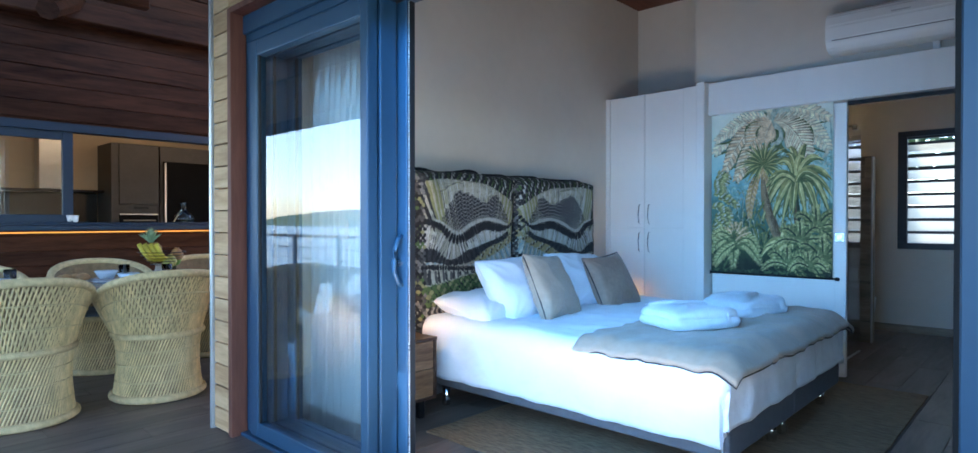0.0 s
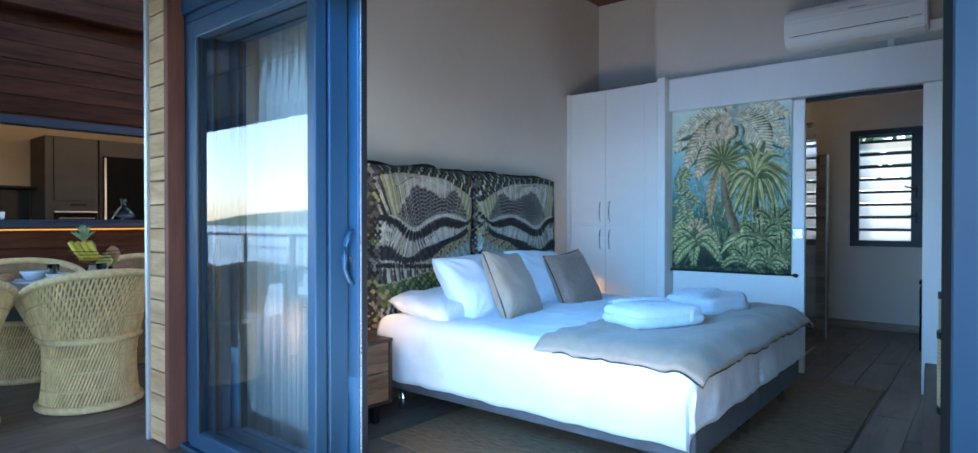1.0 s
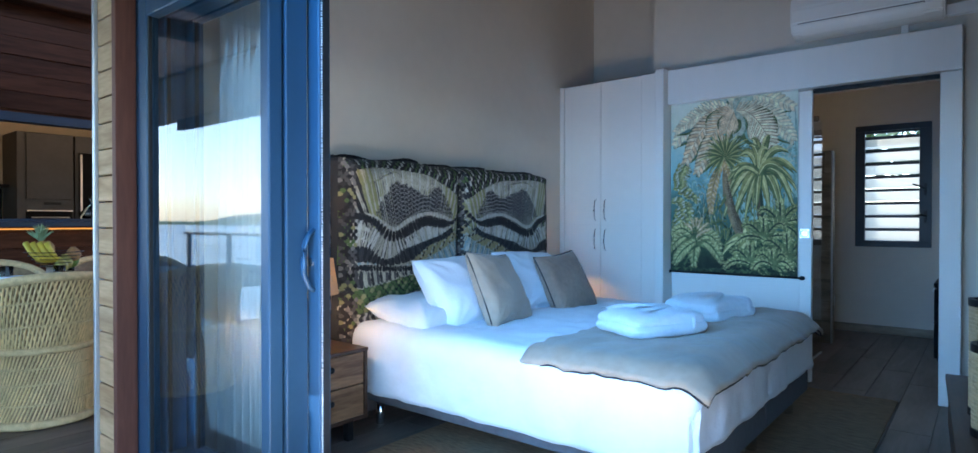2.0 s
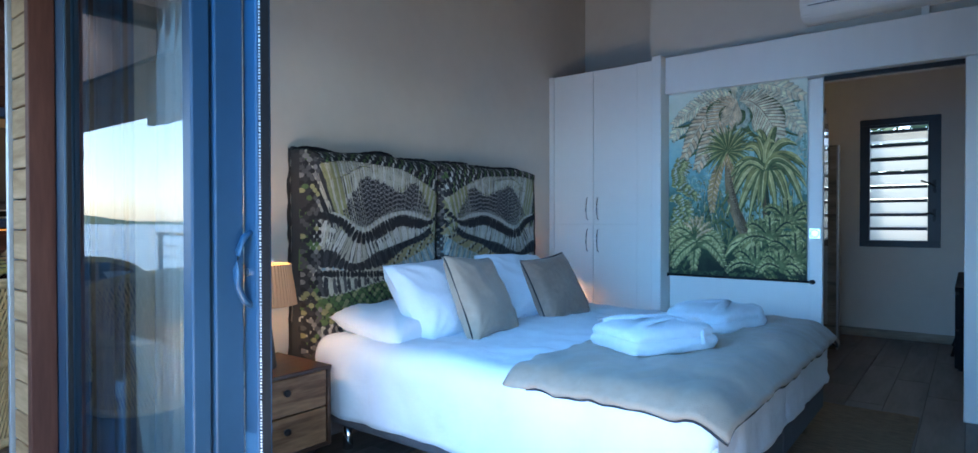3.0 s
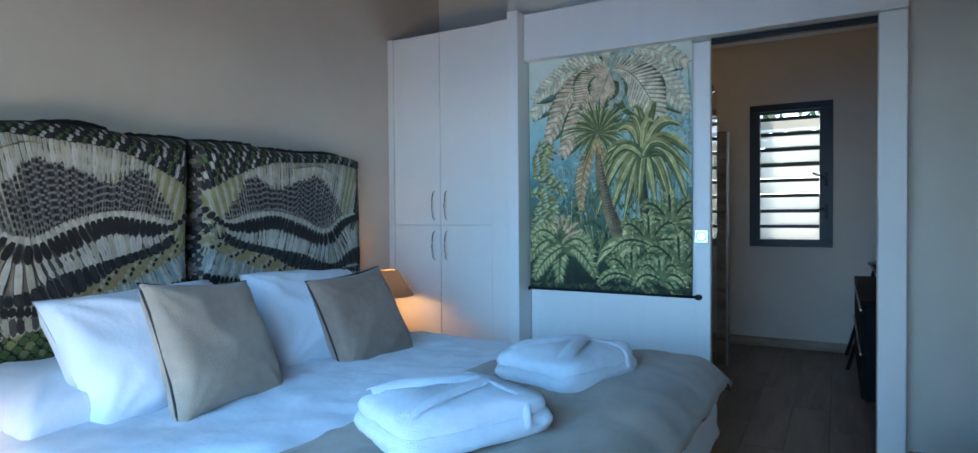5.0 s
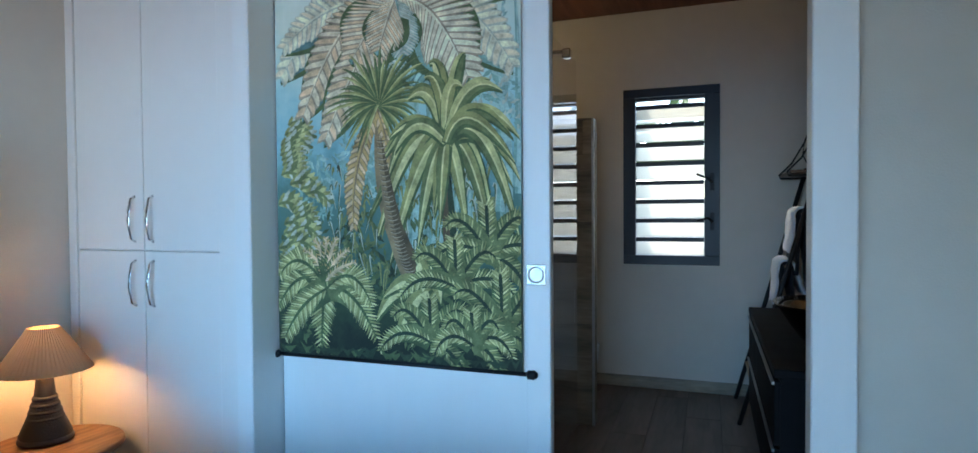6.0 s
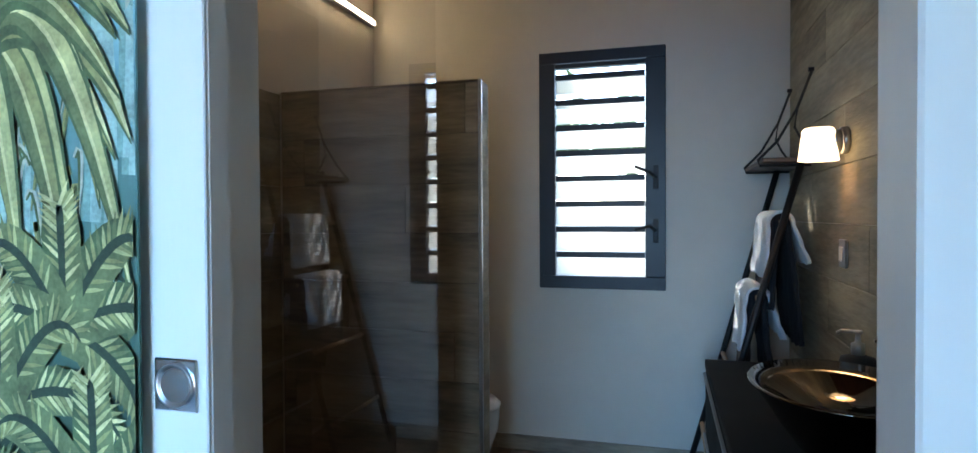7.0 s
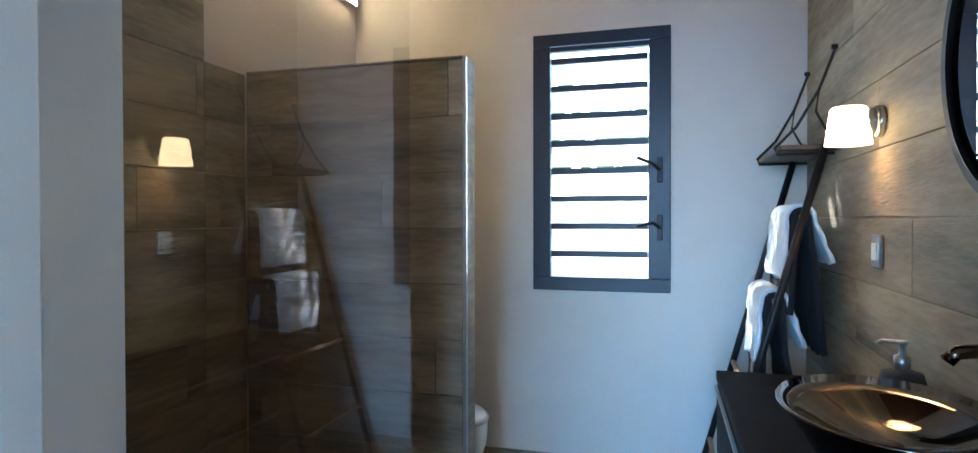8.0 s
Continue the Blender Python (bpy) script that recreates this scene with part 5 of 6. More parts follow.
# undergrowth
E0 = (0.225, 0.175)
for p1, p2 in (((0.10, 0.25), (0.0, 0.12)), ((0.10, 0.30), (0.01, 0.205)), ((0.21, 0.20), (0.20, 0.015)), ((0.34, 0.20), (0.44, 0.055)), ((0.34, 0.26), (0.42, 0.14)), ((0.10, 0.14), (0.03, 0.04))):
    frond(E0, p1, p2, 0.046, [LIME, LIGHT, LEAF], 22, rib=DARKG)
for dx, dy in ((-0.10, 0.10), (-0.05, 0.125), (0.0, 0.13), (0.05, 0.13), (0.10, 0.10), (0.13, 0.07)):
    frond((E0[0], E0[1] + 0.02), (E0[0] + dx * 0.3, E0[1] + dy * 0.8), (E0[0] + dx, E0[1] + dy), 0.02, [RUST, LEAF, TAN], 10)
F0 = (0.63, 0.175)
for p1, p2 in (((0.52, 0.22), (0.44, 0.10)), ((0.58, 0.24), (0.47, 0.16)), ((0.64, 0.26), (0.60, 0.25)), ((0.68, 0.24), (0.70, 0.15)), ((0.66, 0.14), (0.58, 0.04)), ((0.58, 0.16), (0.52, 0.06))):
    strap(F0, p1, p2, 0.02, [LIME, LEAF], 10)
for cx, cy, s in ((0.88, 0.27, 0.15), (0.76, 0.19, 0.15), (0.93, 0.095, 0.17), (0.66, 0.055, 0.14), (0.82, 0.055, 0.10)):
    for k in range(6):
        q = math.radians(-40 + 44 * k)
        frond((cx, cy), (cx + 0.65 * s * math.cos(q) / ASP, cy + 0.65 * s * math.sin(q) + 0.05), (cx + s * math.cos(q) / ASP, cy + s * math.sin(q) * 0.9 - 0.03), 0.030, [LIME, LIGHT, LEAF] if k % 2 else [LIGHT, LEAF, MID], 17, rib=SHADE)
for k in range(50):
    a = prnd.random()
    dab([(a - 0.03, 0.012 + 0.03 * prnd.random()), (a, 0.02), (a + 0.03, 0.012 + 0.03 * prnd.random()), (a, 0.004)], SHADE if k % 3 else DARKG)
    LAYER[0] += 1
part("painted_jungle", paint, INK, tap, "painted palms, ferns and misty forest")
for z, x1 in ((TZ1 + 0.008, TX1 + 0.03), (TZ0 - 0.005, TX1 + 0.03)):
    rod = part("rod", tube([(TX0 - 0.012, TY + 0.001, z), (x1, TY + 0.001, z)], 0.007, 10), PAINT if z > 1 else BLACKMETAL, tap, "slim hanging rod", smooth=True)
    for x in (TX0 - 0.014, x1):
        part("finial", lathe([(0.004, -0.018), (0.014, -0.012), (0.015, 0.008), (0.008, 0.018)], (x, TY - 0.002, z), 14, 'X'), BLACKMETAL, rod, "black knob", smooth=True)
part("hook", box(TX1 - 0.01, TX1 + 0.065, TY - 0.012, TY + 0.006, TZ1 + 0.018, TZ1 + 0.032, 0.003, 1), BLACKMETAL, tap)
part("hook", box(TX0 - 0.02, TX0 - 0.004, TY - 0.012, TY + 0.006, TZ1 - 0.03, TZ1 + 0.028, 0.003, 1), BLACKMETAL, tap)

# ---- outside: terrace roof, railing, sea, far shore ----
SEA = mat("sea_water", (0.05, 0.11, 0.16), 0.25, vary=0.25, scale=0.02, bump=0.4, bump_scale=0.6)
GARDEN = mat("garden_ground", (0.09, 0.11, 0.05), 0.95, vary=0.35, scale=0.3)
SCRUB = mat("scrub_foliage", (0.06, 0.10, 0.03), 0.8, vary=0.4, scale=6)
bm = bmesh.new()
bmesh.ops.create_circle(bm, cap_ends=True, radius=2500, segments=64)
bmesh.ops.translate(bm, verts=bm.verts, vec=(0, 0, -9.0))
solid("water", bm, SEA, "calm grey-blue sea reaching the horizon", "sea", "structure")
bm = sheet(40, 30, lambda u, v: (-40 + 80 * u, -14 + 60 * v, -0.35 - 8.9 * max(0, (0.22 - v) / 0.22) ** 0.8 + 0.3 * wob((u * 8, v * 8, 0), 1) * (1 if v < 0.2 or v > 0.45 else 0)))
solid("ground", bm, GARDEN, "grassy garden slope round the house", "ground", "structure", smooth=True)
bm = sheet(60, 4, lambda u, v: (-2600 + 3400 * u, -700 + 60 * (1 - v), -9 + v * (8 + 34 * max(0, wob((u * 5, 0, 0), 1, 3) + 0.35) + 3 * wob((u * 30, 0, 0), 1))))
solid("backdrop", bm, SCRUB, "far hilly shore across the water", "far shore", "structure")

ROOFW = grain("soffit_boards", (0.18, 0.075, 0.035), (0.34, 0.17, 0.08), 'X', 0.6, 2.0, 0.1)
bm = box(-16, 3.2, -1.15, 0.3, 2.72, 2.80)
box(-4.2, 3.2, 0.3, 2.07, 2.72, 2.80, bm=bm)
solid("terrace_roof", bm, ROOFW, "boarded wooden soffit over the terrace", "roof", "structure")
beam = thing("roof_beam", (-3.2, -1.0, 2.5), "dark timber beam carrying the terrace roof edge", "beam", kind="structure")
part("beam", box(-9.4, 3.2, -1.12, -1.02, 2.56, 2.72, 0.006, 1), DARKWOOD, beam)
part("gutter", box(-9.4, 3.2, -1.24, -1.16, 2.66, 2.76, 0.01, 2), ALU_DARK, beam)
for k in range(7):
    part("rafter", box(-3.9 + k * 1.1, -3.82 + k * 1.1, -1.0, 2.06, 2.60, 2.72, 0.004, 1), DARKWOOD, beam)
rail = thing("railing", (-1.5, -1.05, 0), "anthracite metal terrace railing with horizontal bars", "railing")
part("top_rail", box(-9.2, 2.5, -1.08, -1.02, 0.94, 0.98, 0.005, 1), ALU_DARK, rail)
for k in range(10):
    part("post", box(-9.1 + k * 1.2, -9.05 + k * 1.2, -1.075, -1.025, 0.0, 0.94), ALU_DARK, rail)
for k in range(5):
    part("bar", box(-9.2, 2.5, -1.056, -1.044, 0.14 + 0.16 * k, 0.155 + 0.16 * k), ALU_DARK, rail)
deck = thing("sun_lounger", (-4.6, -0.45, 0), "white cushioned lounger beside the railing", "sun lounger")
part("frame", box(-5.4, -3.7, -0.75, -0.15, 0.18, 0.24, 0.01, 1), DARKWOOD, deck)
part("mattress", box(-5.38, -3.72, -0.73, -0.17, 0.24, 0.34, 0.03, 3), LINEN, deck)
for lx in (-5.3, -3.85):
    for ly in (-0.72, -0.24):
        part("leg", box(lx, lx + 0.06, ly, ly + 0.06, 0, 0.18), DARKWOOD, deck)

# ---- dining terrace ----
REED = mat("bamboo_reed", (0.70, 0.53, 0.26), 0.55, vary=0.28, scale=9, stretch=(3, 3, 1), bump=0.15, bump_scale=90)
# darker backing, added behind the reeds so the chairs look closed
REED_BACKING = mat("reed_backing_dark", (0.22, 0.15, 0.075), 0.8, vary=0.3, scale=25)
ROPE = mat("palm_rope", (0.62, 0.48, 0.25), 0.8, vary=0.22, scale=30, bump=0.7, bump_scale=120)
SEATPAD = mat("seat_pad", (0.10, 0.11, 0.13), 0.9, vary=0.15, scale=20)


def low_r(z):
    return 0.232 + 0.04 * (1 - z / 0.43) ** 2 + 0.03 * (z / 0.43) ** 3


def back_top(a):
    """Height of the back's rim at an angle from straight behind."""
    q = min(1, abs(a) / 1.95)
    return 0.845 - 0.21 * q ** 2.2


def back_pt(a, v, off=0.0):
    z = 0.43 + (back_top(a) - 0.43) * v
    r = 0.262 + 0.095 * v ** 1.1 + off
    return (r * math.cos(a), r * math.sin(a), z)


def wicker_chair():
    t = thing("wicker_chair", (0, 0, 0), "barrel-shaped bamboo reed chair bound with palm rope, at the dining table", "wicker chair", "chairs round the dining table")
    bm = bmesh.new()
    n = 84
    for k in range(n):
        a = 2 * math.pi * k / n
        pts = [((low_r(z) + 0.004) * math.cos(a + 0.62 * z / 0.43), (low_r(z) + 0.004) * math.sin(a + 0.62 * z / 0.43), z) for z in (0.02, 0.12, 0.22, 0.33, 0.43)]
        tube(pts, 0.0062, 5, bm)
    part("lower_reeds", bm, REED, t, "slanting bamboo reeds")
    part("inner_shell", lathe([(low_r(z) - 0.006, z) for z in (0.02, 0.12, 0.22, 0.33, 0.43)], n=40, cap=False), REED_BACKING, t, smooth=True)
    bm = bmesh.new()
    m = 64
    for k in range(m):
        a = -1.95 + 3.9 * k / (m - 1)
        tube([back_pt(max(-1.95, min(1.95, a - 0.16 + 0.32 * v)), v, 0.006) for v in (0, 0.25, 0.5, 0.75, 1)], 0.006, 5, bm)
    part("back_reeds", bm, REED, t, "fanned bamboo reeds of the back")
    bm = bmesh.new()
    for k in range(m // 2):
        a = -1.95 + 3.9 * (k + 0.5) / (m / 2)
        tube([back_pt(max(-1.95, min(1.95, a + 0.22 - 0.44 * v)), v, -0.006) for v in (0, 0.25, 0.5, 0.75, 1)], 0.006, 5, bm)
    part("inner_reeds", bm, REED, t)
    part("back_lining", sheet(30, 5, lambda u, v: back_pt(-1.95 + 3.9 * u, v, -0.014)), REED_BACKING, t, smooth=True)
    for v in (0.35, 0.68):
        part("binding", tube([back_pt(-1.95 + 3.9 * i / 40, v, 0.010) for i in range(41)], 0.005, 6), ROPE, t)
    for z in (0.13, 0.24, 0.33):
        part("binding", tube([((low_r(z) + 0.008) * math.cos(2 * math.pi * i / 40), (low_r(z) + 0.008) * math.sin(2 * math.pi * i / 40), z) for i in range(40)], 0.005, 6, closed=True), ROPE, t)
    rim_pts = [back_pt(-1.95, v) for v in (0.0, 0.3, 0.6, 0.85)] + [back_pt(-1.95 + 3.9 * i / 50, 1.0) for i in range(51)] + [back_pt(1.95, v) for v in (0.85, 0.6, 0.3, 0.0)]
    part("top_rim", tube(rim_pts, 0.026, 10), ROPE, t, "thick rope-wound rim", smooth=True)
    part("waist_ring", tube([(0.272 * math.cos(2 * math.pi * i / 44), 0.272 * math.sin(2 * math.pi * i / 44), 0.43) for i in range(44)], 0.021, 10, closed=True), ROPE, t, smooth=True)
    part("base_ring", tube([(0.276 * math.cos(2 * math.pi * i / 44), 0.276 * math.sin(2 * math.pi * i / 44), 0.024) for i in range(44)], 0.024, 10, closed=True), ROPE, t, smooth=True)
    part("seat", lathe([(0.001, 0.435), (0.24, 0.435), (0.25, 0.45), (0.24, 0.475), (0.001, 0.48)], n=36, cap=False), SEATPAD, t, "dark seat cushion", smooth=True)
    return t


ch = wicker_chair()
ch.location = (-3.90, 2.13, 0.0)
copy_thing(ch, pose(-3.88, 1.36, 0, 0, 0, -6))
copy_thing(ch, pose(-5.0, 2.10, 0, 0, 0, 180))
copy_thing(ch, pose(-5.0, 2.96, 0, 0, 0, 174))
copy_thing(ch, pose(-5.0, 1.25, 0, 0, 0, 186))
copy_thing(ch, pose(-3.92, 3.10, 0, 0, 0, 4))

TABLEWOOD = grain("grey_teak", (0.20, 0.16, 0.12), (0.36, 0.30, 0.24), 'Y', 0.6, 2.5, 0.1)
tb = thing("dining_table", (-4.45, 1.9, 0), "weathered grey teak dining table laid for breakfast", "dining table")
for k in range(5):
    part("plank", box(-4.86 + k * 0.164, -4.70 + k * 0.164, 0.35, 3.45, 0.70, 0.745, 0.004, 1), TABLEWOOD, tb)
part("apron", box(-4.80, -4.11, 0.50, 3.30, 0.63, 0.699), TABLEWOOD, tb)
for lx in (-4.78, -4.22):
    for ly in (0.55, 3.15):
        part("leg", box(lx, lx + 0.09, ly, ly + 0.09, 0, 0.629, 0.004, 1), TABLEWOOD, tb)
BLUEWARE = mat("pale_blue_ware", (0.55, 0.64, 0.72), 0.25, vary=0.05, scale=8)
CRUST = mat("bread_crust", (0.34, 0.19, 0.08), 0.8, vary=0.3, scale=20, bump=0.4, bump_scale=60)


def dish(name, x, y, r, h, label, material=BLUEWARE):
    return solid(name, lathe([(r * 0.55, 0.0), (r * 0.6, 0.004), (r, h), (r * 0.97, h + 0.002), (r * 0.55, 0.008), (0.001, 0.006)], (x, y, 0.746), 26, cap=False), material, label, name.split("_")[-1], smooth=True, group="breakfast ware")


dish("plate", -4.30, 1.95, 0.13, 0.018, "pale blue plate on the dining table")
dish("plate", -4.30, 1.20, 0.13, 0.018, "pale blue plate on the dining table")
dish("plate", -4.66, 1.55, 0.13, 0.018, "pale blue plate on the dining table")
dish("bowl", -4.66, 2.02, 0.08, 0.06, "pale blue bowl on the dining table")
dish("bowl", -4.42, 2.10, 0.075, 0.05, "pale blue bowl on the dining table")
dish("bowl", -4.35, 1.32, 0.08, 0.06, "pale blue bowl on the dining table")
dish("plate", -4.45, 2.95, 0.13, 0.018, "pale plate near the table end")
CLEAR = pane("tumbler_glass", (0.9, 0.94, 0.95), 1.5)
for gx, gy in ((-4.52, 2.10), (-4.40, 2.36), (-4.55, 1.42), (-4.62, 1.30), (-4.7, 2.5)):
    solid("tumbler", lathe([(0.001, 0.002), (0.032, 0.0), (0.038, 0.11), (0.035, 0.11), (0.03, 0.008), (0.001, 0.01)], (gx, gy, 0.746), 20, cap=False), CLEAR, "clear drinking glass on the dining table", "glass", group="drinking glasses", smooth=True)
pas = thing("bread_plate", (-4.52, 1.78, 0.746), "plate with bread rolls and pastries", "bread")
part("plate", lathe([(0.08, 0.0), (0.15, 0.014), (0.14, 0.016), (0.001, 0.006)], (-4.52, 1.78, 0.746), 26, cap=False), BLUEWARE, pas)
for k, (dx, dy, r) in enumerate(((0.03, 0.05, 0.045), (-0.04, 0.02, 0.04), (0.01, -0.05, 0.042), (-0.05, -0.06, 0.035))):
    part("bread_roll", lathe([(0.2 * r, 0.0), (0.85 * r, 0.2 * r), (r, 0.5 * r), (0.8 * r, 0.95 * r), (0.3 * r, 1.2 * r), (0.01, 1.22 * r)], (-4.52 + dx, 1.78 + dy, 0.757), 16), CRUST, pas, smooth=True)

# fruit bowl on its foot
FX, FY, FZ = -4.50, 2.36, 0.746
fb = thing("fruit_bowl", (FX, FY, FZ), "wire fruit bowl on a stone foot, holding pineapple, bananas and mango", "fruit bowl")
part("foot", lathe([(0.085, 0.0), (0.09, 0.02), (0.05, 0.06), (0.045, 0.09), (0.07, 0.10)], (FX, FY, FZ), 24), TABLEWOOD, fb, smooth=True)
for k in range(5):
    r, z = 0.08 + 0.022 * k, FZ + 0.10 + 0.024 * k
    part("wire", tube([(FX + r * math.cos(q / 28 * 6.2832), FY + r * math.sin(q / 28 * 6.2832), z) for q in range(28)], 0.003, 5, closed=True), BLACKMETAL, fb)
YEL = mat("banana_skin", (0.55, 0.45, 0.05), 0.5, vary=0.2, scale=14)
GRN = mat("green_fruit", (0.12, 0.22, 0.03), 0.45, vary=0.3, scale=10)
PEARC = mat("pear_skin", (0.36, 0.33, 0.08), 0.5, vary=0.2, scale=12)
PINE = mat("pineapple_skin", (0.30, 0.17, 0.04), 0.7, vary=0.4, scale=40, bump=0.9, bump_scale=60)
for k in range(4):
    s = 0.035 * (k - 1.5)
    pts = [(FX + 0.02 + s * 0.4, FY - 0.11 + s, FZ + 0.26 - 0.001 * k), (FX + 0.05 + s * 0.3, FY - 0.09 + s, FZ + 0.20), (FX + 0.06, FY - 0.06 + s, FZ + 0.155), (FX + 0.05, FY - 0.01 + s, FZ + 0.13)]
    part("banana", tube(pts, 0.018, 10, taper=0.014), YEL, fb, "yellow banana", smooth=True)
pa = part("pineapple", lathe([(0.02, -0.01), (0.05, 0.01), (0.062, 0.06), (0.055, 0.12), (0.03, 0.15)], (FX - 0.03, FY - 0.05, FZ + 0.12), 20), PINE, fb, "ripe pineapple with its green crown", smooth=True)
bm = bmesh.new()
for k in range(26):
    a, r, h = k * 2.4, 0.03 + 0.075 * ((k % 9) / 9), 0.13 - 0.07 * ((k % 9) / 9)
    bx, by, bz = FX - 0.03, FY - 0.07, FZ + 0.26
    ca, sa = math.cos(a), math.sin(a)
    v = [bm.verts.new(p) for p in ((bx - sa * 0.011, by + ca * 0.011, bz), (bx + sa * 0.011, by - ca * 0.011, bz), (bx + ca * r * .6 + sa * 0.008, by + sa * r * .6 - ca * 0.008, bz + h * .75), (bx + ca * r, by + sa * r, bz + h), (bx + ca * r * .6 - sa * 0.008, by + sa * r * .6 + ca * 0.008, bz + h * .75))]
    bm.faces.new(v)
part("crown", bm, mat("pineapple_leaf", (0.20, 0.30, 0.17), 0.6, vary=0.3, scale=20), pa, "spiky green crown")
for dx, dy, dz, r, mm in ((0.03, 0.05, 0.12, 0.05, PEARC), (-0.03, 0.10, 0.13, 0.055, GRN), (0.0, 0.11, 0.17, 0.05, CRUST), (0.06, 0.02, 0.10, 0.045, PEARC)):
    part("fruit", lathe([(0.2 * r, -r * .95), (0.75 * r, -0.6 * r), (r, 0.0), (0.7 * r, 0.7 * r), (0.3 * r, 1.05 * r), (0.02, 1.12 * r)], (FX + dx, FY + dy, FZ + dz), 18), mm, fb, smooth=True)

# ---- kitchen behind the pass-through ----
KX = -5.90
kw = thing("wall_kitchen", (KX, 2, 0), "dark-stained horizontal board wall with a wide kitchen hatch", "wall", kind="structure")
part("core", box(KX - 0.14, KX - 0.03, 1.35, 6.4, 0.0, 1.12), DARKWOOD, kw)
part("core", box(KX - 0.14, KX - 0.03, 1.35, 6.4, 2.06, 5.2), DARKWOOD, kw)
for k in range(8):
    part("board", box(KX - 0.03, KX - 0.004 - 0.006 * (k % 2), 1.35, 6.4, 0.005 + k * 0.131, 0.130 + k * 0.131, 0.003, 1), DARKWOOD, kw)
for k in range(19):
    part("board", box(KX - 0.03, KX - 0.004 - 0.008 * ((k * 7) % 3), 1.35, 6.4, 2.085 + k * 0.152, 2.232 + k * 0.152, 0.003, 1), DARKWOOD, kw)
part("led_strip", box(KX - 0.003, KX + 0.008, 1.4, 6.2, 1.075, 1.088), glow("strip_amber", (1.0, 0.40, 0.07), 0.15), kw, "lit amber light strip under the bar top")
HATCH = mat("hatch_frame_navy", (0.018, 0.036, 0.066), 0.4, 0.1, vary=0.08, scale=5, bump=0.05, bump_scale=300)
bar = thing("bar_top", (KX, 2, 1.1), "anthracite bar counter in the kitchen hatch", "counter", kind="structure")
part("slab", box(KX - 0.35, KX + 0.14, 1.4, 6.2, 1.10, 1.145, 0.004, 1), HATCH, bar)
hw = thing("window_2", (KX, 2, 1.15), "anthracite sliding hatch window, half open", "window", kind="structure")
part("head", box(KX - 0.12, KX + 0.01, 1.4, 6.2, 1.985, 2.06, 0.003, 1), HATCH, hw)
part("sill", box(KX - 0.12, KX + 0.01, 1.4, 6.2, 1.146, 1.17, 0.003, 1), HATCH, hw)
sa = part("sash", box(KX - 0.07, KX - 0.02, 2.02, 2.10, 1.17, 1.985, 0.003, 1), HATCH, hw)
part("sash_rail", box(KX - 0.07, KX - 0.02, 1.4, 2.02, 1.17, 1.24, 0.003, 1), HATCH, sa)
part("sash_rail", box(KX - 0.07, KX - 0.02, 1.4, 2.02, 1.91, 1.985, 0.003, 1), HATCH, sa)
p = part("pane", sheet(1, 1, lambda u, v: (KX - 0.045, 1.4 + 0.625 * u, 1.235 + 0.68 * v)), GLASS, sa)
p.visible_shadow = False
CREAMWALL = mat("cream_paint", (0.60, 0.50, 0.36), 0.85, vary=0.05, scale=2)
bm = box(-9.2, -9.05, 1.2, 6.4, 0, 3.0)
box(-9.05, KX - 0.14, 1.2, 1.32, 0, 3.0, bm=bm)
box(-9.05, KX - 0.14, 6.4, 6.52, 0, 3.0, bm=bm)
solid("wall_kitchen_back", bm, CREAMWALL, "cream kitchen walls lit warm by a strip light", "wall", "structure")
solid("ceiling_kitchen", box(-9.2, KX - 0.14, 1.2, 6.5, 2.75, 2.85), CREAMWALL, "cream kitchen ceiling", "ceiling", "structure")
solid("floor_kitchen", box(-9.2, -6.3, 1.2, 6.5, -0.2, 0.0), PLANKTILE, "grey-brown kitchen floor", "floor", "structure")
GREYCAB = mat("concrete_laminate", (0.05, 0.046, 0.044), 0.5, vary=0.22, scale=3, bump=0.05, bump_scale=50)
BLACKGL = mat("black_glass", (0.008, 0.008, 0.01), 0.12, vary=0.1, scale=4)
tall = thing("kitchen_cabinet", (-8.7, 2.85, 0), "tall grey laminate kitchen cabinet with a built-in oven", "kitchen cabinet")
part("body", box(-9.045, -8.45, 3.10, 3.68, 0.0, 2.21, 0.003, 1), GREYCAB, tall)
part("door", box(-8.45, -8.43, 3.19, 3.67, 1.41, 2.20, 0.002, 1), GREYCAB, tall)
part("vent", box(-8.43, -8.424, 3.36, 3.54, 1.345, 1.375), RUBBER, tall)
ov = part("oven", box(-8.45, -8.425, 3.19, 3.66, 0.72, 1.28, 0.004, 1), MATTBLACK, tall, "black glass built-in oven")
part("handle", tube([(-8.40, 3.23, 1.19), (-8.40, 3.62, 1.19)], 0.009, 8), STEEL, ov)
part("trim", box(-8.424, -8.42, 3.19, 3.66, 1.265, 1.278), STEEL, ov)
fri = thing("refrigerator", (-8.7, 3.75, 0), "dark built-in refrigerator with a steel edge handle", "refrigerator")
part("body", box(-9.045, -8.46, 3.70, 4.80, 0.0, 2.21, 0.004, 1), GREYCAB, fri)
part("door", box(-8.46, -8.43, 3.74, 4.62, 0.08, 2.0, 0.004, 1), MATTBLACK, fri)
part("handle", box(-8.43, -8.405, 3.74, 3.765, 0.9, 1.98, 0.003, 1), STEEL, fri)
low = thing("base_cabinet", (-8.75, 1.2, 0), "dark kitchen base units with worktop and black splashback", "base cabinet")
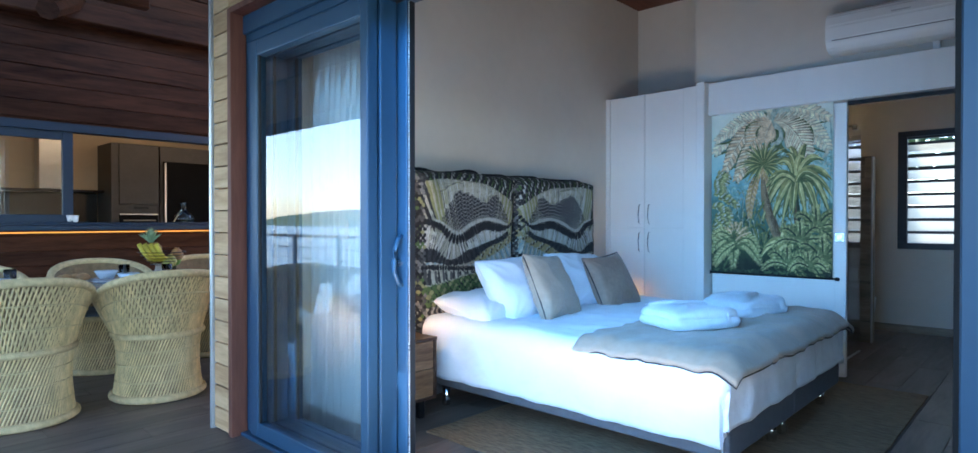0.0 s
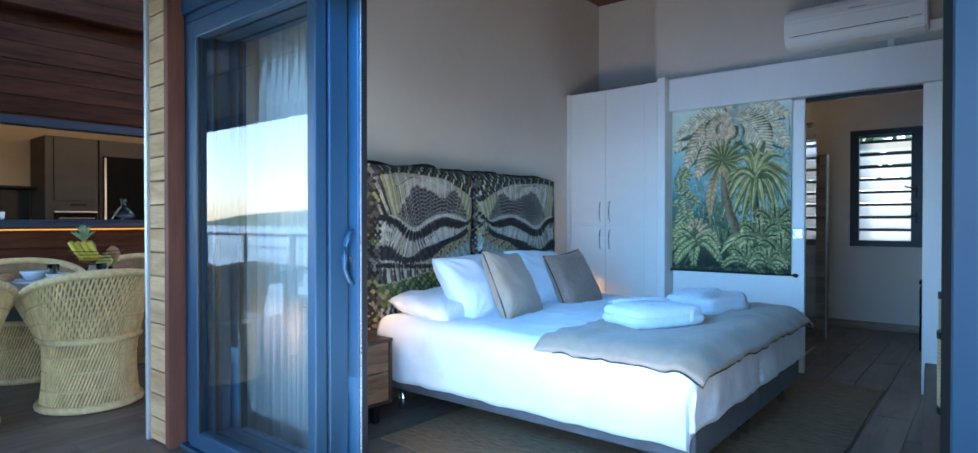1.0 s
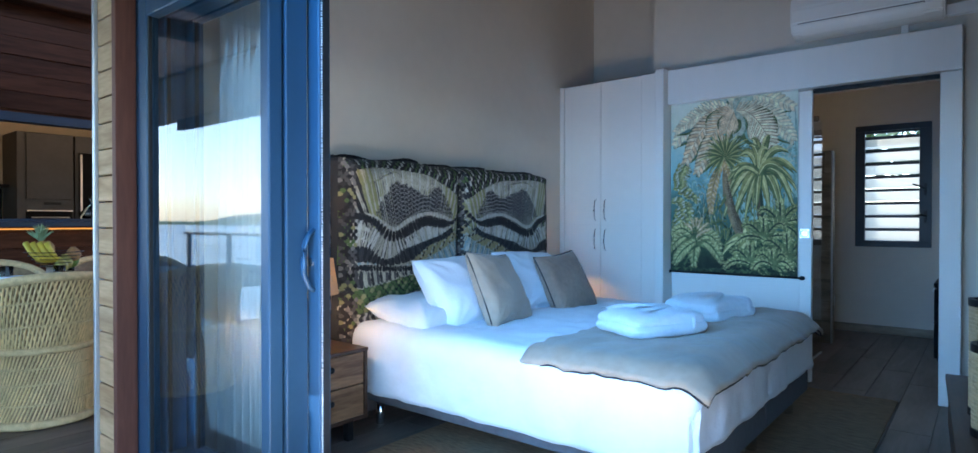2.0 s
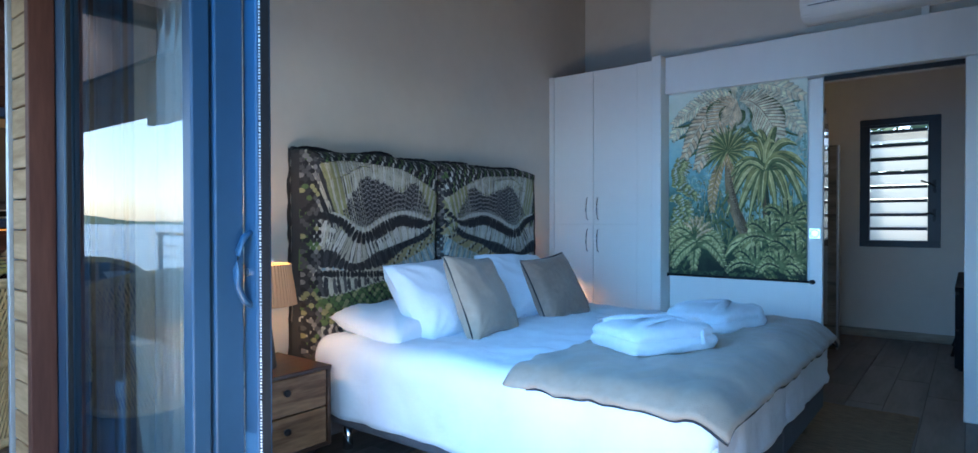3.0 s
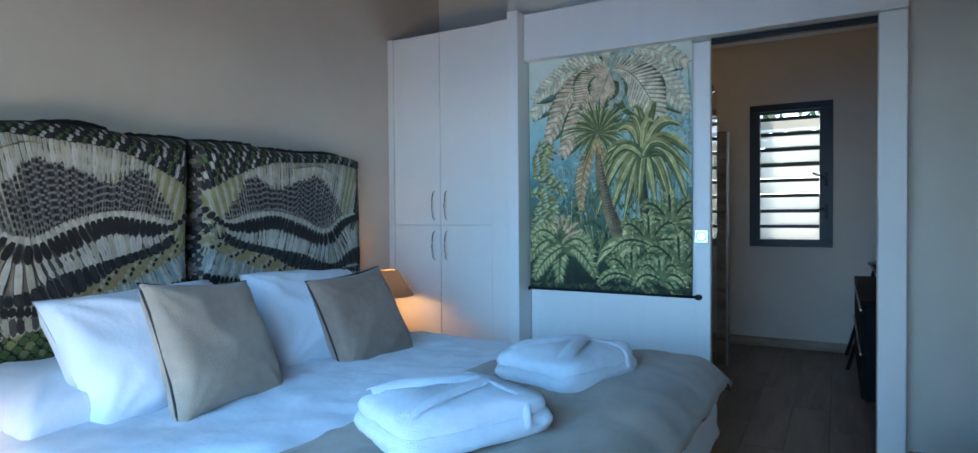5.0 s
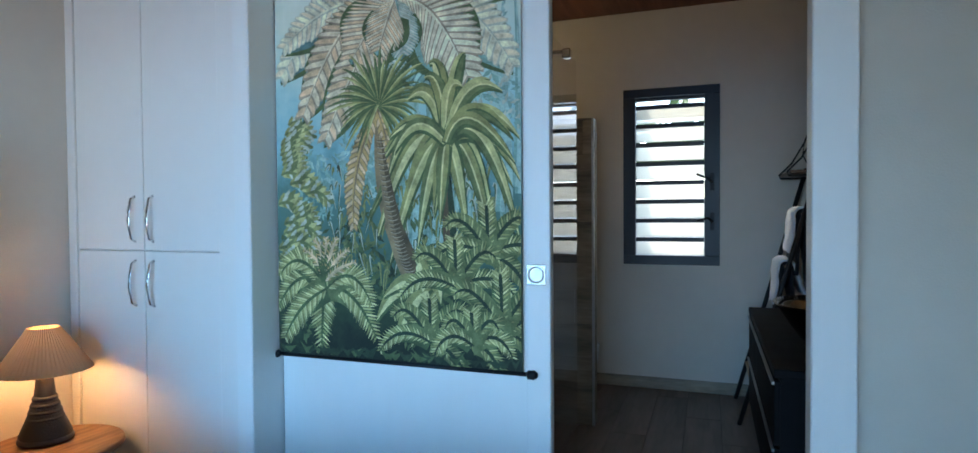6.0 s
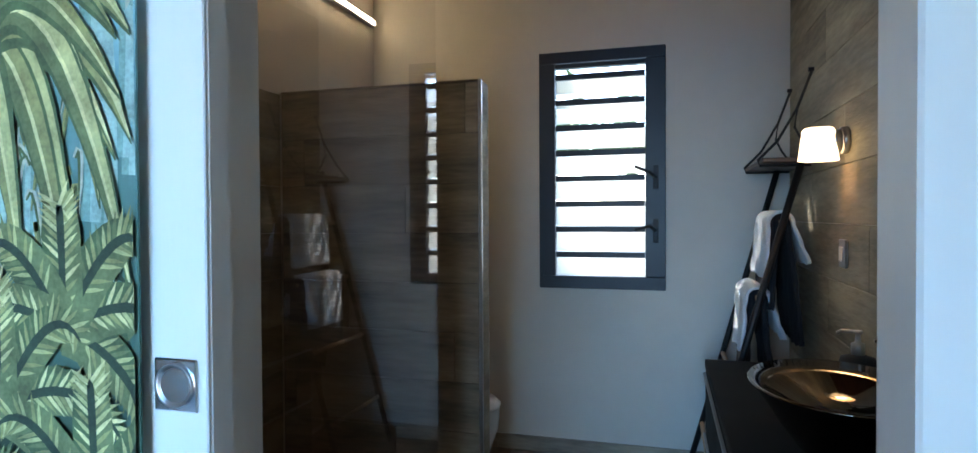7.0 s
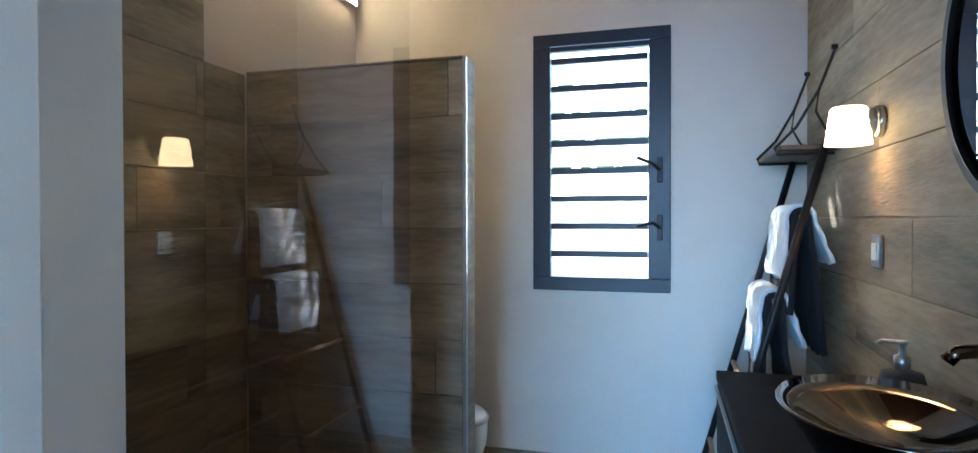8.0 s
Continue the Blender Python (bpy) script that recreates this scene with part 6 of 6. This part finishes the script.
part("body", box(-9.045, -8.45, 1.35, 3.09, 0.0, 0.88), GREYCAB, low)
part("worktop", box(-9.045, -8.42, 1.35, 3.09, 0.88, 0.92, 0.003, 1), BLACKGL, low)
part("splashback", box(-9.045, -9.03, 1.75, 3.09, 0.92, 1.555), BLACKGL, low)
sh = thing("wall_shelf", (-8.9, 1.9, 1.55), "black kitchen wall shelf", "shelf")
part("board", box(-9.045, -8.75, 2.0, 3.14, 1.56, 1.59, 0.003, 1), BLACKMETAL, sh)
hood = thing("range_hood", (-8.85, 0.75, 1.6), "brushed steel range hood chimney on the kitchen wall", "range hood")
part("chimney", box(-9.045, -8.78, 2.39, 2.64, 1.593, 2.7, 0.004, 1), STEEL, hood)
jar = thing("oil_bottle", (KX - 0.05, 3.05, 1.17), "squat clear glass bottle with a cord round its neck", "bottle")
part("glass_body", lathe([(0.001, 0.0), (0.085, 0.004), (0.10, 0.03), (0.095, 0.06), (0.04, 0.11), (0.022, 0.13), (0.022, 0.17)], (KX - 0.03, 3.06, 1.171), 28, cap=False), CLEAR, jar, smooth=True)
part("stopper", lathe([(0.022, 0.165), (0.032, 0.17), (0.032, 0.195), (0.02, 0.20)], (KX - 0.03, 3.06, 1.171), 18), CLEAR, jar, smooth=True)
part("cord", tube([(KX - 0.03, 3.04, 1.29), (KX + 0.01, 2.99, 1.25), (KX + 0.02, 2.96, 1.20), (KX + 0.01, 2.95, 1.175)], 0.005, 6), ROPE, jar)
for gy in (2.07, 2.11):
    solid("cup", lathe([(0.025, 0.0), (0.035, 0.01), (0.04, 0.065), (0.036, 0.065), (0.03, 0.01), (0.001, 0.008)], (KX - 0.05, gy, 1.171), 18, cap=False), CERAMIC, "small cream cup on the hatch sill", "cup", smooth=True)
# roof over the dining terrace
solid("terrace_roof_high", box(-9.2, -2.93, 0.3, 6.5, 4.6, 4.7), DARKWOOD, "dark boarded roof over the dining terrace", "roof", "structure")
# unseen board, added to keep bright sky out of the glass reflections
solid("terrace_gable", box(-16, -2.93, 0.302, 0.36, 2.74, 4.6), DARKWOOD, "dark board added to block the sky between the two terrace roofs", "wall", "structure")
rb = thing("roof_truss", (-5.0, 1.5, 3.0), "rough dark timber brace under the terrace roof", "timber brace", kind="structure")
part("beam", box(-5.86, -5.70, 0.4, 6.3, 2.95, 3.12, 0.01, 1), DARKWOOD, rb)
part("brace", tube([(-5.1, 1.75, 2.82), (-5.5, 1.95, 3.0), (-5.8, 2.1, 3.14)], 0.08, 8), DARKWOOD, rb)

# ---- bathroom ----
win = thing("window_1", (-0.32, BY1, 0.887), "black aluminium louvre window with frosted blades ajar", "window", kind="structure")
wx0, wx1, wz0, wz1, wy = -0.650, 0.0, 0.885, 2.130, BY1 - 0.012
part("window_frame", box(wx0, wx1, wy, wy + 0.06, wz1 - 0.06, wz1, 0.003, 1), ALU_DARK, win)
part("window_frame", box(wx0, wx1, wy, wy + 0.06, wz0, wz0 + 0.065, 0.003, 1), ALU_DARK, win)
part("window_frame", box(wx0, wx0 + 0.085, wy + 0.001, wy + 0.06, wz0 + 0.065, wz1 - 0.06, 0.003, 1), ALU_DARK, win)
part("window_frame", box(wx1 - 0.10, wx1, wy + 0.001, wy + 0.06, wz0 + 0.065, wz1 - 0.06, 0.003, 1), ALU_DARK, win)
part("head_strip", box(wx0 + 0.085, wx1 - 0.10, wy + 0.01, wy + 0.05, wz1 - 0.085, wz1 - 0.062), ALU_DARK, win)
bz0, step = 0.927, 0.1338
for k in range(8):
    z = bz0 + k * step
    bm = box(wx0 + 0.087, wx1 - 0.102, -0.003, 0.003, 0.020, step - 0.010)
    bmesh.ops.rotate(bm, verts=bm.verts, cent=(0, 0, 0), matrix=Matrix.Rotation(radians(-12), 3, 'X'))
    bmesh.ops.translate(bm, verts=bm.verts, vec=(0, wy + 0.026, z + 0.006))
    bl = part("blade", bm, FROST, win, "frosted glass louvre blade")
    part("blade_rail", box(wx0 + 0.087, wx1 - 0.102, wy + 0.012, wy + 0.034, z + step - 0.013, z + step + 0.017, 0.002, 1), ALU_DARK, win)
for z in (1.46, 1.19):
    h = part("handle", box(wx1 - 0.062, wx1 - 0.036, wy - 0.014, wy + 0.001, z - 0.06, z + 0.06, 0.003, 1), BLACKMETAL, win, "black louvre lever")
    part("lever", tube([(wx1 - 0.05, wy - 0.016, z), (wx1 - 0.08, wy - 0.05, z + 0.025), (wx1 - 0.15, wy - 0.06, z + (0.055 if z > 1.3 else 0.005))], 0.008, 8), BLACKMETAL, h, smooth=True)
# garden seen between the blades
bm = bmesh.new()
rr = random.Random(5)
for k in range(1500):
    c = Vector((-5 + 9 * rr.random(), 16 + 2.5 * rr.random(), 2.2 + 1.0 * rr.random() * (1 + 0.6 * math.sin(k)))) 
    s = 0.12 + 0.16 * rr.random()
    d = Vector((rr.random() - .5, rr.random() - .5, rr.random() - .5)).normalized() * s
    q = d.cross(Vector((rr.random() - .5, rr.random() - .5, rr.random() - .5))).normalized() * s * .45
    bm.faces.new([bm.verts.new(p) for p in (c - d, c + q, c + d, c - q)])
tagged(solid("hedge_foliage", bm, SCRUB, "green tree foliage outside the bathroom window", "foliage"), kind="stuff")
solid("neighbour_wall", box(-6, 6, 13.2, 13.4, -0.4, 1.45), PLASTER, "pale garden wall behind the house", "garden wall", "structure")

# shower
PT = 1.81
par = thing("shower_partition", (-1.15, 7.5, 0), "shower partition clad in brown stone-look tiles with a metal edge", "partition", kind="structure")
part("core", box(BX0, -0.712, 7.474, 7.566, 0, PT - 0.008), GROUT, par)
part("edge_profile", box(-0.714, -0.700, 7.460, 7.475, 0, PT, 0.002, 1), STEEL, par, "steel edge trim")
part("end_face", box(-0.712, -0.704, 7.475, 7.572, 0, PT - 0.004), WALLTILE, par)
part("cap", box(BX0, -0.714, 7.460, 7.572, PT - 0.008, PT, 0.002, 1), WALLTILE_X, par)
sg = thing("shower_screen", (-0.70, 6.4, 0), "smoked glass shower screen with a steel stabiliser bar", "shower screen")
p = part("glass", sheet(1, 1, lambda u, v: (-0.70, 5.94 + 1.022 * u, 0.012 + 2.008 * v)), SHOWERGLASS, sg, "tinted glass panel")
p.visible_shadow = False
part("wall_profile", box(-0.71, -0.69, 5.922, 5.94, 0.0, 2.02, 0.002, 1), STEEL, sg)
part("floor_profile", box(-0.708, -0.692, 5.94, 6.962, 0.001, 0.011), STEEL, sg)
clamp = part("clamp", box(-0.72, -0.68, 6.73, 6.77, 1.985, 2.03, 0.004, 1), CHROME, sg)
part("bar", tube([(-0.70, 6.75, 2.02), (BX0, 6.75, 2.02)], 0.009, 10), CHROME, clamp, smooth=True)
led = thing("wall_strip_light", (BX0, 7.95, 2.36), "slim lit linear wall light above the partition", "strip light")
part("housing", box(BX0 - 0.010, BX0 + 0.03, 6.46, 8.33, 2.345, 2.375, 0.003, 1), STEEL, led)
part("diffuser", box(BX0 + 0.031, BX0 + 0.036, 6.48, 8.31, 2.348, 2.372), glow("led_warm", (1.0, 0.80, 0.48), 2.5), led, "glowing warm diffuser")
wc = thing("toilet", (-1.3, 7.95, 0), "white wall-hung toilet behind the partition", "toilet")
bm = lathe([(0.10, 0.10), (0.15, 0.16), (0.185, 0.28), (0.19, 0.38)], (0, 0, 0), 28)
for v in bm.verts:
    v.co = Vector((v.co.x * 1.25 - 0.98, v.co.y * 0.95 + 7.86, v.co.z))
part("pan", bm, CERAMIC, wc, smooth=True)
bm = lathe([(0.19, 0.0), (0.195, 0.012), (0.18, 0.03), (0.001, 0.034)], (0, 0, 0), 28, cap=False)
for v in bm.verts:
    v.co = Vector((v.co.x * 1.25 - 0.98, v.co.y * 0.95 + 7.86, v.co.z + 0.382))
part("lid", bm, CERAMIC, wc, smooth=True)
part("cistern_box", box(BX0, -1.2, 7.65, 8.1, 0.0, 1.0, 0.004, 1), PAINT, wc)

# vanity, basin, mirror
VX0, VY0, VY1, VZ = 0.14, 6.15, 7.58, 0.725
van = thing("vanity_unit", (0.35, 6.9, 0), "matt black two-drawer bathroom vanity unit", "vanity unit")
part("body", box(VX0 + 0.02, BX1 - 0.002, VY0, VY1 - 0.004, 0.20, VZ - 0.03), MATTBLACK, van)
part("top", box(VX0, BX1 - 0.002, VY0 - 0.01, VY1, VZ - 0.03, VZ, 0.003, 1), MATTBLACK, van, "matt black top")
for z0, z1 in ((0.21, 0.45), (0.46, VZ - 0.045)):
    d = part("drawer", box(VX0 + 0.002, VX0 + 0.02, VY0 + 0.005, VY1 - 0.008, z0, z1, 0.002, 1), MATTBLACK, van)
    part("grip_edge", box(VX0 - 0.006, VX0 + 0.003, VY0 + 0.005, VY1 - 0.008, z1 - 0.012, z1 - 0.002), STEEL, d, "steel grip edge")
BRONZE = mat("polished_pewter", (0.15, 0.13, 0.11), 0.0, 1.0, vary=0.25, scale=5, bump=0.02, bump_scale=8)
bx, by = 0.376, 6.70
ba = thing("basin", (bx, by, VZ), "wide polished pewter vessel basin", "basin")
prof = [(0.05, 0.0), (0.085, 0.006), (0.125, 0.06), (0.16, 0.115), (0.186, 0.147), (0.191, 0.152), (0.188, 0.156), (0.15, 0.130), (0.10, 0.100), (0.05, 0.083), (0.001, 0.078)]
bm = lathe(prof, (0, 0, 0), 64, cap=False)
for v in bm.verts:
    v.co = Vector((bx + v.co.x, by + v.co.y * 1.30, VZ + 0.001 + v.co.z))
part("bowl", bm, BRONZE, ba, smooth=True)
part("drain", lathe([(0.001, 0.088), (0.022, 0.088), (0.028, 0.079)], (bx, by, VZ + 0.001), 22, cap=False), BASEBLACK, ba, "dark drain cap", smooth=True)
tp = thing("tap", (0.56, 6.56, 1.0), "wall-mounted bronze basin tap", "tap")
part("spout", tube([(BX1, 6.56, 1.02), (0.50, 6.56, 1.023), (0.43, 6.56, 1.015), (0.415, 6.56, 1.0)], 0.012, 12), BRONZE, tp, smooth=True)
part("rose", lathe([(0.03, -0.008), (0.03, 0.0)], (BX1 - 0.001, 6.56, 1.02), 20, 'X'), BRONZE, tp)
SX, SY = 0.505, 7.03
soap = thing("soap_dispenser", (SX, SY, VZ), "dark round soap dispenser with a steel pump", "soap dispenser")
part("bottle", lathe([(0.036, 0.0), (0.046, 0.012), (0.050, 0.07), (0.049, 0.125), (0.042, 0.148), (0.018, 0.156)], (SX, SY, VZ + 0.001), 28), BASEBLACK, soap, smooth=True)
pm = part("pump", lathe([(0.017, 0.154), (0.017, 0.186), (0.008, 0.19), (0.006, 0.212), (0.011, 0.214), (0.012, 0.222)], (SX, SY, VZ + 0.001), 16), STEEL, soap, "steel pump", smooth=True)
part("nozzle", tube([(SX, SY, VZ + 0.219), (SX - 0.038, SY + 0.012, VZ + 0.219), (SX - 0.048, SY + 0.016, VZ + 0.211)], 0.005, 8), STEEL, pm)
mi = thing("mirror", (BX1, 6.62, 1.55), "large round wall mirror in a black metal frame", "mirror")
part("frame", lathe([(0.285, -0.03), (0.305, -0.03), (0.305, 0.0), (0.285, 0.0)], (BX1 - 0.001, 6.62, 1.55), 72, 'X', cap=False), BLACKMETAL, mi)
MIRROR = bpy.data.materials.new("mirror_silver")
MIRROR.use_nodes = True
MIRROR.node_tree.nodes["Principled BSDF"].inputs["Metallic"].default_value = 1.0
MIRROR.node_tree.nodes["Principled BSDF"].inputs["Roughness"].default_value = 0.01
MIRROR.node_tree.nodes["Principled BSDF"].inputs["Base Color"].default_value = (0.9, 0.9, 0.9, 1)
part("silvered_glass", lathe([(0.29, -0.018), (0.29, -0.012)], (BX1 - 0.001, 6.62, 1.55), 72, 'X'), MIRROR, mi)

# sconce and socket
sc = thing("wall_lamp", (BX1, 7.395, 1.5), "opal glass wall lamp with a round nickel mount, lit", "wall lamp")
part("mount", lathe([(0.045, -0.02), (0.045, 0.0)], (BX1 - 0.001, 7.395, 1.51), 26, 'X'), STEEL, sc, smooth=True)
part("arm", lathe([(0.03, -0.055), (0.038, -0.02)], (BX1 - 0.001, 7.395, 1.51), 22, 'X'), STEEL, sc, smooth=True)
OPAL = glow("opal_lit", (1.0, 0.68, 0.34), 0.30)
part("shade", lathe([(0.001, 0.053), (0.043, 0.053), (0.049, 0.047), (0.062, -0.055), (0.058, -0.055), (0.046, 0.043)], (BX1 - 0.086, 7.395, 1.50), 32, cap=False), OPAL, sc, "glowing opal glass shade", smooth=True)
so2 = thing("socket_outlet", (BX1, 7.41, 1.14), "grey socket plate on the tiled wall", "power socket")
part("plate", box(BX1 - 0.010, BX1 - 0.001, 7.375, 7.455, 1.09, 1.185, 0.003, 1), STEEL, so2)
part("well", box(BX1 - 0.014, BX1 - 0.009, 7.395, 7.44, 1.11, 1.16, 0.002, 1), PLASTIC, so2, "white plug insert")

# leaning towel ladder with hanging shelf
LEATHER = mat("black_leather", (0.02, 0.018, 0.016), 0.6, vary=0.2, scale=30)
DOWEL = grain("pale_dowel", (0.42, 0.28, 0.16), (0.58, 0.42, 0.26), 'Y', 0.6, 4.0, 0.05)
lad = thing("towel_ladder", (0.3, 8.1, 0), "black leaning towel ladder with pale wooden rungs", "towel ladder")
ly0, ly1 = 7.76, 8.30
def lad_x(z):
    return 0.10 + (0.545 - 0.10) * z / 1.62


for y in (ly0, ly1):
    part("rail", tube([(lad_x(0.0), y, 0.0), (lad_x(1.53), y, 1.53)], 0.014, 10), BLACKMETAL, lad, smooth=True)
for z in (0.25, 0.60, 0.93, 1.235):
    part("rung", tube([(lad_x(z), ly0, z), (lad_x(z), ly1, z)], 0.011, 10), DOWEL, lad, "pale wooden rung", smooth=True)
shelf = thing("hanging_shelf", (0.47, 8.1, 1.5), "wooden wall shelf hung on black leather straps", "hanging shelf")
part("board", box(0.37, BX1 - 0.004, 7.80, 8.355, 1.475, 1.495, 0.003, 1), WALNUT, shelf)
for y in (7.87, 8.31):
    part("strap", tube([(BX1 - 0.006, y, 1.85), (0.51, y, 1.70), (0.44, y + 0.02, 1.57), (0.362, y, 1.49), (0.37, y, 1.468), (BX1 - 0.01, y, 1.468)], 0.006, 6), LEATHER, shelf, "black leather strap")
    part("strap", tube([(0.51, y, 1.70), (0.50, y, 1.62), (0.53, y, 1.56), (BX1 - 0.01, y, 1.52)], 0.005, 6), LEATHER, shelf)
    part("peg", lathe([(0.009, -0.02), (0.009, 0.0)], (BX1 - 0.001, y, 1.85), 12, 'X'), BLACKMETAL, shelf)


def towel(z, y0, y1, drop_front, drop_back, material, label, seed, r=0.04, splay=0.1, thick=0.014):
    """Cloth over a rung: both flaps hang, the back one held off by what is under it."""
    def fn(u, v):
        y = y0 + (y1 - y0) * u
        s = (v - 0.5) * 2
        d = abs(s) * (drop_front if s < 0 else drop_back)
        ang = min(d / r, math.pi / 2)
        run = max(0, d - r * math.pi / 2)
        side = -1 if s < 0 else 1
        out = 0.06 * run if s < 0 else splay * run
        x = lad_x(z) + side * (r * math.sin(ang) + out)
        zz = z + 0.02 + r * math.cos(ang) - r * 0.4 - run
        hang = min(1, run * 6)
        x += 0.006 * math.sin(u * 11 + seed) * hang + 0.008 * wob((u * 4, v * 6, seed), 2)
        return (x, y + 0.012 * wob((u * 3, v * 5, seed), 2) * hang, zz + 0.005 * math.sin(u * 42) * (abs(s) > 0.97))
    o = solid("towel", sheet(26, 44, fn), material, label, "towel", group="hanging towels", smooth=True)
    m = o.modifiers.new("thick", 'SOLIDIFY')
    m.thickness, m.offset = thick, 1
    return o


for z, seed in ((1.235, 1.0), (0.93, 3.0)):
    towel(z, 7.785, 8.16, 0.40, 0.54, NAVY, "navy terry towel hung lengthwise over the ladder rung", seed + 1, 0.030, 0.10, 0.02)
    towel(z, 7.80, 8.14, 0.30, 0.24, TERRY, "white terry towel laid over the navy one on the ladder", seed, 0.052, 0.34)

# ---- floor planks and wall tiles, piece by piece ----
floor_ob = bpy.data.objects["floor"]
frnd = random.Random(9)
PL, PW = 1.20, 0.20


def plank_mesh(w, l):
    return mesh_of("plank", box(0.0015, w - 0.0015, 0.0015, l - 0.0015, -0.008, 0.0, 0.0012, 1), PLANKTILE)


full = plank_mesh(PW, PL)
col = 0
x = -6.0
while x < 0.56:
    y = 0.2 - (col * 0.4) % PL
    while y < 8.36:
        ob = new("plank", full)
        ob.location = (x, y, 0)
        ob.parent = floor_ob
        y += PL
    x += PW
    col += 1
bm = bmesh.new()
for i in range(43):
    for j in range(2):
        box(-6.0 + i * 0.2 + 0.002, -5.802 + i * 0.2, -1.3 + j * 0.75 - 0.002, -0.555 + j * 0.75, -0.008, -0.0005, bm=bm)
o = solid("terrace_planks", bm, PLANKTILE, "grey-brown wood-look planks of the outer terrace", "floor planks")
tagged(o, kind="stuff")


def tile_wall(owner, plane, at, face, a0, a1, z0, z1, shift, material):
    """Rows of 20 cm tiles on a wall; plane 'x' or 'y', face the side they look to."""
    z, row = z0, 0
    while z < z1 - 0.01:
        zt = min(z + 0.2, z1)
        a = a0 - (shift + row * 0.47) % 1.2
        while a < a1:
            s, e = max(a, a0), min(a + 1.2, a1)
            if e - s > 0.02:
                d0, d1 = (at, at + 0.010) if face > 0 else (at - 0.010, at)
                if plane == 'x':
                    b = box(d0, d1, s + 0.0012, e - 0.0012, z + 0.0012, zt - 0.0012, 0.001, 1)
                else:
                    b = box(s + 0.0012, e - 0.0012, d0, d1, z + 0.0012, zt - 0.0012, 0.001, 1)
                c = Vector(((d0 + d1) / 2, (s + e) / 2, (z + zt) / 2)) if plane == 'x' else Vector(((s + e) / 2, (d0 + d1) / 2, (z + zt) / 2))
                bmesh.ops.translate(b, verts=b.verts, vec=-c)
                ob = new("tile", mesh_of("tile", b, material))
                ob.location = c - ORIGIN[owner]
                ob.parent = owner
            a += 1.2
        z, row = zt, row + 1


tile_wall(bpy.data.objects["wall_bath_east"], 'x', BX1 + 0.011, -1, BY0, BY1 - 0.013, 0.035, 2.435, 0.0, WALLTILE)
tile_wall(bpy.data.objects["wall_bath_west"], 'x', BX0 - 0.012, 1, 6.46, 7.24, 0.0, 2.6, 0.3, WALLTILE)
tile_wall(bpy.data.objects["wall_bath_west"], 'x', BX0 - 0.012, 1, 7.24, 7.46, 0.0, 1.8, 0.7, WALLTILE)
tile_wall(bpy.data.objects["wall_north"], 'x', BX0 - 0.0, 1, BY0, 6.46, 0.0, 2.6, 0.5, WALLTILE)
tile_wall(par, 'y', 7.473, -1, BX0 + 0.002, -0.7145, 0.0, PT - 0.01, 0.2, WALLTILE_X)
